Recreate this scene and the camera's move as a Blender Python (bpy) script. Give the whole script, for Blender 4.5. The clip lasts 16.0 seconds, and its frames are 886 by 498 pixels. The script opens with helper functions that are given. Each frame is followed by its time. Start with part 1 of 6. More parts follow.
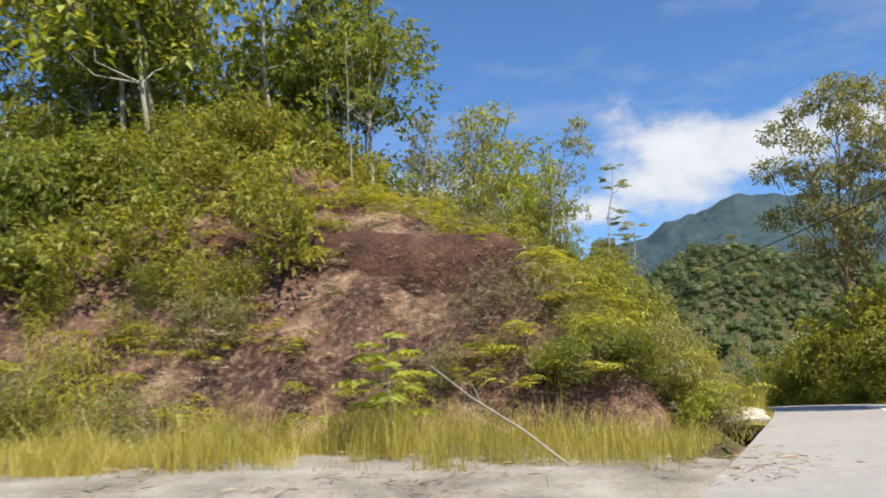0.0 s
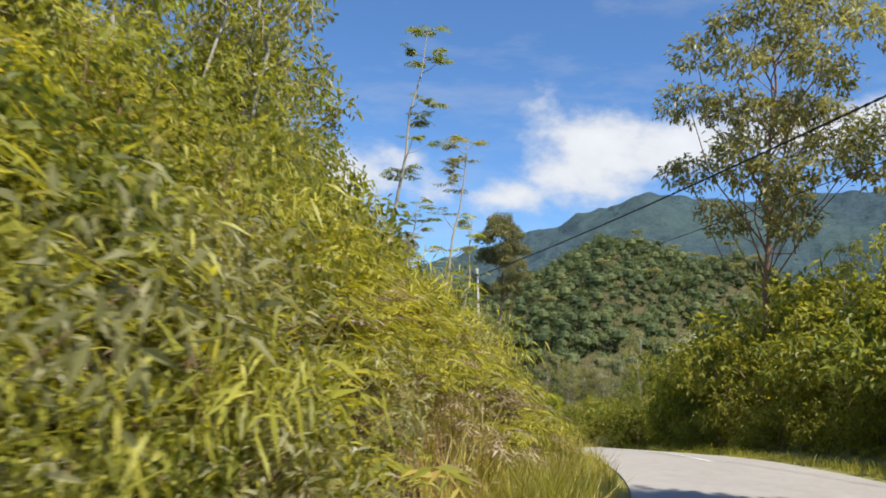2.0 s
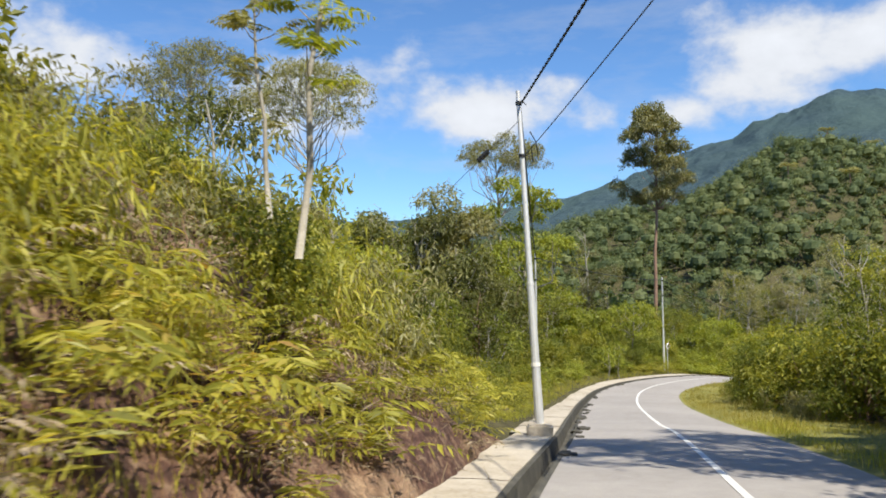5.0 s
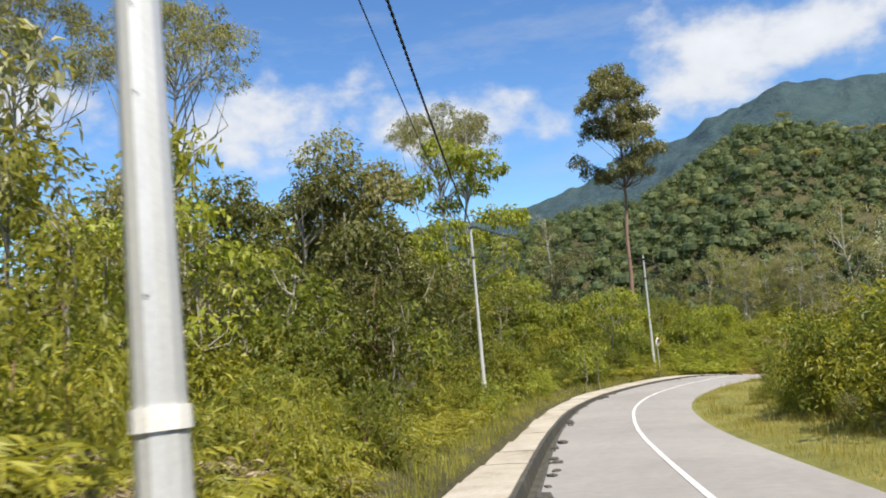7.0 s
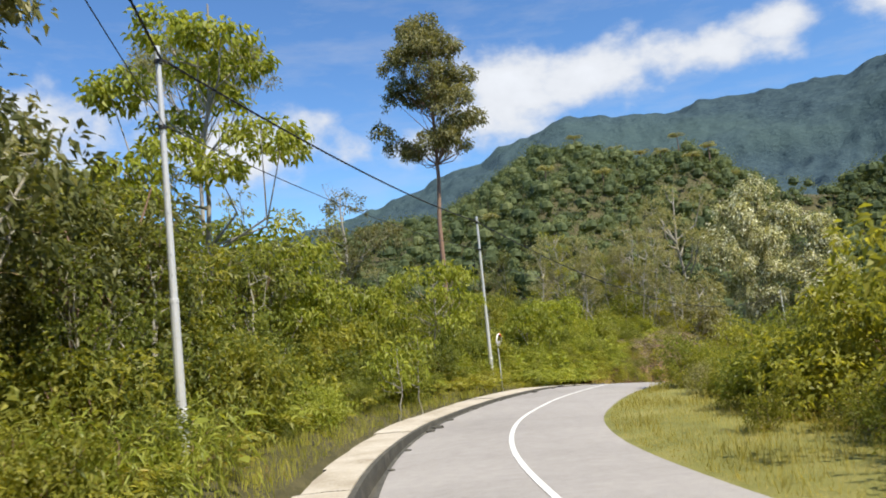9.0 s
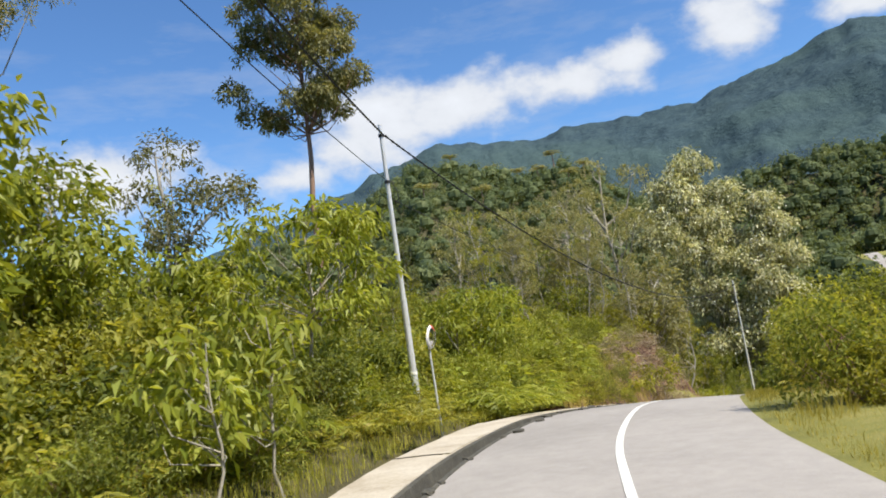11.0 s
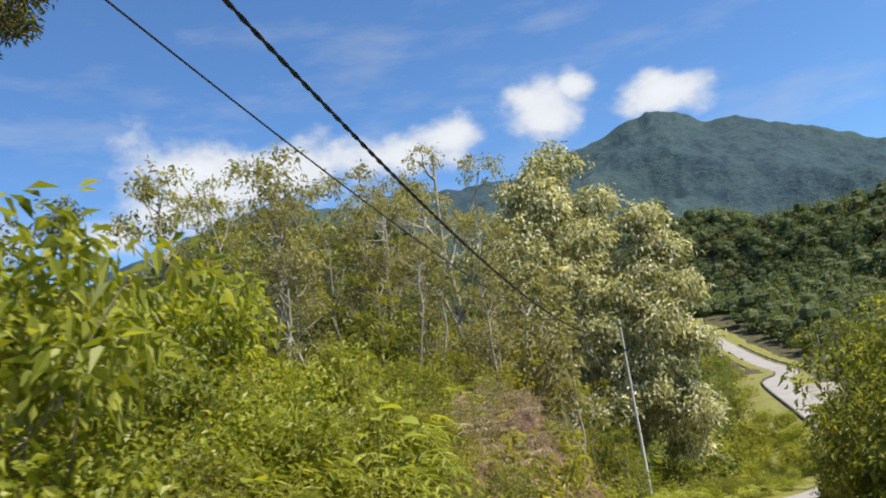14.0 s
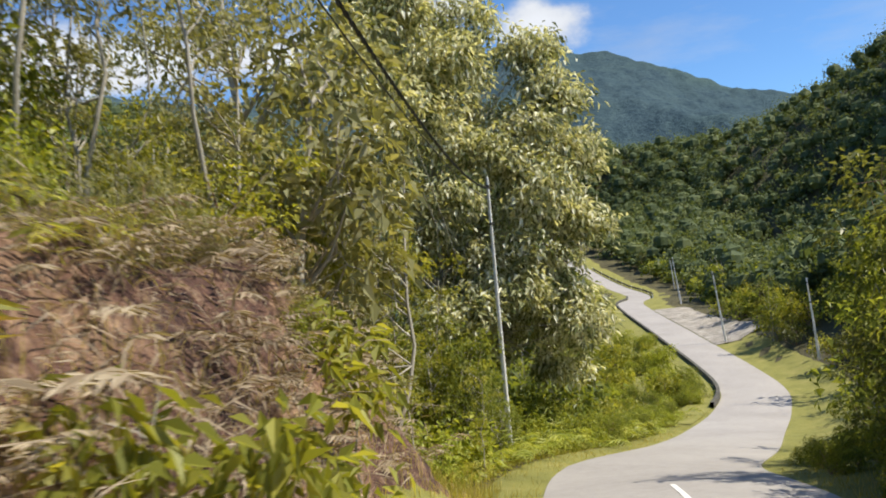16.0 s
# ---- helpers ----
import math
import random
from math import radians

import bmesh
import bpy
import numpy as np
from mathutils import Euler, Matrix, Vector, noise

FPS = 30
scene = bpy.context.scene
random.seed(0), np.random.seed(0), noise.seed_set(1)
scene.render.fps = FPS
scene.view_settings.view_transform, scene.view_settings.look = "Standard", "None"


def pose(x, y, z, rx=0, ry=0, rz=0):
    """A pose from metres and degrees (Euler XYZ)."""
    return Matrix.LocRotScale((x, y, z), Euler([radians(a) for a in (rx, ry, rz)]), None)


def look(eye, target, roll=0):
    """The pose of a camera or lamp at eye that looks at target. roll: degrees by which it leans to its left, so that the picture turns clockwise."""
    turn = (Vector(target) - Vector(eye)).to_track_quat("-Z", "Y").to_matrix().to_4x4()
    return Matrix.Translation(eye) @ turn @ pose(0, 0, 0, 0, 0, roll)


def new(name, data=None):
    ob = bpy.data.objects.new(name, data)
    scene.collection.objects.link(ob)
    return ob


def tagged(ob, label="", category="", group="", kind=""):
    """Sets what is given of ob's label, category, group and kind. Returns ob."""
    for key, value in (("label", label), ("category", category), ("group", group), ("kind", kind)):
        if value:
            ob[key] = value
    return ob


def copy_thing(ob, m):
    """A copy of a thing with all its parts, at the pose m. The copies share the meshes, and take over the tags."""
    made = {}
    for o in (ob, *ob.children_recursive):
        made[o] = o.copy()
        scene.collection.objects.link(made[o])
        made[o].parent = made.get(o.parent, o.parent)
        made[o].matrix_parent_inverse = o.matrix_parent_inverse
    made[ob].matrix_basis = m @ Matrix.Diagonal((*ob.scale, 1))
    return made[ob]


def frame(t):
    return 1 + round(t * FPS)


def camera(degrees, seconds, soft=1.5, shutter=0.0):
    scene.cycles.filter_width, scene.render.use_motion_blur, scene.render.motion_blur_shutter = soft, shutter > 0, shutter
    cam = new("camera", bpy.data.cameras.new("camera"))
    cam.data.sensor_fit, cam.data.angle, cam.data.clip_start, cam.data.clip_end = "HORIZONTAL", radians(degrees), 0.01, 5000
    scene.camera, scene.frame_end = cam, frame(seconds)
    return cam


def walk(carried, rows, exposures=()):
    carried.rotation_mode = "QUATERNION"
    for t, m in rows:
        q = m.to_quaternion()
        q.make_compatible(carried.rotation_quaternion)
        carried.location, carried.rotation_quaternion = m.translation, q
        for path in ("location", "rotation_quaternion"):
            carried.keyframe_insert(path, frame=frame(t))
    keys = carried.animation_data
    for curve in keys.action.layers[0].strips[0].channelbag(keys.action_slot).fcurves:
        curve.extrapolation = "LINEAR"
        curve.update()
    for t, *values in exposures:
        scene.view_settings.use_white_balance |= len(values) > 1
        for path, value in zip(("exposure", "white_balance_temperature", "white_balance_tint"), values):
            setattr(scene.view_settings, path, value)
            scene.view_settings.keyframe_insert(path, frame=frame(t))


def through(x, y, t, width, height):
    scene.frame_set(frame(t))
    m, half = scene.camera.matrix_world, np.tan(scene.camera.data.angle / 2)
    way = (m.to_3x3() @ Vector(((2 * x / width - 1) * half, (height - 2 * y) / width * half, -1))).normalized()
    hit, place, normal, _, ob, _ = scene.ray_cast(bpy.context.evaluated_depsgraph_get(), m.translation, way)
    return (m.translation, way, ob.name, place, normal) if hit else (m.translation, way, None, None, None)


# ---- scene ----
# ---------------- camera ----------------
cam = camera(60.2, 16.0, soft=1.8, shutter=0.15)
PATH = [
    (0, (0.344, -0.460, 2.323), (0.319, 1.511, 2.667), -1.38),
    (0.5, (1.793, 3.341, 2.586), (1.903, 5.307, 2.938), -0.88),
    (1, (3.097, 6.617, 2.790), (3.280, 8.578, 3.135), 0.31),
    (1.5, (4.572, 9.807, 2.932), (4.786, 11.769, 3.253), 1.71),
    (2, (6.064, 12.889, 3.034), (6.263, 14.859, 3.316), 2.90),
    (2.5, (7.422, 15.668, 3.098), (7.574, 17.649, 3.327), 3.69),
    (3, (8.959, 19.273, 3.045), (9.040, 21.263, 3.223), 4.07),
    (3.5, (9.812, 21.740, 3.059), (9.807, 23.736, 3.189), 4.14),
    (6, (13.173, 39.955, 1.906), (12.872, 41.929, 2.010), -2.42),
    (6.5, (13.370, 43.760, 1.484), (13.121, 45.741, 1.604), -3.85),
    (7, (13.470, 48.023, 1.036), (13.329, 50.013, 1.179), -4.88),
    (7.5, (13.467, 52.941, 0.524), (13.486, 54.934, 0.691), -5.14),
    (8, (13.829, 57.264, -0.063), (14.010, 59.249, 0.100), -5.51),
    (8.5, (14.315, 62.159, -0.685), (14.609, 64.131, -0.524), -5.48),
    (9, (14.766, 67.413, -1.224), (15.149, 69.370, -1.068), -5.46),
    (11.5, (18.881, 88.471, -2.931), (19.648, 90.306, -2.723), -8.80),
    (12, (20.383, 92.182, -3.124), (21.205, 93.992, -2.903), -9.12),
    (12.5, (22.044, 95.339, -3.263), (22.917, 97.123, -3.030), -9.04),
    (13, (23.895, 98.389, -3.417), (24.832, 100.138, -3.169), -8.76),
    (13.5, (26.201, 101.503, -3.595), (27.230, 103.195, -3.315), -8.78),
    (14, (28.495, 103.965, -3.829), (29.617, 105.592, -3.520), -8.61),
    (14.5, (30.851, 106.679, -4.205), (32.059, 108.251, -3.945), -8.06),
    (15, (33.303, 109.254, -4.562), (34.567, 110.794, -4.392), -6.97),
    (15.5, (36.020, 112.107, -5.104), (37.339, 113.608, -5.003), -5.98),
    (16, (39.678, 115.377, -5.777), (41.067, 116.815, -5.725), -5.14),
]
walk(cam, [(t, look(eye, target, roll)) for t, eye, target, roll in PATH])

# ---------------- light ----------------
SUN_AZ, SUN_EL = radians(146), radians(56)
world = bpy.data.worlds.new("sky")
scene.world = world
world.use_nodes = True
wt = world.node_tree
wt.nodes.clear()


def wnode(kind, **inputs):
    n = wt.nodes.new(kind)
    for k, v in inputs.items():
        n.inputs[int(k[1:])].default_value = v
    return n


def wmath(op, a, b=0.0, c=0.0):
    n = wt.nodes.new("ShaderNodeMath")
    n.operation = op
    for i, v in enumerate((a, b, c)):
        if isinstance(v, bpy.types.NodeSocket):
            wt.links.new(v, n.inputs[i])
        else:
            n.inputs[i].default_value = v
    return n.outputs[0]


sky = wt.nodes.new("ShaderNodeTexSky")
sky.sky_type = "NISHITA"
sky.sun_disc = False
sky.sun_elevation, sky.sun_rotation = SUN_EL, SUN_AZ
sky.altitude, sky.air_density, sky.dust_density, sky.ozone_density = 300, 1.0, 0.1, 3.0
coord = wt.nodes.new("ShaderNodeTexCoord")
ray = coord.outputs["Generated"]
# clouds: banks of cumulus low over the hills: azimuth, elevation, half width, half height (degrees), weight
CLOUDS = [(16.5, 15.0, 5.2, 4.6, 1.0), (23.5, 15.6, 6.5, 2.3, 0.95), (31.0, 16.0, 6.0, 1.9, 1.0), (36.0, 17.2, 3.0, 1.5, 0.95),
          (43.5, 17.7, 3.2, 2.5, 1.05), (46.5, 19.0, 1.8, 1.5, 0.9), (52.8, 17.2, 3.4, 1.5, 1.0), (8.0, 12.5, 9.0, 1.7, 0.75),
          (-3.0, 13.0, 7.0, 2.6, 0.9), (-17.0, 14.0, 8.0, 3.2, 0.95), (-34.0, 15.0, 8.0, 3.5, 0.85), (-150.0, 22.0, 16.0, 5.0, 0.95), (-90.0, 20.0, 12.0, 5.0, 0.9), (170.0, 16.0, 14.0, 4.0, 0.95)]
mask = None
for az, el, hw, hh, weight in CLOUDS:
    a, e = radians(az), radians(el)
    right = (math.cos(a), -math.sin(a), 0)
    up = (-math.sin(a) * math.sin(e), -math.cos(a) * math.sin(e), math.cos(e))
    ahead = (math.sin(a) * math.cos(e), math.cos(a) * math.cos(e), math.sin(e))
    dots = []
    for axis in (right, up, ahead):
        n = wt.nodes.new("ShaderNodeVectorMath")
        n.operation = "DOT_PRODUCT"
        wt.links.new(ray, n.inputs[0])
        n.inputs[1].default_value = axis
        dots.append(n.outputs["Value"])
    u = wmath("DIVIDE", dots[0], math.tan(radians(hw)))
    v = wmath("DIVIDE", dots[1], math.tan(radians(hh)))
    rr = wmath("ADD", wmath("MULTIPLY", u, u), wmath("MULTIPLY", v, v))
    g = wmath("MULTIPLY", wmath("MULTIPLY", wmath("EXPONENT", wmath("MULTIPLY", rr, -0.8)), weight), wmath("GREATER_THAN", dots[2], 0.3))
    mask = g if mask is None else wmath("MAXIMUM", mask, g)


def wnoise(scale, detail, rough, stretch=(1, 1, 1)):
    m = wt.nodes.new("ShaderNodeMapping")
    m.inputs["Scale"].default_value = stretch
    wt.links.new(ray, m.inputs["Vector"])
    n = wt.nodes.new("ShaderNodeTexNoise")
    n.inputs["Scale"].default_value, n.inputs["Detail"].default_value, n.inputs["Roughness"].default_value = scale, detail, rough
    wt.links.new(m.outputs[0], n.inputs["Vector"])
    return n.outputs["Fac"]


puff = wnoise(11.0, 9.0, 0.56, (1, 1, 1.5))
wisp = wnoise(5.0, 8.0, 0.62, (1, 1, 4.0))
dense = wmath("ADD", mask, wmath("MULTIPLY", wmath("SUBTRACT", puff, 0.5), 1.9))
ramp = wt.nodes.new("ShaderNodeMapRange")
ramp.interpolation_type = "SMOOTHSTEP"
ramp.inputs["From Min"].default_value, ramp.inputs["From Max"].default_value = 0.3, 0.92
wt.links.new(dense, ramp.inputs["Value"])
thin = wt.nodes.new("ShaderNodeMapRange")
thin.inputs["From Min"].default_value, thin.inputs["From Max"].default_value, thin.inputs["To Max"].default_value = 0.5, 0.88, 0.42
wt.links.new(wisp, thin.inputs["Value"])
cover = wmath("MAXIMUM", ramp.outputs[0], thin.outputs[0])
shade = wt.nodes.new("ShaderNodeMapRange")
shade.inputs["From Min"].default_value, shade.inputs["From Max"].default_value = 0.3, 1.2
shade.inputs["To Min"].default_value, shade.inputs["To Max"].default_value = 0.62, 1.06
wt.links.new(wmath("ADD", wmath("MULTIPLY", mask, 0.5), puff), shade.inputs["Value"])
white = wt.nodes.new("ShaderNodeVectorMath")
white.operation = "SCALE"
white.inputs[0].default_value = (5.9, 6.15, 6.6)
wt.links.new(shade.outputs[0], white.inputs["Scale"])
blend = wt.nodes.new("ShaderNodeMix")
blend.data_type = "RGBA"
wt.links.new(cover, blend.inputs["Factor"])
deep = wt.nodes.new("ShaderNodeMix")
deep.data_type, deep.blend_type = "RGBA", "MULTIPLY"
deep.inputs["Factor"].default_value = 1.0
deep.inputs["B"].default_value = (0.69, 0.94, 1.18, 1)
wt.links.new(sky.outputs[0], deep.inputs["A"])
wt.links.new(deep.outputs["Result"], blend.inputs["A"])
wt.links.new(white.outputs[0], blend.inputs["B"])
back = wt.nodes.new("ShaderNodeBackground")
back.inputs["Strength"].default_value = 0.1
wt.links.new(blend.outputs["Result"], back.inputs["Color"])
out = wt.nodes.new("ShaderNodeOutputWorld")
wt.links.new(back.outputs[0], out.inputs["Surface"])

sun = new("sun", bpy.data.lights.new("sun", "SUN"))
sun.data.energy, sun.data.angle, sun.data.color = 5.0, radians(0.6), (1.0, 0.925, 0.77)
sun_way = Vector((math.sin(SUN_AZ) * math.cos(SUN_EL), math.cos(SUN_AZ) * math.cos(SUN_EL), math.sin(SUN_EL)))
sun.matrix_world = look(sun_way * 200, (0, 0, 0))
scene.view_settings.exposure = 0.55


# ---------------- materials ----------------
def shader(name):
    m = bpy.data.materials.new(name)
    m.use_nodes = True
    t = m.node_tree
    return m, t, t.nodes["Principled BSDF"]


def noise_tex(t, scale, detail=4.0, rough=0.6, stretch=None):
    n = t.nodes.new("ShaderNodeTexNoise")
    n.inputs["Scale"].default_value, n.inputs["Detail"].default_value, n.inputs["Roughness"].default_value = scale, detail, rough
    c = t.nodes.new("ShaderNodeTexCoord")
    if stretch:
        m = t.nodes.new("ShaderNodeMapping")
        m.inputs["Scale"].default_value = stretch
        t.links.new(c.outputs["Object"], m.inputs["Vector"])
        t.links.new(m.outputs[0], n.inputs["Vector"])
    else:
        t.links.new(c.outputs["Object"], n.inputs["Vector"])
    return n.outputs["Fac"]


def ramp_of(t, fac, stops):
    r = t.nodes.new("ShaderNodeValToRGB")
    while len(r.color_ramp.elements) < len(stops):
        r.color_ramp.elements.new(0.5)
    for el, (p, c) in zip(r.color_ramp.elements, stops):
        el.position, el.color = p, (*c, 1)
    t.links.new(fac, r.inputs[0])
    return r.outputs[0]


def mix_of(t, fac, a, b, mode="MIX"):
    n = t.nodes.new("ShaderNodeMix")
    n.data_type, n.blend_type = "RGBA", mode
    for key, v in (("Factor", fac), ("A", a), ("B", b)):
        if isinstance(v, bpy.types.NodeSocket):
            t.links.new(v, n.inputs[key])
        elif key == "Factor":
            n.inputs[key].default_value = v
        else:
            n.inputs[key].default_value = (*v, 1)
    return n.outputs["Result"]


def bump_of(t, b, fac, strength, distance):
    n = t.nodes.new("ShaderNodeBump")
    n.inputs["Strength"].default_value, n.inputs["Distance"].default_value = strength, distance
    t.links.new(fac, n.inputs["Height"])
    t.links.new(n.outputs[0], b.inputs["Normal"])


def leaf_material(name, low, mid, high, through=0.35, rough=0.45, odd=None, grain=0.62, patch=(0.35, 0.9)):
    """Foliage: colour varies from leaf to leaf and in patches; light passes through it."""
    m, t, b = shader(name)
    g = t.nodes.new("ShaderNodeNewGeometry")
    big = noise_tex(t, patch[0], 3.0)
    add = t.nodes.new("ShaderNodeMath")
    add.operation = "MULTIPLY_ADD"
    t.links.new(g.outputs["Random Per Island"], add.inputs[0])
    add.inputs[1].default_value = grain
    sub = t.nodes.new("ShaderNodeMath")
    sub.operation = "MULTIPLY_ADD"
    t.links.new(big, sub.inputs[0])
    sub.inputs[1].default_value, sub.inputs[2].default_value = patch[1], 0.5 - 0.5 * patch[1] - 0.5 * grain
    t.links.new(sub.outputs[0], add.inputs[2])
    stops = [(0.05, low), (0.5, mid), (0.9, high)]
    if odd:
        stops = [(0.05, low), (0.45, mid), (0.8, high), (0.97, odd)]
    col = ramp_of(t, add.outputs[0], stops)
    info = t.nodes.new("ShaderNodeObjectInfo")
    hue = t.nodes.new("ShaderNodeHueSaturation")
    vary = t.nodes.new("ShaderNodeMapRange")
    vary.inputs["To Min"].default_value, vary.inputs["To Max"].default_value = 0.84, 1.16
    t.links.new(info.outputs["Random"], vary.inputs["Value"])
    t.links.new(vary.outputs[0], hue.inputs["Value"])
    t.links.new(col, hue.inputs["Color"])
    col = hue.outputs[0]
    t.links.new(col, b.inputs["Base Color"])
    b.inputs["Roughness"].default_value = rough
    b.inputs["Specular IOR Level"].default_value = 0.35
    tr = t.nodes.new("ShaderNodeBsdfTranslucent")
    warm = mix_of(t, 1.0, col, (1.5, 1.35, 0.5), "MULTIPLY")
    t.links.new(warm, tr.inputs["Color"])
    ms = t.nodes.new("ShaderNodeMixShader")
    ms.inputs[0].default_value = through
    t.links.new(b.outputs[0], ms.inputs[1])
    t.links.new(tr.outputs[0], ms.inputs[2])
    t.links.new(ms.outputs[0], t.nodes["Material Output"].inputs["Surface"])
    return m


def mottled(name, stops, scale, rough=0.8, fine=30.0, bump=0.4, depth=0.02, stretch=None, metal=0.0):
    m, t, b = shader(name)
    n1, n2 = noise_tex(t, scale, 6.0, 0.62, stretch), noise_tex(t, fine, 5.0, 0.7)
    col = mix_of(t, 0.45, ramp_of(t, n1, stops), ramp_of(t, n2, stops))
    t.links.new(col, b.inputs["Base Color"])
    b.inputs["Roughness"].default_value, b.inputs["Metallic"].default_value = rough, metal
    bump_of(t, b, n2, bump, depth)
    return m


FERN = leaf_material("fern_green", (0.12, 0.13, 0.025), (0.325, 0.33, 0.052), (0.54, 0.51, 0.1), 0.48, odd=(0.42, 0.26, 0.1))
BUSH = leaf_material("bush_green", (0.08, 0.105, 0.022), (0.19, 0.225, 0.045), (0.33, 0.35, 0.09), 0.54)
BUSH_YELLOW = leaf_material("yellow_green_leaf", (0.125, 0.145, 0.026), (0.285, 0.3, 0.052), (0.46, 0.44, 0.11), 0.54)
TREE_DARK = leaf_material("dark_leaf", (0.06, 0.075, 0.024), (0.135, 0.15, 0.045), (0.24, 0.245, 0.09), 0.45, 0.4)
TREE_GREY = leaf_material("grey_green_leaf", (0.13, 0.138, 0.058), (0.27, 0.268, 0.12), (0.43, 0.41, 0.25), 0.44, 0.4)
TREE_BRIGHT = leaf_material("bright_leaf", (0.12, 0.16, 0.02), (0.29, 0.33, 0.045), (0.45, 0.46, 0.11), 0.48)
OLIVE = leaf_material("olive_leaf", (0.085, 0.094, 0.04), (0.185, 0.186, 0.085), (0.32, 0.305, 0.17), 0.42, 0.4)
SILVER = leaf_material("silver_leaf", (0.13, 0.155, 0.05), (0.45, 0.46, 0.28), (0.88, 0.88, 0.76), 0.34, 0.5, grain=0.95)
FOREST = leaf_material("forest_leaf", (0.05, 0.075, 0.034), (0.115, 0.152, 0.062), (0.225, 0.25, 0.1), 0.38, 0.7, grain=0.45, patch=(0.07, 1.2))
GRASS = leaf_material("grass_blade", (0.2, 0.185, 0.035), (0.36, 0.32, 0.07), (0.52, 0.44, 0.14), 0.4, odd=(0.55, 0.43, 0.24))
DRY = leaf_material("dry_fern", (0.125, 0.094, 0.062), (0.3, 0.238, 0.165), (0.48, 0.41, 0.305), 0.25, 0.8)
BARK_PALE = mottled("pale_bark", [(0.3, (0.2, 0.18, 0.14)), (0.55, (0.38, 0.35, 0.29)), (0.8, (0.52, 0.49, 0.42))], 2.5, 0.85, 18, 0.5, 0.02, (1, 1, 0.25))
BARK_BROWN = mottled("brown_bark", [(0.3, (0.14, 0.085, 0.06)), (0.55, (0.29, 0.18, 0.125)), (0.8, (0.4, 0.29, 0.22))], 1.8, 0.9, 16, 0.6, 0.03, (1, 1, 0.2))
SOIL = mottled("red_brown_soil", [(0.38, (0.032, 0.015, 0.011)), (0.48, (0.1, 0.046, 0.033)), (0.55, (0.22, 0.128, 0.08)), (0.64, (0.48, 0.335, 0.215))], 0.45, 0.95, 6.0, 1.0, 0.14)
HUMUS = mottled("dark_humus", [(0.35, (0.026, 0.012, 0.008)), (0.5, (0.085, 0.036, 0.021)), (0.66, (0.2, 0.1, 0.062))], 1.2, 0.95, 9.0, 1.0, 0.1)
EARTH = mottled("leaf_litter_ground", [(0.3, (0.03, 0.026, 0.012)), (0.5, (0.07, 0.062, 0.022)), (0.7, (0.13, 0.11, 0.045))], 0.4, 0.95, 5.0, 0.9, 0.1)
TURF = mottled("short_turf", [(0.3, (0.1, 0.105, 0.022)), (0.5, (0.2, 0.195, 0.04)), (0.72, (0.31, 0.27, 0.085))], 0.7, 0.95, 14.0, 0.9, 0.05)
GRAVEL = mottled("pale_gravel", [(0.36, (0.12, 0.105, 0.085)), (0.5, (0.29, 0.26, 0.22)), (0.68, (0.46, 0.43, 0.38))], 0.8, 0.95, 26.0, 0.8, 0.03)
CONCRETE = mottled("weathered_concrete", [(0.28, (0.2, 0.155, 0.1)), (0.46, (0.43, 0.375, 0.295)), (0.72, (0.6, 0.555, 0.48))], 0.9, 0.9, 16.0, 0.5, 0.01)
DRAIN = mottled("dark_drain_concrete", [(0.3, (0.03, 0.028, 0.024)), (0.55, (0.085, 0.08, 0.065)), (0.8, (0.22, 0.2, 0.16))], 1.6, 0.9, 20.0, 0.7, 0.02)
STEEL = mottled("galvanised_steel", [(0.3, (0.5, 0.51, 0.52)), (0.55, (0.64, 0.65, 0.66)), (0.8, (0.74, 0.75, 0.76))], 3.0, 0.4, 40.0, 0.08, 0.002, (1, 1, 0.3), 0.3)
PAINT = mottled("worn_white_paint", [(0.3, (0.5, 0.49, 0.46)), (0.5, (0.72, 0.71, 0.68)), (0.8, (0.8, 0.79, 0.77))], 2.0, 0.7, 30.0, 0.2, 0.003)
BLACK = mottled("black_cable_rubber", [(0.3, (0.012, 0.012, 0.013)), (0.7, (0.03, 0.03, 0.032))], 6.0, 0.55, 30.0, 0.3, 0.004)
RED = mottled("red_enamel", [(0.3, (0.42, 0.03, 0.02)), (0.7, (0.58, 0.07, 0.035))], 5.0, 0.35, 40.0, 0.05, 0.001)

MIRROR, mt, mb = shader("mirror_glass")
mb.inputs["Base Color"].default_value = (0.86, 0.88, 0.88, 1)
mb.inputs["Metallic"].default_value, mb.inputs["Roughness"].default_value = 1.0, 0.04

# asphalt, sun-bleached, darker oil and repair stains, fine stone grain
ASPHALT, at, ab = shader("worn_asphalt")
a1, a2, a3 = noise_tex(at, 0.22, 5.0, 0.6), noise_tex(at, 3.5, 5.0, 0.65), noise_tex(at, 70.0, 3.0, 0.7)
acol = mix_of(at, 0.4, ramp_of(at, a1, [(0.3, (0.245, 0.222, 0.206)), (0.55, (0.355, 0.325, 0.304)), (0.8, (0.43, 0.397, 0.37))]), ramp_of(at, a2, [(0.3, (0.23, 0.209, 0.196)), (0.7, (0.415, 0.385, 0.36))]))
acol = mix_of(at, 0.25, acol, ramp_of(at, a3, [(0.35, (0.12, 0.115, 0.11)), (0.65, (0.45, 0.44, 0.42))]))
at.links.new(acol, ab.inputs["Base Color"])
ab.inputs["Roughness"].default_value = 0.85
bump_of(at, ab, a3, 0.35, 0.006)

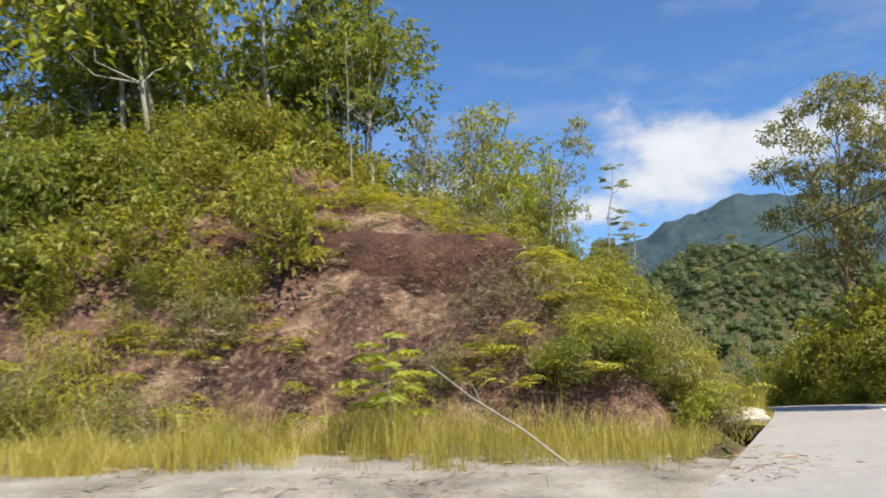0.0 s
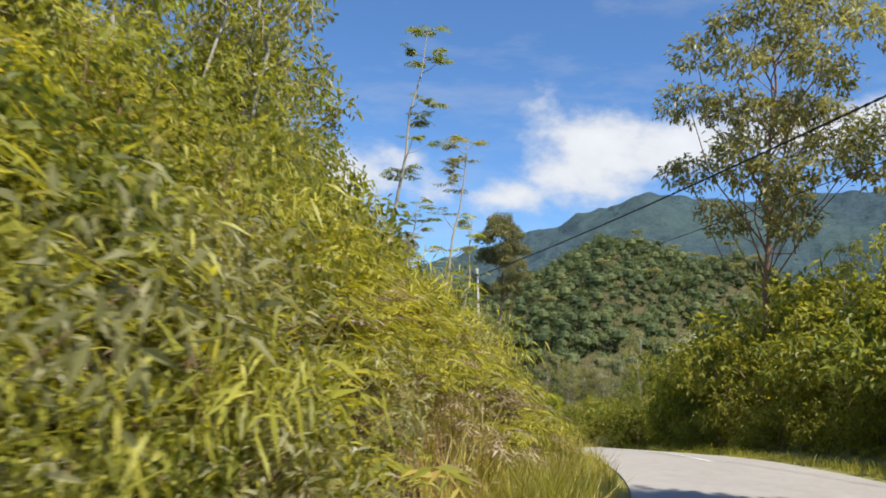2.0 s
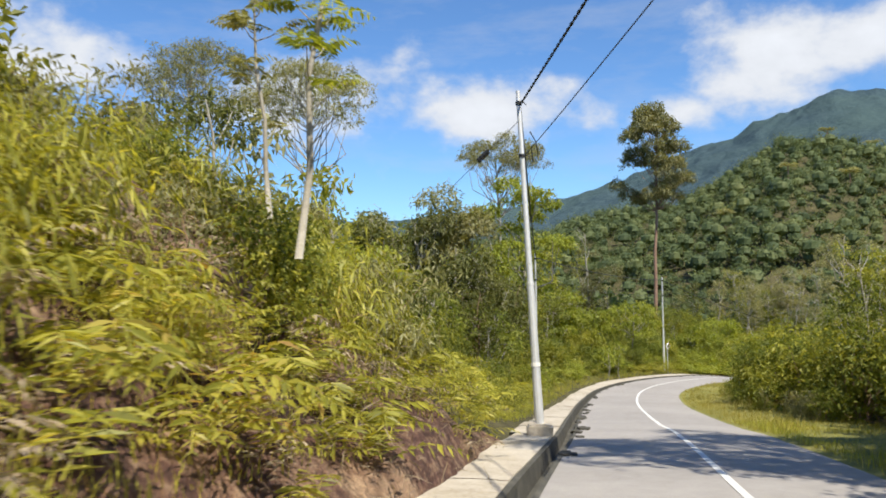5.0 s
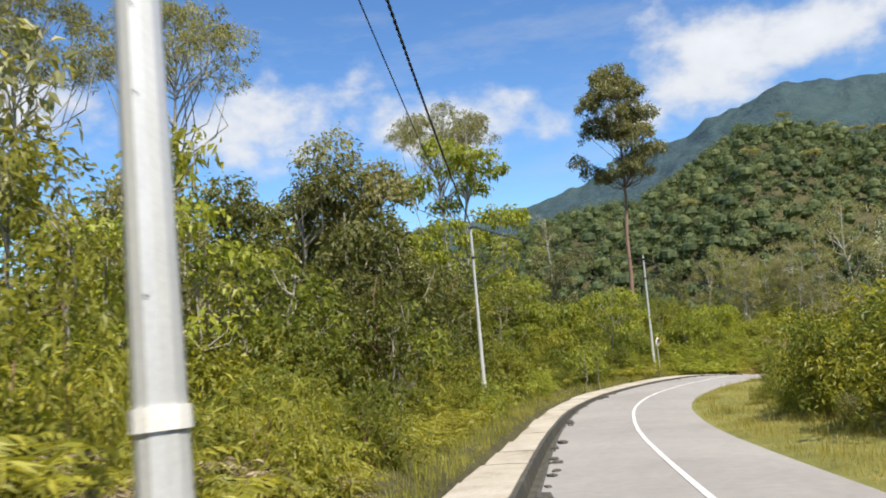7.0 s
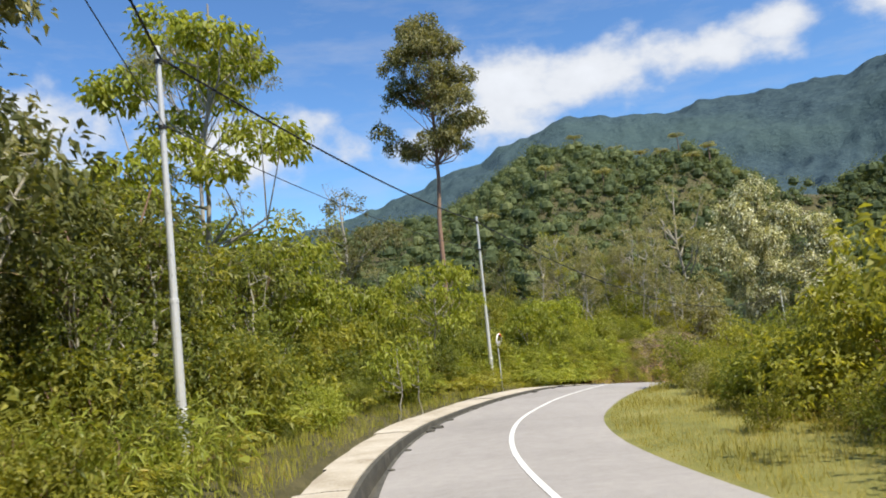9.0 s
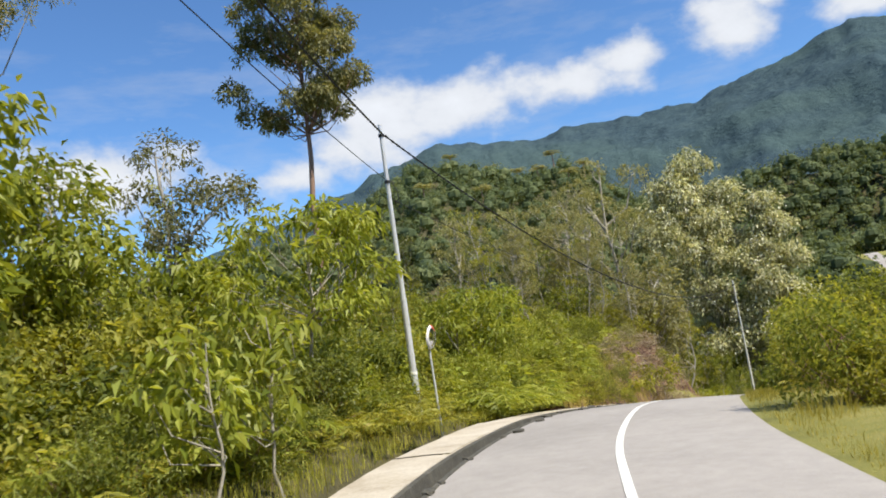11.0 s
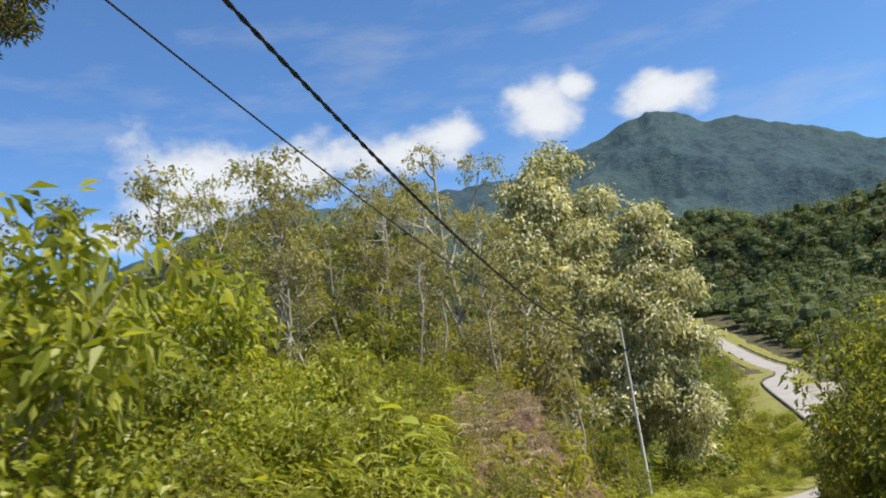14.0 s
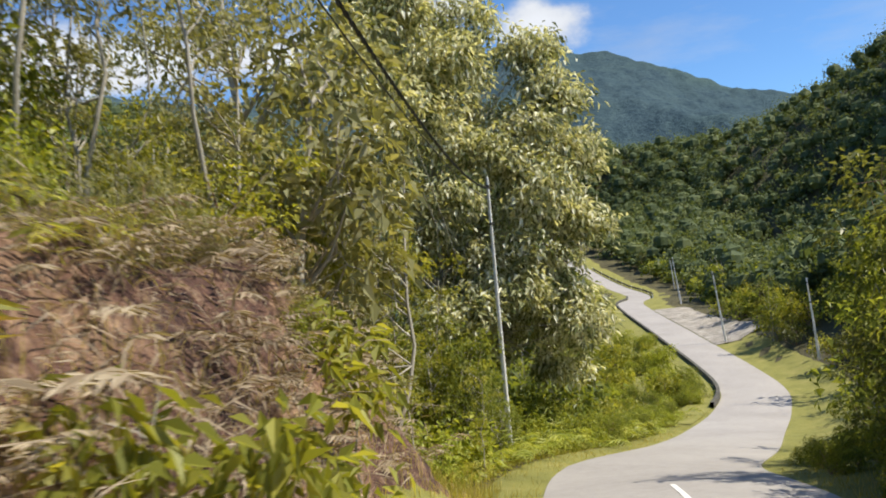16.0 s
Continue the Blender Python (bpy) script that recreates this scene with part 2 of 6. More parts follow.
# far wooded mountains, the haze of distance mixed into their base colour
MOUNTAIN, nt, nb = shader("haze_tinted_mountain")
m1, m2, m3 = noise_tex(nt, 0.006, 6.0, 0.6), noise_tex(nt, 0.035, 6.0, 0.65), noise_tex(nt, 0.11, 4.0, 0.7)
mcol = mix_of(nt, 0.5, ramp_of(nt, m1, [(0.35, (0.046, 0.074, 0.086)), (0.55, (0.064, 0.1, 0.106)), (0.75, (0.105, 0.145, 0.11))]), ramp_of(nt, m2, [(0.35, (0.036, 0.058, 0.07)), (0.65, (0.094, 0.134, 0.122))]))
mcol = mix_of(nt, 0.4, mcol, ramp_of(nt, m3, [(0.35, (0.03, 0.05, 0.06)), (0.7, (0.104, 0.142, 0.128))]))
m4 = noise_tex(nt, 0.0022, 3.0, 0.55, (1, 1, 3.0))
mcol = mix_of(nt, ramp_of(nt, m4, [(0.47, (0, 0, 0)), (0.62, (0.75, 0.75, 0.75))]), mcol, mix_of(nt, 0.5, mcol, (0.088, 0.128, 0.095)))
# blue cast over all of it, imitating haze in the colour
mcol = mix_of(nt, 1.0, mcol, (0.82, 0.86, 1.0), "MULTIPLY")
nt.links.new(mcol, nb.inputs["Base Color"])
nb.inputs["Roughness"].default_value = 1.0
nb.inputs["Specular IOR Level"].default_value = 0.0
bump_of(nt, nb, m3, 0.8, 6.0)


# ---------------- mesh helpers ----------------
def quad_mesh(name, verts, quads, smooth=False):
    """A mesh from an array of points and an array of four-cornered faces."""
    verts, quads = np.asarray(verts, np.float32).reshape(-1, 3), np.asarray(quads, np.int32).reshape(-1, 4)
    me = bpy.data.meshes.new(name)
    me.vertices.add(len(verts))
    me.vertices.foreach_set("co", verts.ravel())
    me.loops.add(quads.size)
    me.loops.foreach_set("vertex_index", quads.ravel())
    me.polygons.add(len(quads))
    me.polygons.foreach_set("loop_start", np.arange(0, quads.size, 4, dtype=np.int32))
    me.polygons.foreach_set("loop_total", np.full(len(quads), 4, np.int32))
    me.polygons.foreach_set("use_smooth", np.full(len(quads), smooth))
    me.update(calc_edges=True)
    return me


def mesh_part(name, verts, quads, material, parent=None, label="", smooth=False):
    me = quad_mesh(name, verts, quads, smooth)
    me.materials.append(material)
    ob = new(name, me)
    if parent:
        ob.parent = parent
    if label:
        ob["label"] = label
    return ob


def part(name, bm, material, parent=None, label="", smooth=False):
    me = bpy.data.meshes.new(name)
    for f in bm.faces:
        f.smooth = smooth
    bm.to_mesh(me)
    bm.free()
    me.materials.append(material)
    ob = new(name, me)
    if parent:
        ob.parent = parent
    if label:
        ob["label"] = label
    return ob


def unit(v):
    return v / np.maximum(np.linalg.norm(v, axis=-1, keepdims=True), 1e-9)


def join(pieces):
    """Several (points, faces) pairs as one pair."""
    vs, qs, n = [], [], 0
    for v, q in pieces:
        vs.append(v)
        qs.append(q + n)
        n += len(v)
    return np.concatenate(vs), np.concatenate(qs)


def tube(points, radii, sides=6):
    """A tapered tube along a line of points."""
    p, r = np.asarray(points, float), np.asarray(radii, float)
    way = unit(np.gradient(p, axis=0))
    ref = np.where(np.abs(way[:, 2:3]) > 0.9, [[1.0, 0, 0]], [[0, 0, 1.0]])
    a = unit(np.cross(way, ref))
    for i in range(1, len(a)):
        if a[i] @ a[i - 1] < 0:
            a[i] = -a[i]
    b = np.cross(way, a)
    ang = np.arange(sides) * 2 * np.pi / sides
    v = p[:, None] + r[:, None, None] * (np.cos(ang)[None, :, None] * a[:, None] + np.sin(ang)[None, :, None] * b[:, None])
    i, j = np.meshgrid(np.arange(len(p) - 1), np.arange(sides), indexing="ij")
    k = (j + 1) % sides
    q = np.stack([i * sides + j, i * sides + k, (i + 1) * sides + k, (i + 1) * sides + j], -1).reshape(-1, 4)
    return v.reshape(-1, 3), q


def leaves(rng, base, way, length, width, fold=0.3, droop=0.15, out=None):
    """Folded pointed leaves, one four-cornered face each."""
    n = len(base)
    way = unit(way)
    side = unit(np.cross(way, rng.normal(size=(n, 3)) * (1.0 if out is None else 0.45) + ([0, 0, 2.0] if out is None else out)))
    face = np.cross(side, way)
    length, width = np.broadcast_to(length, n)[:, None], np.broadcast_to(width, n)[:, None]
    mid = base + way * length * 0.42
    left = mid + side * width * 0.5 + face * width * fold
    right = mid - side * width * 0.5 + face * width * fold
    tip = base + way * length - np.array([0, 0, 1.0]) * length * droop
    v = np.stack([base, right, tip, left], 1).reshape(-1, 3)
    return v, np.arange(4 * n).reshape(-1, 4)


def lobe_leaves(rng, centre, radii, tips, per, length, droop=0.5, lowest=-0.5, slim=0.42, spread=0.5, core=0.0):
    """Tufts of leaves at twig ends over a lobe of a crown: clumps with gaps between them."""
    way = unit(rng.normal(size=(tips * 3, 3)))
    way = way[way[:, 2] > lowest][:tips]
    far = rng.uniform(0.5, 1.08, len(way)) ** 0.6
    end = np.asarray(centre) + way * np.asarray(radii) * far[:, None]
    end = np.repeat(end, per, 0)
    out = np.repeat(way, per, 0)
    base = end + rng.normal(size=end.shape) * length * spread
    d = unit(out * 0.55 + rng.normal(size=end.shape) * 0.75 + [0, 0, -droop])
    size = length * rng.uniform(0.6, 1.25, len(end))
    made = leaves(rng, base, d, size, size * slim, out=out * 0.7 + [0, 0, 0.8])
    if not core:
        return made
    return join([made, dome(rng, np.array([centre], float), np.array([radii], float) * core)])


def dome(rng, centres, radii, k=8, m=5):
    """Uneven closed lumps: the dense inside of a crown behind its outer leaves."""
    a = np.arange(k) * 2 * np.pi / k
    e = np.linspace(-1.2, 1.5, m)
    shell = np.stack([np.cos(e)[:, None] * np.cos(a)[None], np.cos(e)[:, None] * np.sin(a)[None], np.repeat(np.sin(e)[:, None], k, 1)], -1).reshape(-1, 3)
    n = len(centres)
    v = centres[:, None] + shell[None] * radii[:, None] * rng.uniform(0.72, 1.05, (n, k * m, 1))
    i, j = np.meshgrid(np.arange(m - 1), np.arange(k), indexing="ij")
    q = np.stack([i * k + j, i * k + (j + 1) % k, (i + 1) * k + (j + 1) % k, (i + 1) * k + j], -1).reshape(-1, 4)
    return v.reshape(-1, 3), (q[None] + (np.arange(n) * k * m)[:, None, None]).reshape(-1, 4)


def fbm(x, y, scale, octaves=4, seed=0):
    """Smooth value noise of two coordinates, about -1 to 1."""
    out, amp, total = np.zeros(np.shape(x)), 1.0, 0.0
    for o in range(octaves):
        u, v = np.asarray(x) / scale * 2**o + seed * 17.3, np.asarray(y) / scale * 2**o - seed * 9.1
        i, j = np.floor(u), np.floor(v)
        a, b = u - i, v - j
        a, b = a * a * (3 - 2 * a), b * b * (3 - 2 * b)

        def h(p, q):
            s = np.sin(p * 127.1 + q * 311.7 + seed * 74.7 + o * 13.1) * 43758.5453
            return (s - np.floor(s)) * 2 - 1

        out += amp * ((h(i, j) * (1 - a) + h(i + 1, j) * a) * (1 - b) + (h(i, j + 1) * (1 - a) + h(i + 1, j + 1) * a) * b)
        total += amp
        amp *= 0.5
    return out / total * 1.6


def step(x, a, b):
    u = np.clip((np.asarray(x, float) - a) / (b - a), 0, 1)
    return u * u * (3 - 2 * u)


# ---------------- the road's line and the lie of the land ----------------
ROAD = np.array([
    (-16.06, -47.99, -1.92), (-9.59, -30.98, -1.06), (-3.76, -14.96, -0.25), (1.73, -1.14, 0.50), (4.75, 6.09, 0.91), (8.29, 13.27, 1.21), (10.71, 18.42, 1.33),
    (12.79, 24.22, 1.29), (14.06, 31.36, 0.91), (14.48, 39.07, 0.21), (15.66, 51.39, -1.15), (16.17, 58.59, -2.04), (17.15, 70.12, -3.30), (18.00, 77.45, -3.98),
    (19.09, 83.77, -4.42), (20.76, 89.16, -4.72), (22.98, 93.41, -4.91), (25.33, 97.10, -5.14), (28.57, 101.41, -5.49), (32.68, 106.23, -6.21), (37.61, 111.29, -7.16),
    (44.29, 117.05, -8.47), (51.21, 121.96, -10.04), (57.75, 126.41, -11.54), (68.50, 130.59, -13.89), (78.89, 134.75, -15.84), (90.50, 139.15, -17.29), (100.24, 143.46, -17.79),
    (110.57, 150.75, -17.77), (130.15, 166.64, -17.26), (167.88, 197.27, -16.10), (191.45, 210.12, -16.48), (204.90, 219.56, -16.37), (220.30, 236.19, -14.81), (241.95, 260.35, -10.80),
    (288.95, 316.06, 1.40)])
HALF, HALF_RIGHT = 2.56, 2.42


def spline(points, gap):
    """Points every gap metres or so along a smooth line through the given ones."""
    p = np.concatenate([[2 * points[0] - points[1]], points, [2 * points[-1] - points[-2]]])
    out = []
    for i in range(1, len(p) - 2):
        n = max(2, int(np.linalg.norm(p[i + 1] - p[i]) / gap))
        for u in np.arange(n) / n:
            out.append(0.5 * (2 * p[i] + (p[i + 1] - p[i - 1]) * u + (2 * p[i - 1] - 5 * p[i] + 4 * p[i + 1] - p[i + 2]) * u**2 + (3 * p[i] - p[i - 1] - 3 * p[i + 1] + p[i + 2]) * u**3))
    return np.array(out + [points[-1]])


LINE = spline(ROAD, 0.7)
ALONG = unit(np.gradient(LINE, axis=0) * [1, 1, 0])
LEFT = np.stack([-ALONG[:, 1], ALONG[:, 0], 0 * ALONG[:, 0]], -1)
for _ in range(3):
    LINE[1:-1, 2] = (LINE[:-2, 2] + 2 * LINE[1:-1, 2] + LINE[2:, 2]) / 4


def beside(x, y):
    """For places: the nearest sample of the road's line, and metres to the left of the line (right: negative)."""
    x, y = np.asarray(x, float).ravel(), np.asarray(y, float).ravel()
    idx = np.empty(len(x), int)
    for k in range(0, len(x), 4000):
        d = (x[k:k + 4000, None] - LINE[None, :, 0]) ** 2 + (y[k:k + 4000, None] - LINE[None, :, 1]) ** 2
        idx[k:k + 4000] = d.argmin(1)
    off = np.stack([x, y], -1) - LINE[idx, :2]
    side = (off * LEFT[idx, :2]).sum(1)
    return idx, np.where(side < 0, -1, 1) * np.hypot(off[:, 0], off[:, 1])


CENTRE = (22.0, 92.0)
HILL_AZ = [-180, -60, -20, 0, 5, 10, 13, 16, 19, 23, 27, 30, 33, 36, 40, 45, 50, 55, 58, 61, 64, 67, 70, 75, 82, 95, 130, 180]
HILL_EL = [4, 4, 3.5, 4.6, 6.2, 6.4, 7.6, 9.2, 11.0, 10.6, 9.4, 9.9, 8.9, 7.1, 6.9, 7.6, 7.4, 7.1, 6.6, 6.6, 8.0, 9.6, 11.6, 15.5, 18, 17, 9, 4]
HILL_R = [300, 300, 330, 380, 390, 395, 400, 400, 400, 400, 395, 390, 380, 380, 400, 430, 440, 430, 420, 400, 340, 300, 270, 240, 200, 170, 200, 300]


def hills(x, y):
    dx, dy = x - CENTRE[0], y - CENTRE[1]
    r, az = np.hypot(dx, dy), np.degrees(np.arctan2(dx, dy))
    el, top = np.interp(az, HILL_AZ, HILL_EL), np.interp(az, HILL_AZ, HILL_R)
    high = np.tan(np.radians(el)) * top - 4
    low = -15.0 + 0 * r
    start = np.interp(az, [-180, 0, 40, 48, 58, 64, 75, 180], [90, 130, 130, 235, 245, 120, 60, 60])
    u = np.clip((r - start) / (top - start), 0, 1)
    z = low + (high - low) * (0.35 * u + 0.65 * u * u * (3 - 2 * u))
    z = z - np.clip(r - top, 0, 1e9) * 0.12 * step(r, top, top + 900)
    return np.maximum(z, -40) + 3.5 * fbm(x, y, 60, 3, 5) * step(r, 110, 200)


def land(x, y):
    """Height of the ground."""
    shape = np.shape(x)
    x, y = np.asarray(x, float).ravel(), np.asarray(y, float).ravel()
    i, side = beside(x, y)
    zr, yy, xx = LINE[i, 2], LINE[i, 1], LINE[i, 0]
    out = np.clip(np.abs(side) - HALF, 0, None)
    rough = fbm(x, y, 5.0, 3, 1)
    # left of the road
    a = np.minimum(1.25 * (y - 14.6 + 0.15 * x), 1.0 * (out - 1.2)) * (y > 5)
    a = np.clip(a, 0, None)
    bank = 12.0 * (1 - np.exp(-a / 12.0)) + 0.12 * np.clip(out - 14, 0, 60)
    bank = bank * (1 - step(yy, 40, 62)) * (1 + 0.06 * rough) * step(y, 11, 14)
    flat = np.clip(0.13 * (out - 1.9), 0, 1.6) * step(yy, 44, 54) * (1 - step(yy, 106, 114))
    brow_z = np.maximum(1.6, -5.5 - zr) + 0.16 * np.clip(out - 3, 0, 8)
    second = np.clip(np.minimum((1.0 + 0.75 * step(xx, 35, 39)) * (out - 0.9), brow_z), 0, None) * step(yy, 106, 112) * (1 - step(xx, 48.5, 52))
    drop = -np.clip(0.24 * (out - 1.5), 0, 2.6) * step(xx, 49, 56) * (1 - step(xx, 180, 200))
    zl = bank + flat + second + drop
    # right of the road
    early = np.clip(0.5 * (out - 2.2), 0, 5.0) * (1 - step(yy, 40, 56))
    inner = np.clip(0.2 * (out - 4.5), 0, 3.0) * step(yy, 40, 56) * (1 - step(yy, 100, 110))
    late = np.clip(0.42 * (out - 1.8), 0, 14.0) * step(yy, 100, 112) * (1 - step(xx, 120, 150))
    zg = zr + np.where(side > 0, zl, early + inner + late)
    zg = zg + rough * 0.22 * step(out, 1.5, 5.0)
    w = step(out, 45, 120)
    z = zg * (1 - w) + hills(x, y) * w
    return z.reshape(shape)


def land_at(x, y):
    return float(land(np.array([x]), np.array([y]))[0])


def grow(lo, hi, gap, far, rate):
    """Grid lines: even between lo and hi, then wider and wider out to far."""
    inner = list(np.arange(lo, hi + gap, gap))
    d, g = [], gap
    while sum(d) < far:
        g *= rate
        d.append(g)
    d = np.cumsum(d)
    return np.array(list(lo - d[::-1]) + inner + list(inner[-1] + d))


def grid_mesh(name, X, Y, Z, material, smooth=True):
    ny, nx = X.shape
    i, j = np.meshgrid(np.arange(ny - 1), np.arange(nx - 1), indexing="ij")
    q = np.stack([i * nx + j, i * nx + j + 1, (i + 1) * nx + j + 1, (i + 1) * nx + j], -1).reshape(-1, 4)
    return mesh_part(name, np.stack([X, Y, Z], -1).reshape(-1, 3), q, material, smooth=smooth)


def stretch(y0, y1, x0=-1e9, x1=1e9):
    """Samples of the road's line between two distances north (and east)."""
    ok = (LINE[:, 1] >= y0) & (LINE[:, 1] <= y1) & (LINE[:, 0] >= x0) & (LINE[:, 0] <= x1)
    return np.nonzero(ok)[0]


def strip(name, idx, outs, ups, material, parent=None, wobble=0.0, smooth=False, seed=0, follow=False):
    """A band along the road: outs are metres to the left of its line, ups metres above it (or above the ground)."""
    p = LINE[idx]
    outs = np.asarray(outs, float)[None, :] + wobble * fbm(p[:, 0] + p[:, 1], p[:, 0] - p[:, 1], 2.5, 3, seed)[:, None] * np.linspace(0, 1, len(outs))[None, :]
    xy = p[:, None, :2] + LEFT[idx][:, None, :2] * outs[:, :, None]
    base = land(xy[..., 0], xy[..., 1]) if follow else np.repeat(p[:, 2:3], outs.shape[1], 1)
    z = base + np.asarray(ups, float)[None, :]
    v = np.concatenate([xy, z[:, :, None]], -1)
    n, k = v.shape[:2]
    i, j = np.meshgrid(np.arange(n - 1), np.arange(k - 1), indexing="ij")
    q = np.stack([i * k + j, (i + 1) * k + j, (i + 1) * k + j + 1, i * k + j + 1], -1).reshape(-1, 4)
    return mesh_part(name, v.reshape(-1, 3), q[:, ::-1], material, parent, smooth=smooth)


# ---------------- ground, banks, mountains ----------------
gx, gy = grow(-30, 85, 1.0, 4300, 1.1), grow(-20, 150, 1.0, 4300, 1.1)
GX, GY = np.meshgrid(gx, gy)
GZ = land(GX, GY)
gi, gs = beside(GX, GY)
gi, gs = gi.reshape(GX.shape), gs.reshape(GX.shape)
apron_here = (gs > 0) & (LINE[gi, 1] > 29) & (LINE[gi, 1] < 118)
edge = np.where(apron_here, HALF + 2.1, HALF + 0.3)
GZ = GZ - 0.7 * (1 - step(np.abs(gs), edge, edge + 1.0))
def bank_cover(x, y, side, which):
    """1 where a soil bank covers the ground."""
    if which == 1:
        return step(side - HALF, 1.0, 1.8) * step(y, 14.0, 15.0) * (1 - step(y, 44, 50)) * step(x, -16, -12) * (1 - step(x, 12.0, 12.6))
    return step(side - HALF, 0.9, 1.5) * (1 - step(side - HALF, 6, 9)) * step(x, 35.0, 37.0) * (1 - step(x, 50, 54)) * step(y, 108, 110)


for k in (1, 2):
    GZ = GZ - 0.8 * step(bank_cover(GX, GY, gs, k), 0.6, 1.0)
ground = grid_mesh("ground", GX, GY, GZ, EARTH)
tagged(ground, "olive-brown earth with leaf litter under dense roadside scrub", "ground", kind="structure")

bx, by = np.meshgrid(np.arange(-16, 13, 0.24), np.arange(13.0, 52, 0.24))
bi, bs = beside(bx, by)
bs = bs.reshape(bx.shape)
on = bank_cover(bx, by, bs, 1)
bz = land(bx, by) - 0.5 + on * (0.58 + 0.34 * fbm(bx, by, 2.2, 4, 3) + 0.2 * np.abs(fbm(bx * 2, by, 0.9, 3, 4)) - 0.16 * np.abs(fbm(bx, by * 0.4, 0.7, 2, 5)))
bank_one = grid_mesh("embankment", bx, by, bz, SOIL)
tagged(bank_one, "steep cut bank of crumbling red-brown soil beside the road", "bank", kind="structure")
bx, by = np.meshgrid(np.arange(28, 58, 0.3), np.arange(108.0, 136, 0.3))
bi, bs = beside(bx, by)
bs = bs.reshape(bx.shape)
on = bank_cover(bx, by, bs, 2)
bz = land(bx, by) - 0.5 + on * (0.58 + 0.28 * fbm(bx, by, 2.0, 4, 6) + 0.12 * np.abs(fbm(bx * 2, by, 0.8, 2, 4)))
bank_two = grid_mesh("embankment", bx, by, bz, SOIL)
tagged(bank_two, "low brown soil bank with dead fern litter", "bank", kind="structure")

lx, ly = np.meshgrid(np.arange(-22, 10, 0.25), np.arange(-26, 16.2, 0.25))
li, ls = beside(lx, ly)
ls = ls.reshape(lx.shape)
lz = land(lx, ly) - 0.03 + 0.1 * step(ls, HALF, HALF + 2.0) + 0.04 * np.abs(fbm(lx, ly, 1.6, 3, 8)) - 0.5 * (1 - step(ls, HALF - 0.3, HALF + 0.1)) - 0.5 * step(ly - 0.1 * lx, 13.2, 14.4) - 0.5 * step(lx + ly, 16.0, 17.4) - 0.5 * (1 - step(lx, -22, -19))
brow_line = spline(np.array([(-6.5, 20.6, 0), (-3.6, 19.3, 0), (-1.2, 18.3, 0), (0.9, 17.75, 0), (2.6, 17.6, 0), (4.2, 18.2, 0)]), 0.18)
way = unit(np.gradient(brow_line, axis=0))
across = np.stack([-way[:, 1], way[:, 0], 0 * way[:, 0]], -1)
outs = np.linspace(-0.55, 0.9, 12)
lift = np.array([-0.75, -0.2, 0.3, 0.52, 0.6, 0.6, 0.56, 0.48, 0.38, 0.25, 0.05, -0.4])
px_, py_ = (brow_line[:, None, k] + across[:, None, k] * (outs[None] + 0.22 * fbm(brow_line[:, 0], brow_line[:, 1], 0.8, 3, 71)[:, None]) for k in (0, 1))
fade = np.sin(np.linspace(0.25, np.pi - 0.25, len(brow_line)))[:, None] ** 0.5
pz_ = land(px_, py_) + 0.35 + lift[None] * fade + 0.1 * fbm(px_, py_, 0.4, 3, 72) - 0.5 * (1 - fade)
brow = grid_mesh("soil_brow", px_, py_, pz_, HUMUS)
tagged(brow, "dark overhanging brow of humus above the bare soil", "bank", kind="structure")
layby = grid_mesh("gravel_layby", lx, ly, lz, GRAVEL)
tagged(layby, "pale dusty gravel lay-by beside the paved road", "gravel", kind="structure")

# wooded mountain ridge far off: crest elevation by azimuth
RIDGE_AZ = [-60, -30, -10, 0, 5, 9.7, 12.3, 14.5, 16, 19.4, 21.2, 25, 29.5, 30.7, 34.5, 40, 42.5, 46.5, 49, 51, 53, 54.5, 57, 60, 63, 65, 67.5, 72, 85, 110, 140]
RIDGE_EL = [4, 5, 5.5, 6.5, 7.8, 9.3, 10.3, 10.8, 11.7, 12.8, 13.5, 13.0, 12.6, 13.1, 13.0, 13.1, 13.7, 14.5, 15.3, 15.8, 15.5, 14.6, 14.1, 13.0, 11.6, 10.5, 9.8, 8.6, 8, 7, 5]
az, far = np.meshgrid(np.linspace(-30, 95, 700), np.concatenate([np.linspace(650, 1650, 110), np.linspace(1680, 2500, 14)]))
mx_, my_ = far * np.sin(np.radians(az)), far * np.cos(np.radians(az))
wave = fbm(mx_, my_, 420, 5, 11)
soft_el = sum(np.interp(az + k * 0.5, RIDGE_AZ, RIDGE_EL) for k in range(-6, 7)) / 13
true_el = np.interp(az, RIDGE_AZ, RIDGE_EL) + 0.1 * fbm(az * 30, 0 * az, 40, 4, 12)
u = np.clip((far - 650) / 1000, 0, 1)
base_top = np.tan(np.radians(soft_el)) * 1650 - 3
crest = np.tan(np.radians(true_el)) * 1650 - 3
spur = 1 - np.abs(fbm(mx_, my_, 330, 5, 13))
mz = -40 + (base_top + 40) * (u ** 1.15) * (1 - 0.55 * (1 - u) * (1 - spur)) + 110 * wave * u * (1 - u) + (crest - base_top) * step(u, 0.8, 1.0)
mz = np.where(far > 1650, crest - (far - 1650) * 0.35, mz) + 4.0 * fbm(mx_, my_, 24, 2, 14) + 6.0 * fbm(mx_, my_, 70, 2, 15) * (1 - u)
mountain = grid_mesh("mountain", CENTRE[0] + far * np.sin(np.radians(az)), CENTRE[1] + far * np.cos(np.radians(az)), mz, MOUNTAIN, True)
tagged(mountain, "long wooded mountain ridge in the distance, tinted blue-green for haze", "mountain", kind="structure")

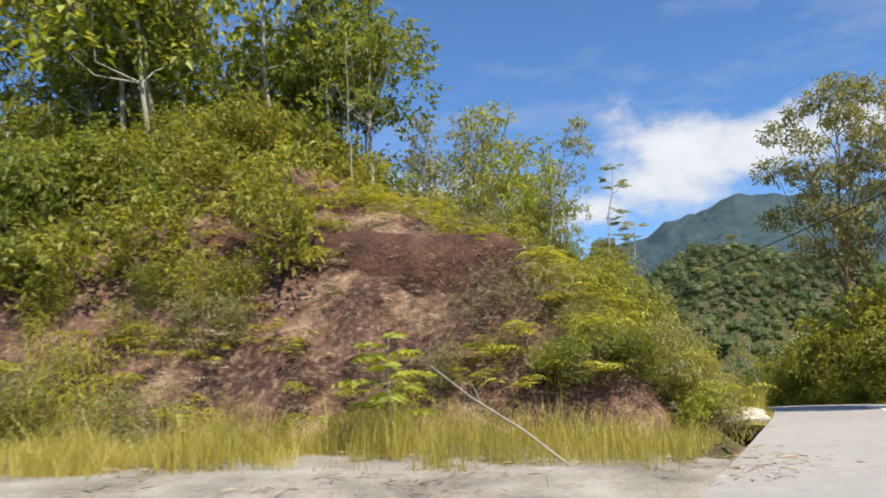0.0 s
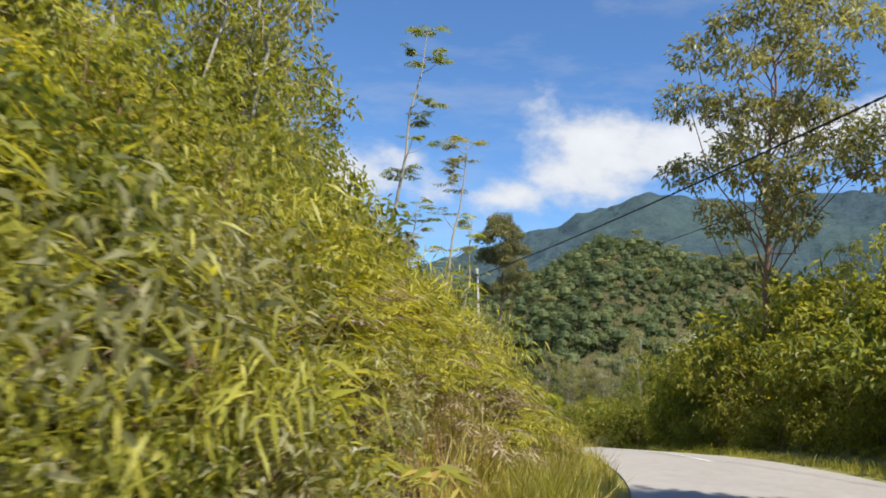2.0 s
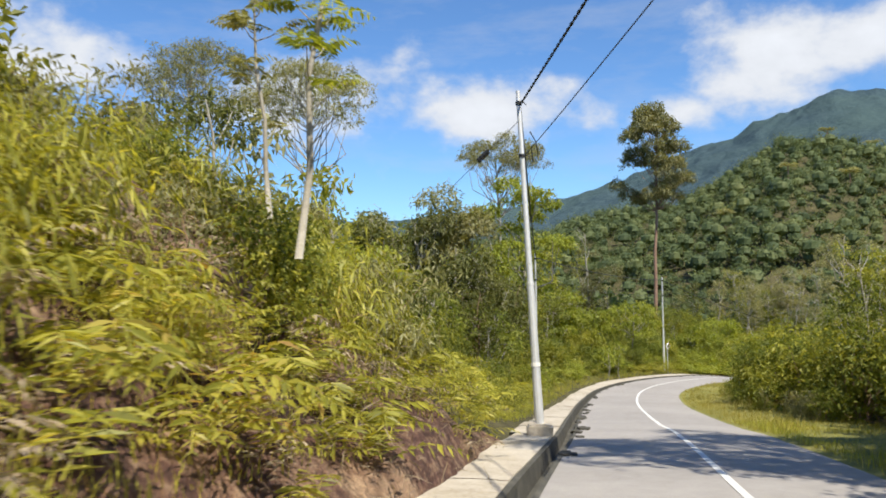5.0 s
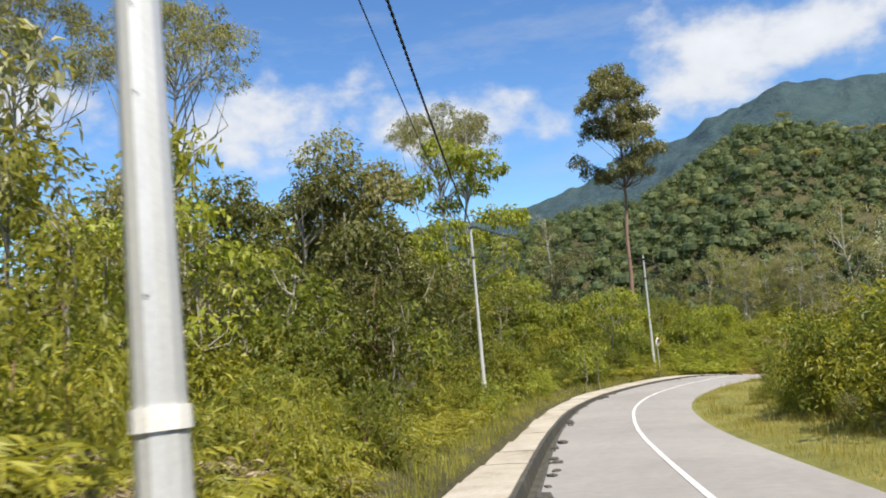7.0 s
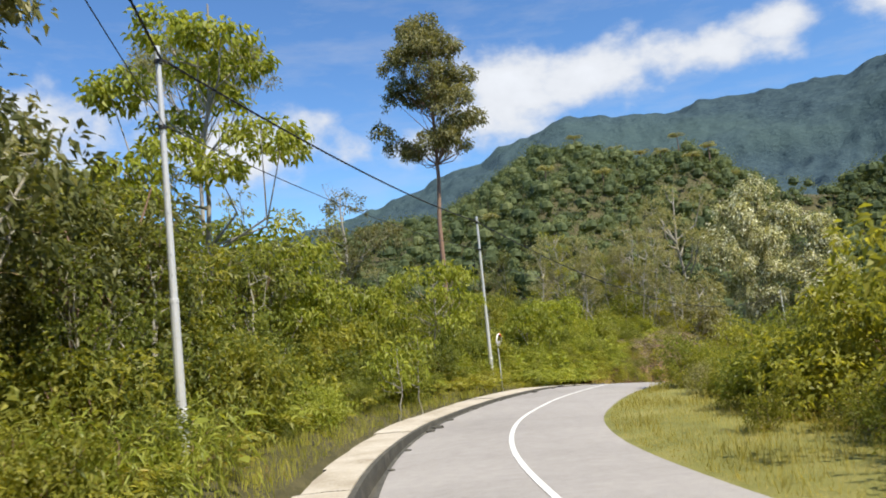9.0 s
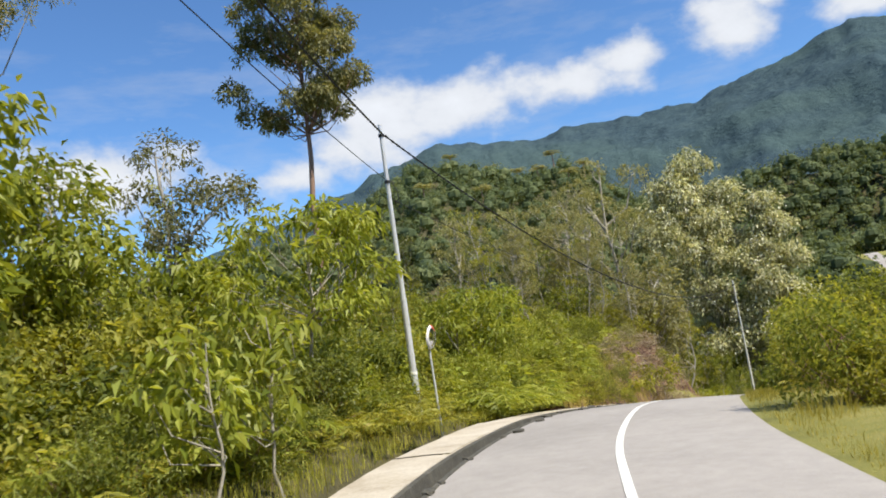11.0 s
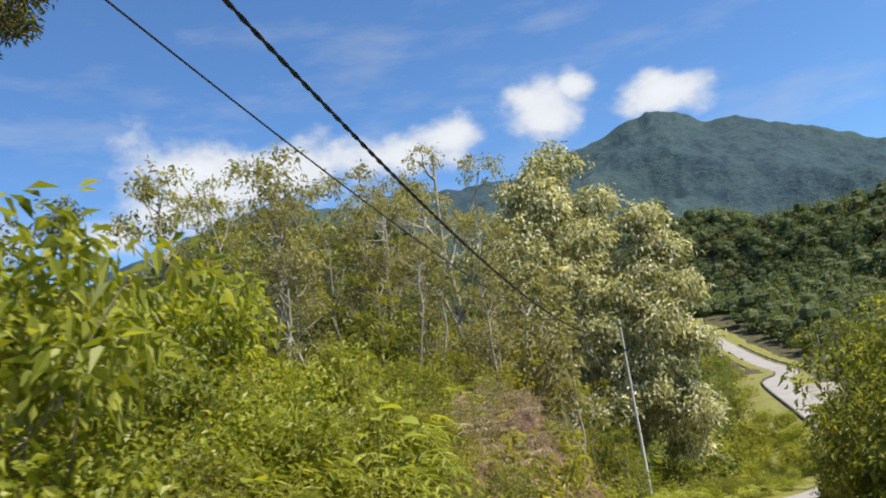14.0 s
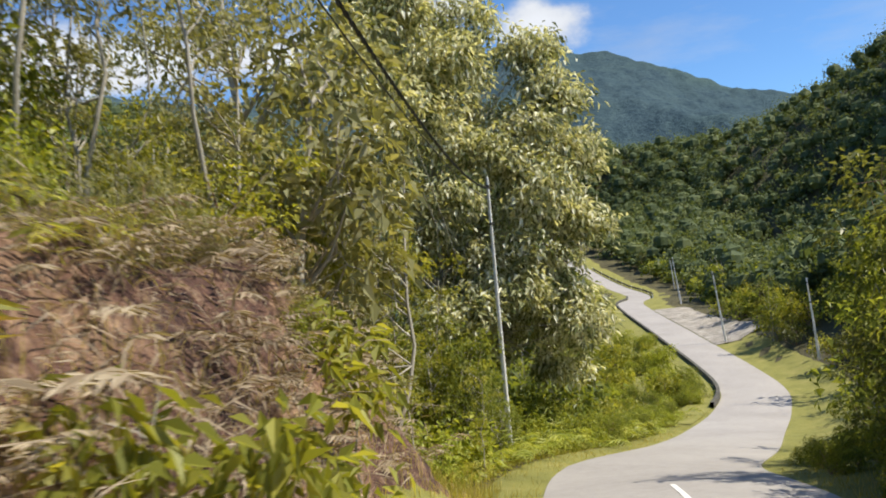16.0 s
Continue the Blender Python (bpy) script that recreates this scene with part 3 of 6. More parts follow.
# ---------------- road ----------------
every = np.arange(len(LINE))
road = strip("road", every, [HALF + 0.03, HALF, HALF * 0.5, 0, -HALF_RIGHT * 0.5, -HALF_RIGHT, -HALF_RIGHT - 0.03], [-0.7, 0.0, 0.035, 0.05, 0.035, 0.0, -0.7], ASPHALT)
tagged(road, "narrow two-lane road of sun-bleached grey asphalt", "road", kind="structure")


def marking(i0, i1, out=0.0, half=0.055):
    strip("road_marking", np.arange(i0, i1), [out + half, out - half], [0.058 - 0.02 * abs(out), 0.058 - 0.02 * abs(out)], PAINT, road)


solid = stretch(29, 112)
marking(solid[0], solid[-1], 0, 0.06)
for a in range(0, solid[0] - 8, 10):
    marking(a, a + 5)
after = stretch(112, 400)
for a in range(after[0] + 3, after[0] + 16, 8):
    marking(a, a + 6)
marking(after[0] + 22, after[0] + 27)

left_verge = [np.arange(stretch(15, 400)[0], stretch(29, 400)[0]), stretch(117.5, 400)]
for idx in left_verge:
    v = strip("verge", idx, [HALF - 0.02, HALF + 0.5, HALF + 1.2, HALF + 2.4], [-0.03, 0.0, 0.05, -0.25], TURF, None, 0.0, True, 3, True)
    tagged(v, "grassy earth verge along the road edge", "verge", kind="structure")
v = strip("verge", every, [-HALF_RIGHT + 0.02, -HALF - 0.4, -HALF - 1.3, -HALF - 2.6, -HALF - 4.0, -HALF - 5.6], [-0.03, 0.0, 0.05, 0.05, 0.05, -0.3], TURF, None, 0.0, True, 4, True)
tagged(v, "grassy earth verge along the road edge", "verge", kind="structure")

# concrete drain and apron slabs on the outside of the bend
run = stretch(31, 116.5)
drain = strip("roadside_drain", run, [HALF - 0.01, HALF + 0.07, HALF + 0.1, HALF + 0.37, HALF + 0.4, HALF + 0.52], [0.012, 0.02, -0.33, -0.33, 0.03, 0.03], DRAIN, None, 0.0, False, 5)
tagged(drain, "narrow open concrete drain, dark with dirt", "drain", kind="structure")
rng = np.random.default_rng(4)
apron = new("concrete_apron")
tagged(apron, "pale weathered concrete apron slabs beside the drain", "pavement", kind="structure")
for a in range(run[0], run[-1] - 4, 4):
    wide = 1.02 + 0.12 * math.sin(a * 0.13) + rng.uniform(-0.12, 0.1)
    lift = rng.uniform(-0.012, 0.012)
    strip("slab", np.array([a, a + 1, a + 2, a + 3, a + 4]), [HALF + 0.5, HALF + 0.505, HALF + 0.9, HALF + 0.5 + wide, HALF + 0.52 + wide], [-0.3, 0.05 + lift, 0.06 + lift, 0.05 + lift, -0.3], CONCRETE, apron, 0.07, False, 6)


def lump(rng, size, rough=0.25, sub=2):
    """An uneven stone."""
    bm = bmesh.new()
    bmesh.ops.create_icosphere(bm, subdivisions=sub, radius=1.0)
    k = rng.uniform(0, 50)
    for v in bm.verts:
        c = v.co.copy()
        c = Vector([math.copysign(abs(q) ** 0.65, q) for q in c])
        c *= 1 + rough * noise.noise(c * 1.7 + Vector((k, 0, 0)))
        v.co = Vector((c.x * size[0], c.y * size[1], c.z * size[2]))
    return bm


for n in range(60):
    i = int(rng.choice(run))
    p = LINE[i] + LEFT[i] * (HALF + rng.uniform(-0.22, 0.05))
    s = rng.uniform(0.05, 0.14)
    ob = part("rubble", lump(rng, (s * 1.5, s, s * 0.5), 0.4, 1), DRAIN)
    ob.location, ob.rotation_euler = (p[0], p[1], p[2] + s * 0.25), (0, 0, rng.uniform(0, 6))
    tagged(ob, "broken lump of dark concrete at the drain's edge", "rubble", "rubble along the drain")
for x, y, s in ((6.75, 17.45, (0.62, 0.36, 0.2)), (7.25, 18.1, (0.36, 0.3, 0.18)), (7.9, 20.4, (0.4, 0.3, 0.14))):
    ob = part("boulder", lump(rng, s, 0.35, 3), CONCRETE)
    ob.location, ob.rotation_euler = (x, y, land_at(x, y) + s[2] * 0.35), (0, 0, rng.uniform(0, 6))
    tagged(ob, "pale broken concrete block lying in the grass", "boulder", "blocks by the bank")
for x, y, s in ((-4.0, 12.6, 0.3), (-2.6, 13.1, 0.22), (0.4, 13.0, 0.25), (-7.2, 12.2, 0.4), (1.6, 13.4, 0.16), (-8.6, 12.6, 0.28)):
    ob = part("stone", lump(rng, (s * 1.4, s, s * 0.4), 0.35, 2), GRAVEL)
    ob.location, ob.rotation_euler = (x, y, land_at(x, y) + s * 0.15), (0, 0, rng.uniform(0, 6))
    tagged(ob, "pale flat stone at the edge of the gravel", "stone", "stones by the lay-by")
v = strip("verge", stretch(136, 216), [HALF + 0.3, HALF + 2.0, HALF + 5.0, HALF + 9.0, HALF + 14.0], [0.05, 0.2, 0.25, 0.25, -0.4], TURF, None, 0.4, True, 9, True)
tagged(v, "grassy slope dropping away beside the far road", "verge", kind="structure")
far_edge = stretch(139.5, 216)
kerb = strip("kerb", far_edge, [HALF + 0.06, HALF + 0.06, HALF + 0.34, HALF + 0.34], [-0.6, 0.42, 0.42, -0.6], DRAIN)
tagged(kerb, "low dark concrete kerb wall along the far bend", "kerb", kind="structure")

turnout = strip("gravel_layby", stretch(160, 190), [-HALF_RIGHT - 0.1, -HALF_RIGHT - 2.5, -HALF_RIGHT - 5.5, -HALF_RIGHT - 7.5], [0.03, 0.12, 0.2, -0.5], GRAVEL, None, 0.25, True, 12, True)
tagged(turnout, "bare sandy turn-out beside the far road", "gravel", kind="structure")
rail = new("guard_rail")
tagged(rail, "low weathered steel guard rail on posts along the far bend", "guard rail")
bend = stretch(209, 262)
edge_line = LINE[bend] - LEFT[bend] * (HALF_RIGHT + 0.55)
for z in (0.62, 0.4):
    mesh_part("beam", *tube(edge_line + [0, 0, z], np.full(len(edge_line), 0.1), 6), DRAIN, rail)
for k in range(0, len(edge_line), 4):
    x, y, z = edge_line[k]
    mesh_part("post", *tube([(x, y, z - 0.5), (x, y, z + 0.4), (x, y, z + 0.85)], [0.09, 0.09, 0.09], 6), PAINT if k % 12 == 0 else DRAIN, rail)

# ---------------- poles, cables, mirror ----------------


def utility_pole(x, y, ground_z, top_z, lean=(0, 0), girth=1.0, footing=False, label="slender galvanised steel utility pole", coat=None):
    """A two-section steel pole with a collar, a painted band, bolts and a cable bracket."""
    pole = new("utility_pole")
    pole.location = (x, y, ground_z)
    h = top_z - ground_z
    tagged(pole, label, "utility pole", "poles along the road")

    def along(z):
        return (lean[0] * z / h, lean[1] * z / h, z)

    j = 0.413 * h
    mesh_part("lower_section", *tube([along(-0.6), along(0.4), along(j * 0.5), along(j)], np.array([0.118, 0.112, 0.1, 0.09]) * girth, 12), coat or STEEL, pole, smooth=False)
    mesh_part("upper_section", *tube([along(j), along((j + h) / 2), along(h - 0.02), along(h)], np.array([0.078, 0.066, 0.056, 0.01]) * girth, 12), coat or STEEL, pole, smooth=False)
    mesh_part("collar", *tube([along(j - 0.06), along(j - 0.05), along(j + 0.03), along(j + 0.04)], np.array([0.07, 0.097, 0.095, 0.06]) * girth, 12), STEEL, pole)
    mesh_part("painted_band", *tube([along(1.5), along(1.501), along(1.59), along(1.591)], np.array([0.09, 0.116, 0.1155, 0.09]) * girth, 12), PAINT, pole, "chalky white painted band")
    for k in range(9):
        z = h * (0.26 + 0.07 * k) if k % 2 else h * (0.235 + 0.07 * k)
        r = (0.11 - 0.055 * z / h) * girth
        bx_, by_, _ = along(z)
        v, q = tube([(bx_ + 0.12 * r, by_ - r * 0.9, z), (bx_ + 0.14 * r, by_ - r * 1.04, z)], [0.011, 0.009], 6)
        mesh_part("bolt", v, q, BLACK, pole)
    for z in (h - 0.35, h - 1.75):
        x0, y0, _ = along(z)
        clamp = mesh_part("clamp", *tube([(x0, y0, z - 0.05), (x0, y0, z - 0.045), (x0, y0, z + 0.045), (x0, y0, z + 0.05)], np.array([0.05, 0.085, 0.085, 0.05]) * girth, 10), BLACK, pole)
        mesh_part("hook", *tube([(x0, y0, z), (x0 + 0.14, y0 - 0.02, z + 0.01), (x0 + 0.2, y0 - 0.02, z - 0.06)], [0.014, 0.014, 0.012], 6), BLACK, clamp)
    if footing:
        bm = bmesh.new()
        bmesh.ops.create_cube(bm, size=1.0)
        bmesh.ops.scale(bm, vec=(0.62, 0.62, 0.6), verts=bm.verts)
        bmesh.ops.bevel(bm, geom=bm.edges, offset=0.04, segments=2, affect="EDGES")
        bmesh.ops.subdivide_edges(bm, edges=bm.edges, cuts=2, use_grid_fill=True)
        for v in bm.verts:
            v.co += Vector((noise.noise(v.co * 6), noise.noise(v.co * 6 + Vector((9, 0, 0))), noise.noise(v.co * 6 + Vector((0, 9, 0))))) * 0.035
        f = part("footing", bm, CONCRETE, pole, "rough grey concrete footing block")
        f.location = (0, 0, -0.12)
    return pole


utility_pole(12.23, 50.68, -0.85, 7.7, (-0.43, 0.95), 1.0, True, "tall galvanised steel utility pole in a concrete footing block")
utility_pole(12.3, 83.8, -4.3, 4.83, (0, 0), 1.0, label="galvanised steel utility pole in roadside grass, white band near its foot")
utility_pole(24.2, 105.8, -5.5, 3.4, (0, 0), 1.0, label="galvanised steel utility pole at the outside of the bend")
utility_pole(62.0, 135.7, -12.6, -2.5, (-1.2, -1.15), 1.0, coat=PAINT, label="thin pale utility pole below the silver-leaved tree")
utility_pole(125.8, 158.1, -17.0, -8.9, (-0.75, 0.45), 1.2, label="distant leaning grey utility pole")
utility_pole(216.0, 215.0, land_at(216.0, 215.0), -8.6, (-0.5, 0.2), 1.6, label="distant grey utility pole by the far bend")
utility_pole(157.2, 180.9, -14.6, -7.2, (-0.7, 0.4), 1.2, label="distant leaning grey utility pole")
utility_pole(96.2, 136.6, -14.0, -8.7, (-0.3, 0.2), 0.9, label="slim grey utility pole half hidden in roadside scrub")
utility_pole(20.4, 9.5, land_at(20.4, 9.5), 11.2, (0, 0), 1.0)


def cable(name, a, b, sag, radius, label, twist=0.0, group=""):
    """A hanging line between two points; twist winds a second strand round it."""
    a, b = np.array(a, float), np.array(b, float)
    n = 60
    u = np.linspace(0, 1, n)[:, None]
    p = a + (b - a) * u - np.array([0, 0, 1.0]) * sag * 4 * u * (1 - u)
    ob = new(name)
    tagged(ob, label, "cable", group)
    if twist:
        m = 420
        uu = np.linspace(0, 1, m)[:, None]
        c = a + (b - a) * uu - np.array([0, 0, 1.0]) * sag * 4 * uu * (1 - uu)
        way = unit(b - a)
        s1 = unit(np.cross(way, [0, 0, 1.0]))
        s2 = np.cross(way, s1)
        for k in range(2):
            ang = uu * np.linalg.norm(b - a) / twist * 2 * np.pi + k * np.pi
            mesh_part("strand", *tube(c + radius * 0.55 * (np.cos(ang) * s1 + np.sin(ang) * s2), np.full(m, radius * 0.62), 5), BLACK, ob)
    else:
        mesh_part("strand", *tube(p, np.full(n, radius), 6), BLACK, ob)
    return ob


tops = [(20.4, 9.5, 11.0), (11.85, 51.55, 7.3), (12.35, 83.8, 4.55), (24.25, 105.8, 3.1), (60.8, 134.55, -2.9)]
for k, (a, b) in enumerate(zip(tops[:-1], tops[1:])):
    cable("bundled_cable", a, b, (0.45, 0.35, 0.35, 2.55)[k], 0.03, "thick black twisted aerial cable between poles", 0.55, "overhead cables")
    low = np.array([0, 0, 1.45])
    more = np.array([0, 0, 0.5 if k == 3 else 0.0])
    cable("thin_cable", np.array(a) - low - more, np.array(b) - low * (0.3 if k == 3 else 1.0), (0.4, 0.3, 0.35, 1.75)[k], 0.011, "thin black telephone wire between poles", 0, "overhead cables")


def guy_wire(a, b, at):
    """A slanting stay wire with a ribbed black insulator."""
    guy = new("guy_wire")
    tagged(guy, "slanting steel stay wire with a ribbed black insulator", "guy wire")
    a, b = np.array(a, float), np.array(b, float)
    wire = mesh_part("wire", *tube([a, a + (b - a) * at, b], [0.008] * 3, 5), BLACK, guy)
    mid, way = a + (b - a) * at, unit(b - a)
    pts, rad = [], []
    for k in range(9):
        pts.append(mid + way * (k - 4) * 0.048)
        rad.append(0.08 if k % 2 else 0.068)
    mesh_part("insulator", *tube(pts, rad, 8), BLACK, wire, "ribbed black insulator")
    return guy


guy_wire((11.84, 51.5, 6.9), (5.8, 53.0, land_at(5.8, 53.0) + 0.1), 0.16)
guy_wire((24.2, 105.8, 2.2), (23.0, 109.5, land_at(23.0, 109.5) + 0.1), 0.2)


def drooped(name, x, y, z, size, label):
    """A loop of spare cable on a pole."""
    ob = mesh_part(name, *tube([(0, 0, 0), (0.12, 0, -0.22), (0.16, 0.02, -0.5), (0.05, 0.02, -0.62), (0.02, 0, -0.3)], [0.012] * 5, 6), BLACK)
    ob.location = (x, y, z)
    ob.scale = (size,) * 3
    tagged(ob, label, "cable")


drooped("cable_loop", 24.3, 105.7, 1.6, 1.0, "loop of spare black cable hanging on the pole")
drooped("cable_loop", 12.1, 50.6, 6.4, 1.2, "loop of spare black cable hanging on the pole")

# convex traffic mirror on a post
mx, my = 24.33, 104.25
mirror = new("traffic_mirror")
mirror.location = (mx, my, land_at(mx, my))
tagged(mirror, "round convex traffic mirror, red and white rim, thin post", "traffic mirror")
mh = -2.98 - land_at(mx, my)
mesh_part("post", *tube([(-0.02, 0.06, -0.4), (-0.04, 0.08, mh * 0.5), (-0.06, 0.09, mh + 0.05)], [0.03, 0.03, 0.03], 10), STEEL, mirror)
face = pose(0, 0, mh, 97, 0, 50)


def round_plate(r0, r1, z0, z1, a0=0.0, a1=360.0, rings=6, seg=40):
    """A dished ring or disc in its own plane, from radius r0 to r1, bulging from z1 at r0 to z0 at r1."""
    t = np.radians(np.linspace(a0, a1, seg + 1))
    u = np.linspace(0, 1, rings + 1)
    r = r0 + (r1 - r0) * u
    z = z1 + (z0 - z1) * u**2
    v = np.stack([r[:, None] * np.cos(t)[None], r[:, None] * np.sin(t)[None], np.repeat(z[:, None], len(t), 1)], -1)
    n, k = v.shape[:2]
    i, j = np.meshgrid(np.arange(n - 1), np.arange(k - 1), indexing="ij")
    q = np.stack([i * k + j, (i + 1) * k + j, (i + 1) * k + j + 1, i * k + j + 1], -1).reshape(-1, 4)
    return v.reshape(-1, 3), q


ob = mesh_part("mirror_face", *round_plate(0.001, 0.27, 0.03, 0.085, rings=8), MIRROR, mirror, "curved mirror surface", True)
ob.matrix_local = face
ob = mesh_part("back_shell", *round_plate(0.001, 0.3, 0.0, -0.06), RED, mirror, "faded red back shell", True)
ob.matrix_local = face
ob = mesh_part("white_rim", *round_plate(0.262, 0.325, 0.0, 0.05, 95, 390, 4), PAINT, mirror, "white rim", True)
ob.matrix_local = face
ob = mesh_part("red_rim", *round_plate(0.22, 0.325, 0.0, 0.06, 30, 95, 4), RED, mirror, "red rim sector", True)
ob.matrix_local = face

# fallen pole and a slim stick
ob = mesh_part("fallen_branch", *tube([(0, 0, 0), (0.85, -1.6, -0.42), (1.25, -2.4, -0.62)], [0.02, 0.022, 0.025], 7), BARK_PALE)
ob.location = (0.55, 14.5, land_at(1.9, 12.1) + 0.68)
tagged(ob, "bare pale bamboo pole fallen against the bank", "branch")

# walled sump where the roadside drain begins
k0 = int(stretch(29.3, 400)[0])
sump = new("drain_sump")
heading = math.degrees(math.atan2(ALONG[k0, 1], ALONG[k0, 0]))
p0 = LINE[k0] + LEFT[k0] * (HALF + 1.15)
sump.matrix_basis = pose(p0[0], p0[1], land_at(p0[0], p0[1]), 0, 0, heading)
tagged(sump, "broken concrete drain sump, its shaded depth shown as dark silt", "drain sump")
for name, x, y, lx, ly, h in (("wall", 0, 0.62, 1.9, 0.14, 0.12), ("wall", 0, -0.62, 1.9, 0.13, 0.08), ("wall", 0.88, 0, 0.14, 1.08, 0.07), ("wall", -0.88, 0, 0.15, 1.08, 0.12)):
    bm = bmesh.new()
    bmesh.ops.create_cube(bm, size=1.0)
    bmesh.ops.subdivide_edges(bm, edges=bm.edges[:], cuts=5, use_grid_fill=True)
    for v in bm.verts:
        v.co = Vector((x + v.co.x * lx, y + v.co.y * ly, (v.co.z + 0.5) * (h + 0.5) - 0.5))
        v.co += Vector((noise.noise(v.co * 3.1), noise.noise(v.co * 3.7 + Vector((5, 0, 0))), 0.7 * noise.noise(v.co * 2.3 + Vector((9, 0, 0))))) * 0.05
    part(name, bm, CONCRETE, sump)
# shallow dark bed, its colour standing in for the shade down the hole
silt = bmesh.new()
bmesh.ops.create_grid(silt, x_segments=10, y_segments=6, size=0.5)
for v in silt.verts:
    v.co = Vector((v.co.x * 1.7, v.co.y * 1.16, 0.045 + 0.02 * noise.noise(v.co * 4)))
part("silt_bed", silt, DRAIN, sump, "dark silt, the shade of the hole put into its colour")

# ---------------- plants ----------------


def spots(rng, n, side, y0, y1, o0, o1, x0=-1e9, x1=1e9):
    """Random places beside a stretch of the road, o0 to o1 metres out from its edge (side 1: left, -1: right)."""
    idx = rng.choice(stretch(y0, y1, x0, x1), n)
    out = HALF + rng.uniform(o0, o1, n)
    p = LINE[idx, :2] + LEFT[idx, :2] * (side * out)[:, None] + ALONG[idx, :2] * rng.uniform(-0.4, 0.4, n)[:, None]
    near, d = beside(p[:, 0], p[:, 1])
    ok = np.abs(d) - HALF > o0 * 0.8
    return p[ok]


def on_land(p, dz=0.0):
    return np.concatenate([p, (land(p[:, 0], p[:, 1]) + dz)[:, None]], 1)


def tree_meshes(rng, height, thick, lobes, tips, per, leaf, slim=0.42, droop=0.5, bend=0.4, first=0.45, spread=0.5, lowest=-0.5, core=0.0, twigs=3, split=False):
    """Trunk with limbs and twigs, and leaves in tufts. lobes: centre and radii of the crown's masses, from the foot."""
    k = 9
    zz = np.linspace(-0.4, height, k)
    drift = np.cumsum(rng.normal(size=(k, 2)) * bend * 0.25, 0)
    drift -= drift[0]
    line = np.concatenate([drift, zz[:, None]], 1)
    wood = [tube(line, thick * np.linspace(1.0, 0.25, k) * np.where(np.arange(k) == 0, 1.35, 1.0), 8 if height > 3 else 5)]
    green = []
    fine = min(1.0, (16 / len(lobes)) ** 0.6)
    for c, r in lobes:
        c, r = np.array(c, float), np.array(r, float)
        z0 = min(max(c[2] - 1.3 * np.hypot(c[0], c[1]) - 0.3 * r[2], height * first), height * 0.96)
        p0 = np.array([np.interp(z0, zz, line[:, 0]), np.interp(z0, zz, line[:, 1]), z0])
        mid = (p0 + c) / 2 + rng.normal(size=3) * 0.12 * np.linalg.norm(c - p0) - [0, 0, 0.1 * np.linalg.norm(c - p0)]
        limb = [tube([p0, mid, c], np.array([0.42, 0.26, 0.13]) * thick * 1.1 * fine, 5)]
        for _ in range(twigs):
            d = unit(rng.normal(size=3) + [0, 0, 0.25])
            e = c + d * r * 0.9
            limb.append(tube([c - d * 0.05, (c + e) / 2 + rng.normal(size=3) * 0.1 * r.mean(), e], np.array([0.13, 0.08, 0.025]) * thick * fine, 3))
        wood.append(join(limb))
        share = max(4, int(tips * (r.prod() ** 0.667)))
        green.append(lobe_leaves(rng, c, r, share, per, leaf, droop, lowest, slim, spread, core))
    return (wood if split else join(wood)), join(green)


def plant(kind, rng, where, label, category, group, wood, green, bark, leaf_mat, turn=0.0, size=1.0):
    ob = new(kind)
    if type(wood) is list:
        stem = mesh_part("trunk", *wood[0], bark, ob, smooth=True)
        for limb in wood[1:]:
            mesh_part("limb", *limb, bark, stem, smooth=True)
    else:
        mesh_part("trunk" if "tree" in kind or kind == "sapling" else "stem", *wood, bark, ob, smooth=True)
    mesh_part("crown" if "tree" in kind or kind == "sapling" else "foliage", *green, leaf_mat, ob)
    tagged(ob, label, category, group)
    ob.matrix_basis = pose(where[0], where[1], where[2], 0, 0, turn) @ Matrix.Scale(size, 4)
    return ob


def ball_lobes(rng, n, spread, z0, z1, r0, r1, flat=0.8):
    out = []
    for k in range(n):
        a, d = rng.uniform(0, 6.28), spread * math.sqrt(rng.uniform(0, 1))
        r = rng.uniform(r0, r1)
        out.append(((d * math.cos(a), d * math.sin(a), rng.uniform(z0, z1)), (r, r, r * flat)))
    return out


rng = np.random.default_rng(21)
PARK = (0, 0, -60)
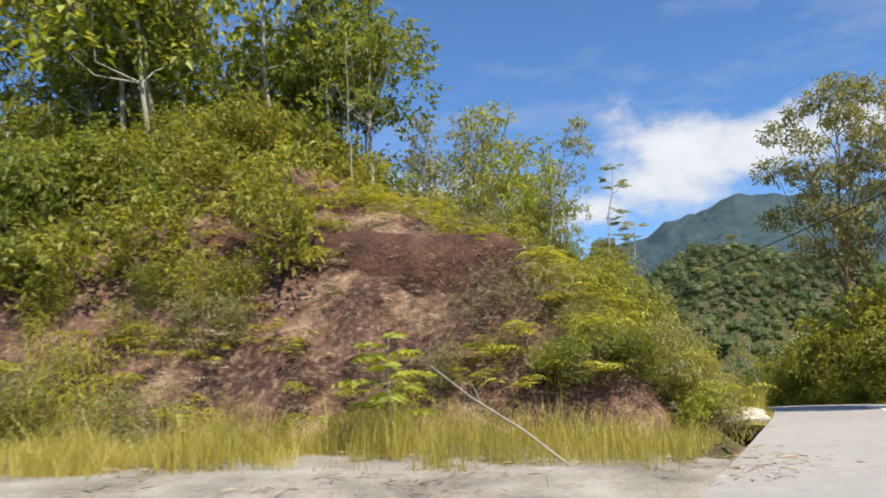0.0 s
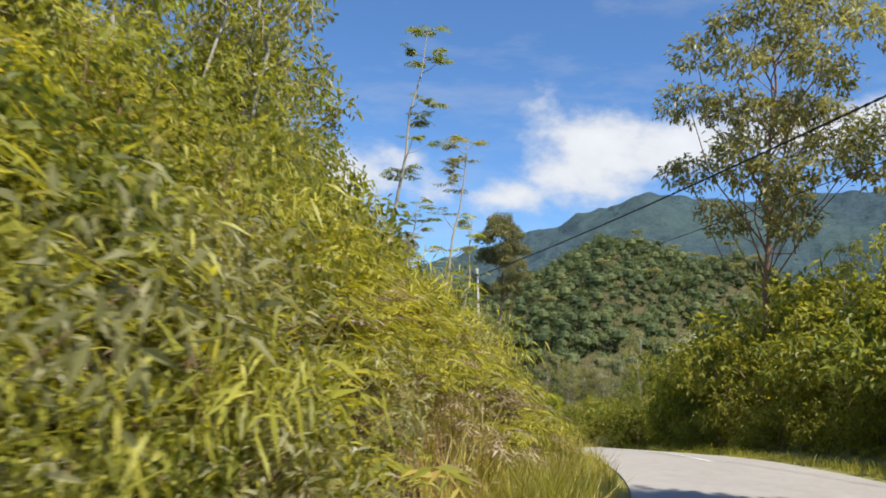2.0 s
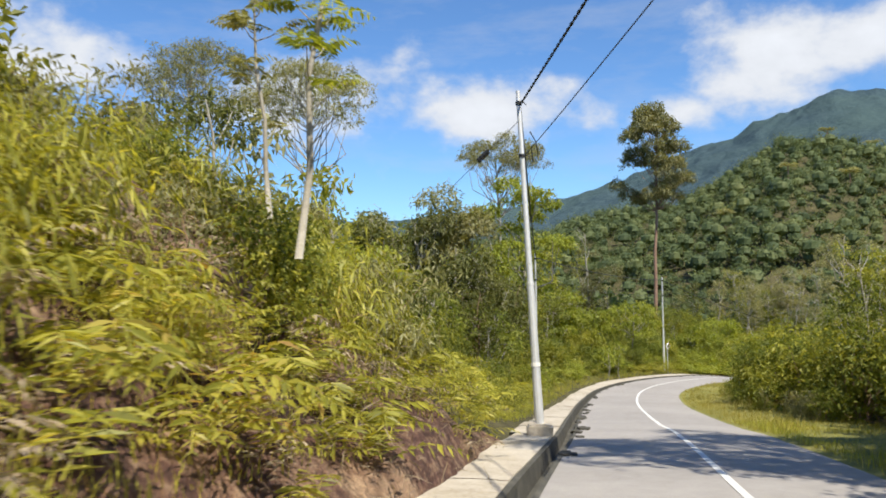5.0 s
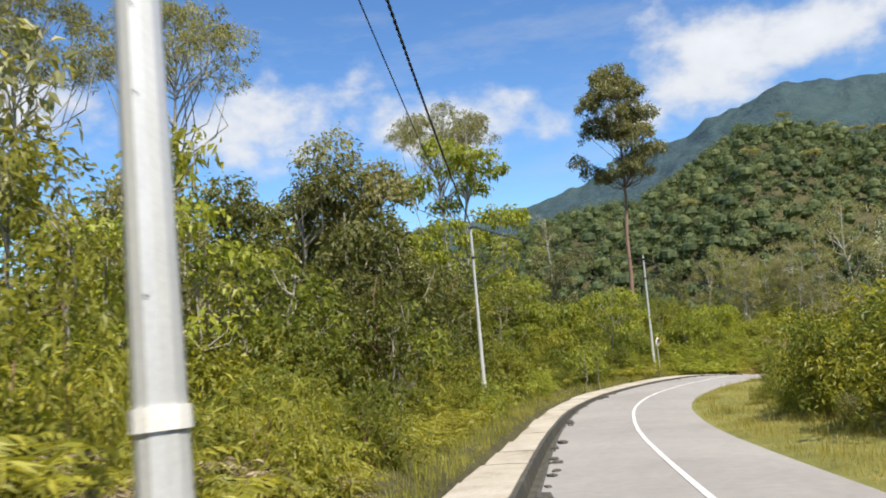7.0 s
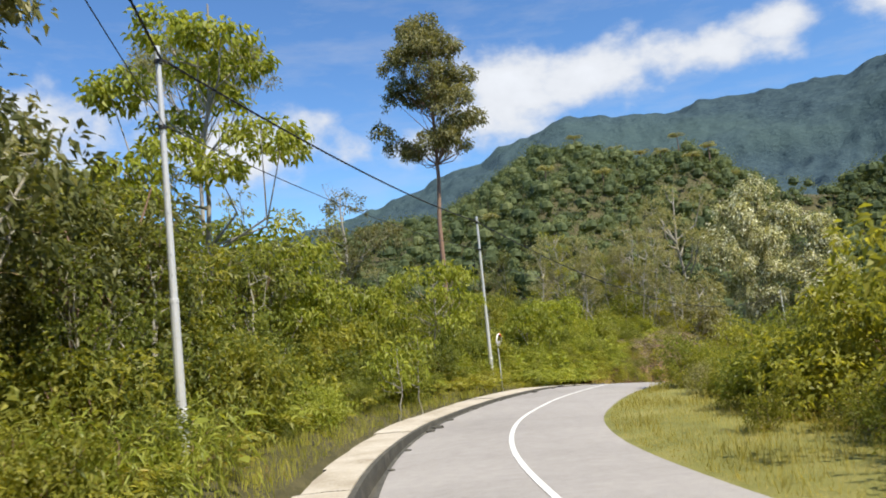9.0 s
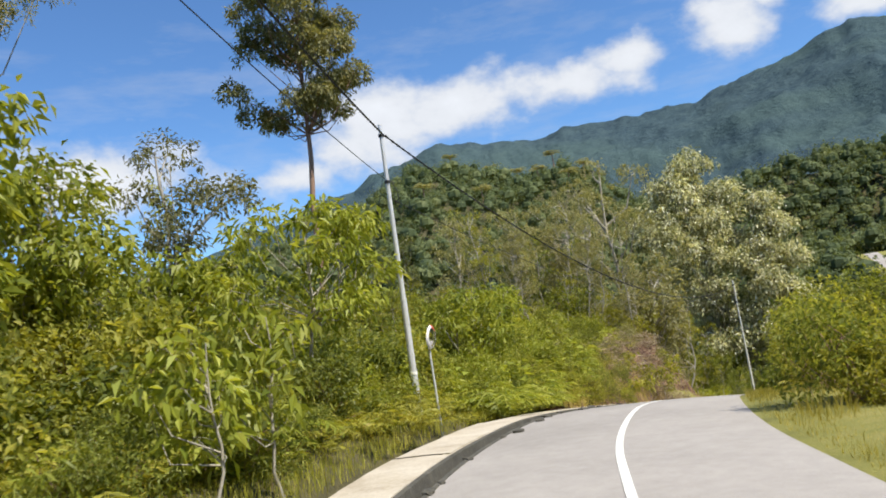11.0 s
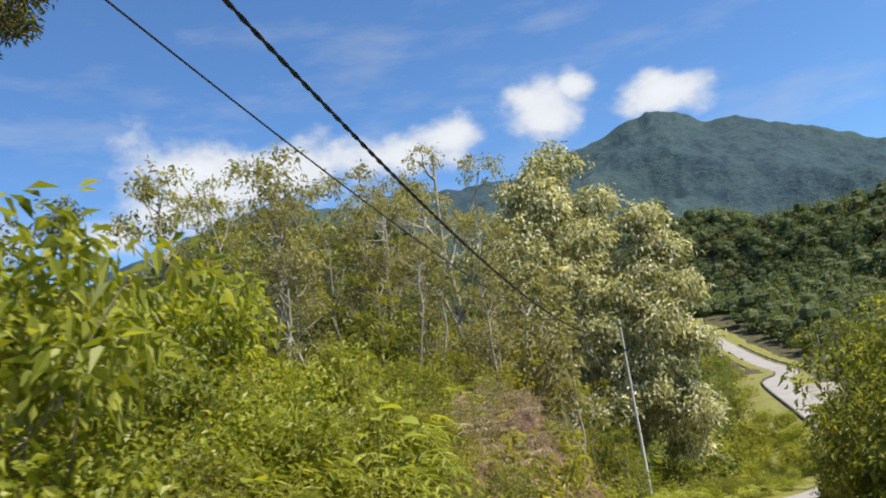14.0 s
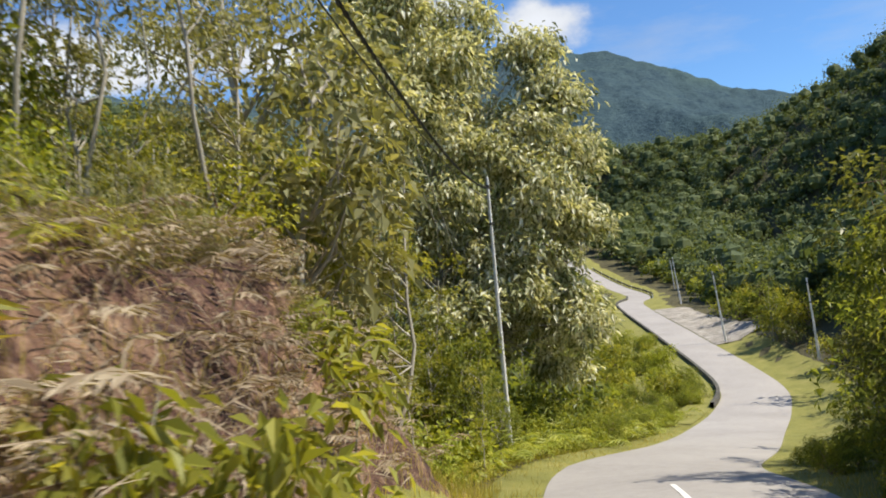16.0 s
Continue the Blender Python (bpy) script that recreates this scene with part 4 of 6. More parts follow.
# kinds of bush, each about 2.6 m high
BUSHES, BIG, SPARSE, BIG_SPARSE, FINE = [], [], [], [], []
for k, (mat, leaf, slim, droop, per, tips, label) in enumerate((
        (BUSH, 0.17, 0.5, 0.3, 7, 58, "dense mid-green roadside scrub bush"),
        (BUSH_YELLOW, 0.2, 0.5, 0.45, 7, 50, "leafy yellow-green bush in scrub"),
        (TREE_DARK, 0.17, 0.5, 0.3, 7, 58, "dark green shady bush in scrub"),
        (BUSH_YELLOW, 0.28, 0.17, 0.7, 8, 52, "yellow-green bush of narrow drooping leaves"),
        (BUSH, 0.22, 0.55, 0.4, 6, 48, "green scrub bush with broad leaves"),
        (BUSH_YELLOW, 0.15, 0.52, 0.2, 8, 58, "small-leaved olive bush on the bank"))):
    lobes = ball_lobes(rng, 8, 1.15, 0.55, 1.9, 0.55, 0.95, 0.85)
    wood, green = tree_meshes(rng, 1.5, 0.05, lobes, tips, per, leaf, slim, droop, 0.3, 0.1, 0.5, -0.8, 0, 0)
    BUSHES.append(plant("bush", rng, PARK, label, "bush", "roadside bushes", wood, green, BARK_BROWN, mat))
    lobes = ball_lobes(rng, 12, 1.9, 0.7, 3.2, 0.7, 1.25, 0.85)
    wood, green = tree_meshes(rng, 2.6, 0.06, lobes, tips * 0.56, per, leaf * 1.3, slim, droop, 0.3, 0.1, 0.5, -0.8, 0, 0)
    BIG.append(plant("bush", rng, PARK, "tall " + label, "bush", "roadside bushes", wood, green, BARK_BROWN, mat))
    lobes = ball_lobes(rng, 7, 1.2, 0.55, 1.9, 0.6, 1.0, 0.85)
    wood, green = tree_meshes(rng, 1.5, 0.05, lobes, tips * 0.45, 6, leaf * 1.5, slim, droop, 0.3, 0.1, 0.5, -0.6, 0, 0)
    SPARSE.append(plant("bush", rng, PARK, label, "bush", "roadside bushes", wood, green, BARK_BROWN, mat))
    lobes = ball_lobes(rng, 11, 1.9, 0.7, 3.2, 0.75, 1.3, 0.85)
    wood, green = tree_meshes(rng, 2.6, 0.06, lobes, tips * 0.36, 6, leaf * 1.5, slim, droop, 0.3, 0.1, 0.5, -0.6, 0, 0)
    BIG_SPARSE.append(plant("bush", rng, PARK, "tall " + label, "bush", "roadside bushes", wood, green, BARK_BROWN, mat))
# small-leaved bushes close to the road, each about 2 m high
for mat, leaf, slim, droop, label in (
        (BUSH_YELLOW, 0.11, 0.45, 0.3, "small-leaved yellow-green bush among ferns"),
        (FERN, 0.3, 0.11, 0.9, "tangled bush of narrow hanging fern leaves"),
        (BUSH, 0.12, 0.42, 0.3, "small-leaved olive-green bush among ferns"),
        (TREE_GREY, 0.16, 0.24, 0.5, "greyish thin-leaved bush half gone dry"),
        (TREE_BRIGHT, 0.15, 0.5, 0.4, "fresh bright green leafy bush by the bend"),
        (TREE_BRIGHT, 0.3, 0.13, 0.7, "fresh bright green bush of narrow hanging leaves")):
    lobes = ball_lobes(rng, 9, 0.95, 0.3, 1.7, 0.3, 0.6, 0.9)
    wood, green = tree_meshes(rng, 1.5, 0.03, lobes, 120 if leaf < 0.2 else 70, 8, leaf * 1.08, slim, droop, 0.3, 0.1, 0.9, -0.8, 0, 3)
    FINE.append(plant({TREE_BRIGHT: "leafy_bush", FERN: "fern_bush", TREE_GREY: "dry_bush", BUSH: "olive_bush"}.get(mat, "small_bush"), rng, PARK, label, "bush", "small-leaved bushes", wood, green, BARK_BROWN, mat))
# kinds of tree, each about 10 m high
TREES = []
for k, (mat, bark, leaf, slim, droop, per, tips, form, label) in enumerate((
        (TREE_GREY, BARK_PALE, 0.3, 0.4, 0.5, 7, 34, "slim", "slender grey-green tree with a pale thin trunk"),
        (TREE_BRIGHT, BARK_PALE, 0.42, 0.5, 0.7, 6, 30, "flat", "bright green layered tree with broad leaves"),
        (TREE_DARK, BARK_BROWN, 0.3, 0.42, 0.4, 7, 34, "broad", "dark broad-crowned tree in the scrub"),
        (BUSH, BARK_PALE, 0.3, 0.42, 0.5, 7, 34, "broad", "bushy mid-green tree in the scrub"),
        (BUSH_YELLOW, BARK_PALE, 0.34, 0.36, 0.6, 7, 30, "slim", "young yellow-green tree with a thin pale trunk"),
        (BUSH, BARK_PALE, 0.26, 0.4, 0.5, 8, 34, "low", "leafy green tree branched from low down"),
        (TREE_GREY, BARK_PALE, 0.17, 0.36, 0.4, 9, 62, "thin", "thin-stemmed grey-green tree with a small airy crown"),
        (BUSH_YELLOW, BARK_PALE, 0.19, 0.34, 0.5, 9, 56, "thin", "thin-stemmed yellow-green tree with small sparse leaves"))):
    if form == "slim":
        lobes = ball_lobes(rng, 9, 1.2, 5.0, 9.6, 0.8, 1.35, 0.9)
    elif form == "thin":
        lobes = ball_lobes(rng, 15, 1.0, 3.2, 9.6, 0.45, 0.85, 0.8)
    elif form == "flat":
        lobes = ball_lobes(rng, 9, 2.4, 4.6, 9.8, 1.0, 1.7, 0.4)
    elif form == "broad":
        lobes = ball_lobes(rng, 12, 2.3, 4.2, 9.2, 1.1, 1.8, 0.85)
    else:
        lobes = ball_lobes(rng, 14, 1.9, 1.8, 9.0, 1.0, 1.6, 0.9)
    wood, green = tree_meshes(rng, 9.0, 0.07 if form == "thin" else 0.11, lobes, tips * (0.46 if form == "thin" else 0.38), per, leaf * 1.12, slim * 1.15, droop, 0.5, 0.25 if form == "low" else 0.42, core=0.0)
    TREES.append(plant("tree", rng, PARK, label, "tree", "roadside trees", wood, green, bark, mat))


def off_scar(p):
    """Leaves out places on the bare soil face below the brow of the first bank."""
    return p[((p[:, 0] + 0.9) / 3.2) ** 2 + ((p[:, 1] + 0.3 * p[:, 0] - 16.9) / 1.15) ** 2 > 1]


def scatter(models, picks, rng, points, s0, s1, sink=0.15, tall=None):
    """Copies of the models at the points, turned and sized at random."""
    points = off_scar(points)
    z = land(points[:, 0], points[:, 1])
    for (x, y), h in zip(points, z):
        s = rng.uniform(s0, s1)
        if 52 < x < 62 and abs(y - 0.91 * x - 79.3) < 1.3:
            s = min(s, 0.3)
        if 49 < x < 64 and 120 < y < min(136.5 - 0.2 * (64 - x), 0.91 * x + 81.5):
            s = min(s, rng.uniform(0.25, 0.5))  # only low growth below the thin pole
        kind = int(rng.choice(picks))
        model = models[kind]
        if tall and s > 0.95:
            model, s = tall[kind], s / 1.6
        m = pose(x, y, h - sink * s, rng.uniform(-5, 5), rng.uniform(-5, 5), rng.uniform(0, 360)) @ Matrix.Diagonal((s * rng.uniform(0.9, 1.15), s * rng.uniform(0.9, 1.15), s * rng.uniform(0.85, 1.15), 1))
        copy_thing(model, m)


def thicket(name, models, picks, rng, points, s0, s1, label, sink=0.15):
    """Copies too far off to tell apart, as one mesh for each kind of leaf."""
    z = land(points[:, 0], points[:, 1])
    made = {}
    for (x, y), h in zip(points, z):
        ob = models[int(rng.choice(picks))]
        s = rng.uniform(s0, s1)
        a = rng.uniform(0, 6.28)
        for child in ob.children:
            me = child.data
            v = np.empty(len(me.vertices) * 3, np.float32)
            me.vertices.foreach_get("co", v)
            q = np.empty(len(me.loops), np.int32)
            me.loops.foreach_get("vertex_index", q)
            if child.name.startswith("crown"):
                # fewer, larger leaves serve at this distance
                w = v.reshape(-1, 4, 3)[::2]
                v = (w[:, :1] + (w - w[:, :1]) * 1.38).reshape(-1)
                q = np.arange(len(v) // 3)
            v = v.reshape(-1, 3) * s * np.array([1, 1, rng.uniform(0.85, 1.15)])
            v = np.stack([v[:, 0] * math.cos(a) - v[:, 1] * math.sin(a) + x, v[:, 0] * math.sin(a) + v[:, 1] * math.cos(a) + y, v[:, 2] + h - sink * s], -1)
            made.setdefault(me.materials[0], []).append((v, q.reshape(-1, 4)))
    for mat, pieces in made.items():
        ob = mesh_part(name, *join(pieces), mat)
        tagged(ob, label, "scrub", kind="stuff")


# bushes: number, side, stretch, metres out, kinds, sizes
BUSH_ROWS = [
    (26, 1, 50, 104, 4.2, 7, [1, 3, 5, 1], 0.4, 0.75), (34, 1, 50, 106, 7, 14, [0, 1, 3, 5, 1], 0.8, 1.4),
    (14, 1, 124, 131, 2.4, 6, [0, 4, 0, 1], 0.4, 0.7),
    (42, -1, 16, 50, 3.6, 6.5, [1, 4, 5, 3, 1], 1.2, 2.0), (36, -1, 47, 88, 3.6, 7.2, [1, 5, 0, 1], 0.9, 1.6), (10, -1, 88, 98, 4.0, 7.0, [0, 5, 0], 0.6, 1.0), (30, -1, 101, 132, 2.6, 6.0, [0, 5, 2, 4], 0.8, 1.5), (12, -1, 112, 121, 1.8, 4, [0, 5], 1.0, 1.5)]
for n, side, y0, y1, o0, o1, picks, s0, s1 in BUSH_ROWS:
    scatter(BUSHES, picks, rng, spots(rng, n, side, y0, y1, o0, o1, -1e9, 90), s0, s1, tall=BIG)
FINE_ROWS = [
    (spots(rng, 54, 1, 44, 72, 3.6, 12), [0, 1, 1, 2, 3, 0], 0.5, 1.15),
    (spots(rng, 52, 1, 22, 47, 2.2, 8), [0, 1, 1, 2, 3], 0.5, 1.05), (np.stack([rng.uniform(0.5, 6.2, 26), rng.uniform(17.0, 24, 26)], -1), [0, 1, 2, 3, 3], 0.35, 0.8), (np.stack([rng.uniform(3.4, 5.6, 9), rng.uniform(17.2, 19.6, 9)], -1), [0, 0, 1, 2], 0.6, 0.95), (np.stack([rng.uniform(2.6, 5.4, 8), rng.uniform(15.8, 17.2, 8)], -1), [3, 0, 2, 1], 0.35, 0.6),
    (spots(rng, 14, 1, 103, 114, 2.4, 7), [4, 5, 2, 4], 0.4, 0.8), (spots(rng, 44, 1, 123.5, 137, 1.8, 8, 53, 90), [4, 2, 5, 4], 0.4, 0.75), (spots(rng, 16, 1, 128, 140, 1.6, 5, 64, 96), [4, 2, 5, 4], 0.5, 0.9), (spots(rng, 26, 1, 140, 175, 2.0, 9, 90, 140), [4, 2, 4], 0.7, 1.4), (spots(rng, 24, 1, 104, 112.5, 6, 15), [4, 2, 5, 0, 4], 0.9, 1.6), (spots(rng, 16, 1, 112.5, 122, 12, 18), [4, 2, 5, 0, 4], 0.8, 1.3), (spots(rng, 22, 1, 113, 121.5, 2.0, 8), [3, 1, 3, 3], 0.3, 0.6), (spots(rng, 26, 1, 50, 100, 3.6, 5.5), [0, 1, 2], 0.4, 0.7),
    (spots(rng, 46, -1, 20, 49, 2.3, 3.8), [0, 1, 0, 2], 0.6, 1.3), (spots(rng, 16, -1, 97, 105, 1.6, 3.6), [0, 2, 0], 0.6, 1.1), (np.stack([rng.uniform(-15, 1, 30), rng.uniform(14.6, 19, 30)], -1), [0, 1, 2, 3], 0.3, 0.85)]
# growth behind the front row and over the first bank's flank
over = np.stack([rng.uniform(-20, -3.5, 75), rng.uniform(18.5, 34, 75)], -1)
crown = np.stack([rng.uniform(-12, 8, 70), rng.uniform(26, 46, 70)], -1)
crown = crown[(crown[:, 0] + crown[:, 1] * 0.15 < 12.0)]
crown = crown[crown[:, 0] < 5.5]
below = np.concatenate([np.stack([rng.uniform(57, 64, 16), rng.uniform(136.0, 142, 16)], -1), np.stack([rng.uniform(46, 60, 26), rng.uniform(131, 138, 26)], -1)])
slope = np.stack([rng.uniform(29, 50, 34), rng.uniform(114, 131, 34)], -1)
slope = slope[slope[:, 1] - 0.9 * slope[:, 0] > 91]
FINE_ROWS.append((slope, [4, 2, 5, 0], 1.1, 1.8))
FINE_ROWS.append((np.stack([rng.uniform(43, 54, 15), rng.uniform(130, 137, 15)], -1), [4, 5, 4, 0], 1.1, 1.6))
for p, picks, s0, s1 in FINE_ROWS:
    scatter(FINE, picks, rng, p, s0, s1)
NEAR_ROWS = [(over, [0, 1, 5, 4, 1], 0.55, 1.2), (crown, [1, 5, 0, 3], 0.5, 1.0), (spots(rng, 22, 1, 50, 80, 8, 14), [1, 5, 3, 0, 1], 0.6, 1.2),
             (spots(rng, 36, 1, 76, 99, 6.5, 13), [1, 5, 0, 4, 1], 0.9, 1.4)]
THICKETS = [
            (spots(rng, 20, 1, 18, 46, 14, 26), [0, 1, 5], 0.9, 1.5), (spots(rng, 60, 1, 50, 106, 14, 34), [1, 5, 1, 0, 3], 1.1, 2.0), (spots(rng, 26, 1, 106, 124, 14, 26), [0, 1, 5, 4], 1.0, 1.7),
    (spots(rng, 34, 1, 124, 140, 7, 18, 58, 90), [0, 1, 4, 5], 1.1, 1.9), (spots(rng, 26, 1, 121, 132, 9, 16, 46, 60), [0, 1, 5], 0.8, 1.3), (spots(rng, 50, -1, 114, 180, 3.5, 16, 50, 150), [0, 1, 5, 2], 1.0, 1.9),
    (spots(rng, 50, -1, 112, 180, 14, 45, 45, 150), [0, 5, 2], 1.4, 2.4), (spots(rng, 44, 1, 136, 200, 4, 30, 80, 180), [0, 1, 5], 1.0, 1.8), (spots(rng, 24, -1, 14, 48, 7, 16), [1, 3, 5], 1.4, 2.2),
    (spots(rng, 30, -1, 50, 100, 8, 24), [0, 5, 4, 1], 1.2, 1.9), (spots(rng, 28, -1, 100, 136, 6, 24, -1e9, 90), [0, 1, 2, 5], 1.2, 2.0)]
SHRUBS, BIG_SHRUBS = [], []
for ob in SPARSE + BIG_SPARSE:
    twin = copy_thing(ob, pose(*PARK))
    twin.name = "shrub"
    tagged(twin, ob["label"].replace("bush", "shrub"), "shrub", "shrubs on the banks")
    (BIG_SHRUBS if ob in BIG_SPARSE else SHRUBS).append(twin)
for p, picks, s0, s1 in NEAR_ROWS:
    scatter(SHRUBS, picks, rng, p, s0, s1, tall=BIG_SHRUBS)
for p, picks, s0, s1 in THICKETS:
    thicket("scrub_thicket", SPARSE, picks, rng, p, s0, s1, "thick green scrub behind the roadside bushes")
# trees
back = np.concatenate([np.stack([rng.uniform(-18, 9, 30), rng.uniform(88, 114, 30)], -1), np.stack([rng.uniform(-32, -4, 20), rng.uniform(58, 90, 20)], -1)])
back = back[back[:, 0] < -3]
thicket("wood_behind", TREES, [3, 4, 5, 7, 0, 2], rng, back, 1.0, 1.5, "thick green wood behind the roadside trees")
mid_row = np.stack([rng.uniform(-4, 9, 12), rng.uniform(88, 112, 12)], -1)
mid_row = mid_row[(mid_row[:, 0] < 4) | (mid_row[:, 1] > 104)]
scatter(TREES, [0, 6, 0, 5], rng, mid_row, 0.9, 1.2)
airy = np.stack([rng.uniform(26, 60, 190), rng.uniform(117, 146, 190)], -1)
airy = airy[(airy[:, 1] - 0.85 * airy[:, 0] > 88) & (airy[:, 1] - 0.85 * airy[:, 0] < 108)]
airy = airy[(beside(airy[:, 0], airy[:, 1])[1] > HALF + 8) & (airy[:, 0] > 36)]
scatter(TREES, [6, 7, 6], rng, airy, 0.55, 0.9)
scatter(TREES, [5, 3, 7, 5], rng, below, 0.32, 0.52)
TREE_ROWS = [
    (18, 1, 24, 46, 9, 22, [0, 4, 3, 5], 0.45, 0.78), (12, 1, 18, 40, 16, 34, [4, 5, 1], 0.8, 1.2), (6, 1, 20, 34, 12, 20, [0, 3, 6], 0.65, 0.95), (6, 1, 18, 34, 22, 34, [4, 5, 0], 1.1, 1.5), (9, 1, 72, 96, 5.5, 9, [5, 2, 5], 0.45, 0.7), (7, -1, 57, 71, 5.6, 8.5, [7, 5, 4], 0.5, 0.66),
    (16, 1, 60, 98, 10, 17, [4, 3, 5, 0, 1], 0.55, 0.85),
    (10, 1, 108, 130, 20, 40, [6, 7, 6], 0.6, 0.95),
    (8, -1, 22, 46, 11, 22, [3, 5, 4], 0.8, 1.1), (9, -1, 27, 45, 5.2, 7.5, [7, 4, 7], 0.5, 0.68), (10, -1, 60, 104, 16, 34, [5, 3, 4], 0.5, 0.75), (12, -1, 124, 140, 7, 26, [3, 5, 4], 0.5, 0.9), (4, -1, 120, 128, 3.2, 5, [3, 5], 0.5, 0.65)]
for n, side, y0, y1, o0, o1, picks, s0, s1 in TREE_ROWS:
    scatter(TREES, picks, rng, spots(rng, n, side, y0, y1, o0, o1, -1e9, 100), s0, s1)
thicket("wood_behind", TREES, [3, 4, 5, 7, 0], rng, spots(rng, 34, 1, 56, 112, 19, 40, -1e9, 100), 1.0, 1.45, "thick green wood behind the roadside trees")
low_wood = np.concatenate([np.stack([rng.uniform(38, 56, 26), rng.uniform(128, 142, 26)], -1), spots(rng, 36, 1, 112, 126, 9, 20), np.stack([rng.uniform(16, 30, 16), rng.uniform(111, 122, 16)], -1)])
thicket("low_wood", TREES, [5, 3, 7, 5], rng, low_wood, 0.28, 0.48, "low bushy growth filling the hollow behind the bank")
hollow = np.stack([rng.uniform(44, 66, 22), rng.uniform(139, 153, 22)], -1)
thicket("wood_behind", TREES, [3, 5, 7, 5], rng, hollow, 0.55, 0.9, "thick green wood behind the roadside trees")
# growth in the valley and along the far road
far_p = np.concatenate([spots(rng, 30, 1, 138, 215, 5, 45), spots(rng, 36, -1, 138, 220, 4, 60), spots(rng, 12, 1, 216, 300, 5, 50), spots(rng, 12, -1, 216, 300, 5, 50)])
thicket("valley_wood", TREES, [2, 3, 5, 1], rng, far_p, 0.5, 1.0, "green trees scattered along the far valley road")


def special(kind, x, y, height, thick, lobes, tips, per, leaf, bark, mat, label, seed, slim=0.42, droop=0.5, bend=0.4, first=0.45, z=None, spread=0.5):
    r = np.random.default_rng(seed)
    wood, green = tree_meshes(r, height, thick, lobes, tips, per, leaf, slim, droop, bend, first, spread, split=True)
    return plant(kind, r, (x, y, land_at(x, y) if z is None else z), label, kind.replace("_", " "), "", wood, green, bark, mat)


# tall emergent tree beyond the bend, its crown in two tiers
g0 = land_at(29.2, 142)
tall = []
r9 = np.random.default_rng(77)
for z, rad, n in ((15.6, 5.6, 9), (17.2, 6.0, 9), (19.6, 5.4, 8), (21.6, 5.4, 9), (23.8, 5.0, 9), (25.6, 3.8, 8), (27.0, 2.4, 5)):
    for k in range(n):
        a, d = r9.uniform(0, 6.28), rad * math.sqrt(r9.uniform(0.1, 1)) * 0.85
        s = r9.uniform(0.9, 1.45)
        tall.append(((d * math.cos(a), d * math.sin(a), z - g0 + r9.uniform(-0.7, 0.7)), (s, s, s * 0.75)))
special("tall_tree", 29.2, 142.0, 27.5 - g0, 0.3, tall, 54, 8, 0.36, BARK_BROWN, OLIVE, "very tall slim-trunked tree with a rounded grey-brown crown", 78, bend=0.5, first=0.55)
# silver-leaved tree over the thin pole
g0 = land_at(64, 141)
silver = []
for x, y, z, r in ((0, 0, 4.5, 3.0), (-4.0, -2.2, 2.5, 3.0), (-6.4, -3.0, 1.0, 2.2), (3.2, -2.6, 2.0, 2.6), (-0.6, -2.0, 0.5, 2.8), (3.8, -3.6, -1.5, 2.3), (2.3, -4.2, -2.8, 2.5),
                   (4.4, -4.4, -5.0, 2.0), (-3.0, 2.0, 3.0, 2.8), (2.6, 2.2, 3.2, 2.6), (4.2, -4.4, -8.0, 1.7), (-0.5, 0.5, 6.3, 1.8), (1.0, -4.0, -0.5, 2.5), (-4.6, -2.0, -1.5, 2.0), (3.8, -3.2, 3.4, 1.5),
                   (1.5, -1.0, -5.0, 2.3), (3.8, -1.6, -7.0, 2.1), (-0.6, 0.6, -3.6, 2.3), (2.6, 0.0, -8.6, 2.0), (0.0, 0.9, -6.8, 2.0), (4.8, -2.2, -10.0, 1.7), (-1.5, -1.0, 7.0, 2.0), (-5.0, -2.0, 4.6, 2.2), (-2.4, -1.6, -3.5, 2.0), (0.5, -3.5, -6.0, 2.0), (-2.0, -2.5, -7.0, 1.9), (2.5, -3.6, -6.6, 1.8)):
    x, y, z, r = x * 1.07, y * 1.07, -4.5 + (z + 4.5) * 1.07, r * 1.05
    for _ in range(6):
        way = unit(r9.normal(size=3)) * r * r9.uniform(0.45, 0.85)
        q = r * r9.uniform(0.32, 0.5)
        silver.append(((x + way[0], y + way[1], z - g0 + way[2] * 0.8), (q, q, q * 0.75)))
special("silver_tree", 64.2, 141.0, 4.0 - g0, 0.27, silver, 78, 8, 0.37, BARK_PALE, SILVER, "large spreading tree with pale silvery leaves", 79, 0.4, 0.7, 0.8, 0.4, spread=0.8)
# thin-crowned tree over the right bank
g0 = land_at(20.8, 40)
cat = []
for z, rad, n in ((8.5, 2.6, 5), (10.5, 3.4, 6), (12.4, 4.2, 7), (14.2, 4.5, 7), (15.8, 3.8, 6), (17.0, 2.2, 4)):
    for k in range(n):
        a, d = r9.uniform(0, 6.28), rad * math.sqrt(r9.uniform(0.08, 1))
        q = r9.uniform(0.7, 1.25)
        cat.append(((d * math.cos(a), d * math.sin(a), z - g0 + r9.uniform(-0.8, 0.8)), (q, q, q * 0.7)))
special("thin_tree", 21.9, 40.6, 16.0 - g0, 0.15, cat, 58, 8, 0.27, BARK_BROWN, TREE_GREY, "thin open-crowned tree leaning over the bank", 80, bend=0.9, first=0.3)
special("thin_tree", 26.0, 37.0, 14.5 - g0, 0.15, [((x * 0.8, y * 0.8, z * 0.8), r) for (x, y, z), r in cat[::2]], 44, 7, 0.3, BARK_PALE, TREE_GREY, "thin open-crowned tree on the bank", 81, bend=0.9, first=0.35)
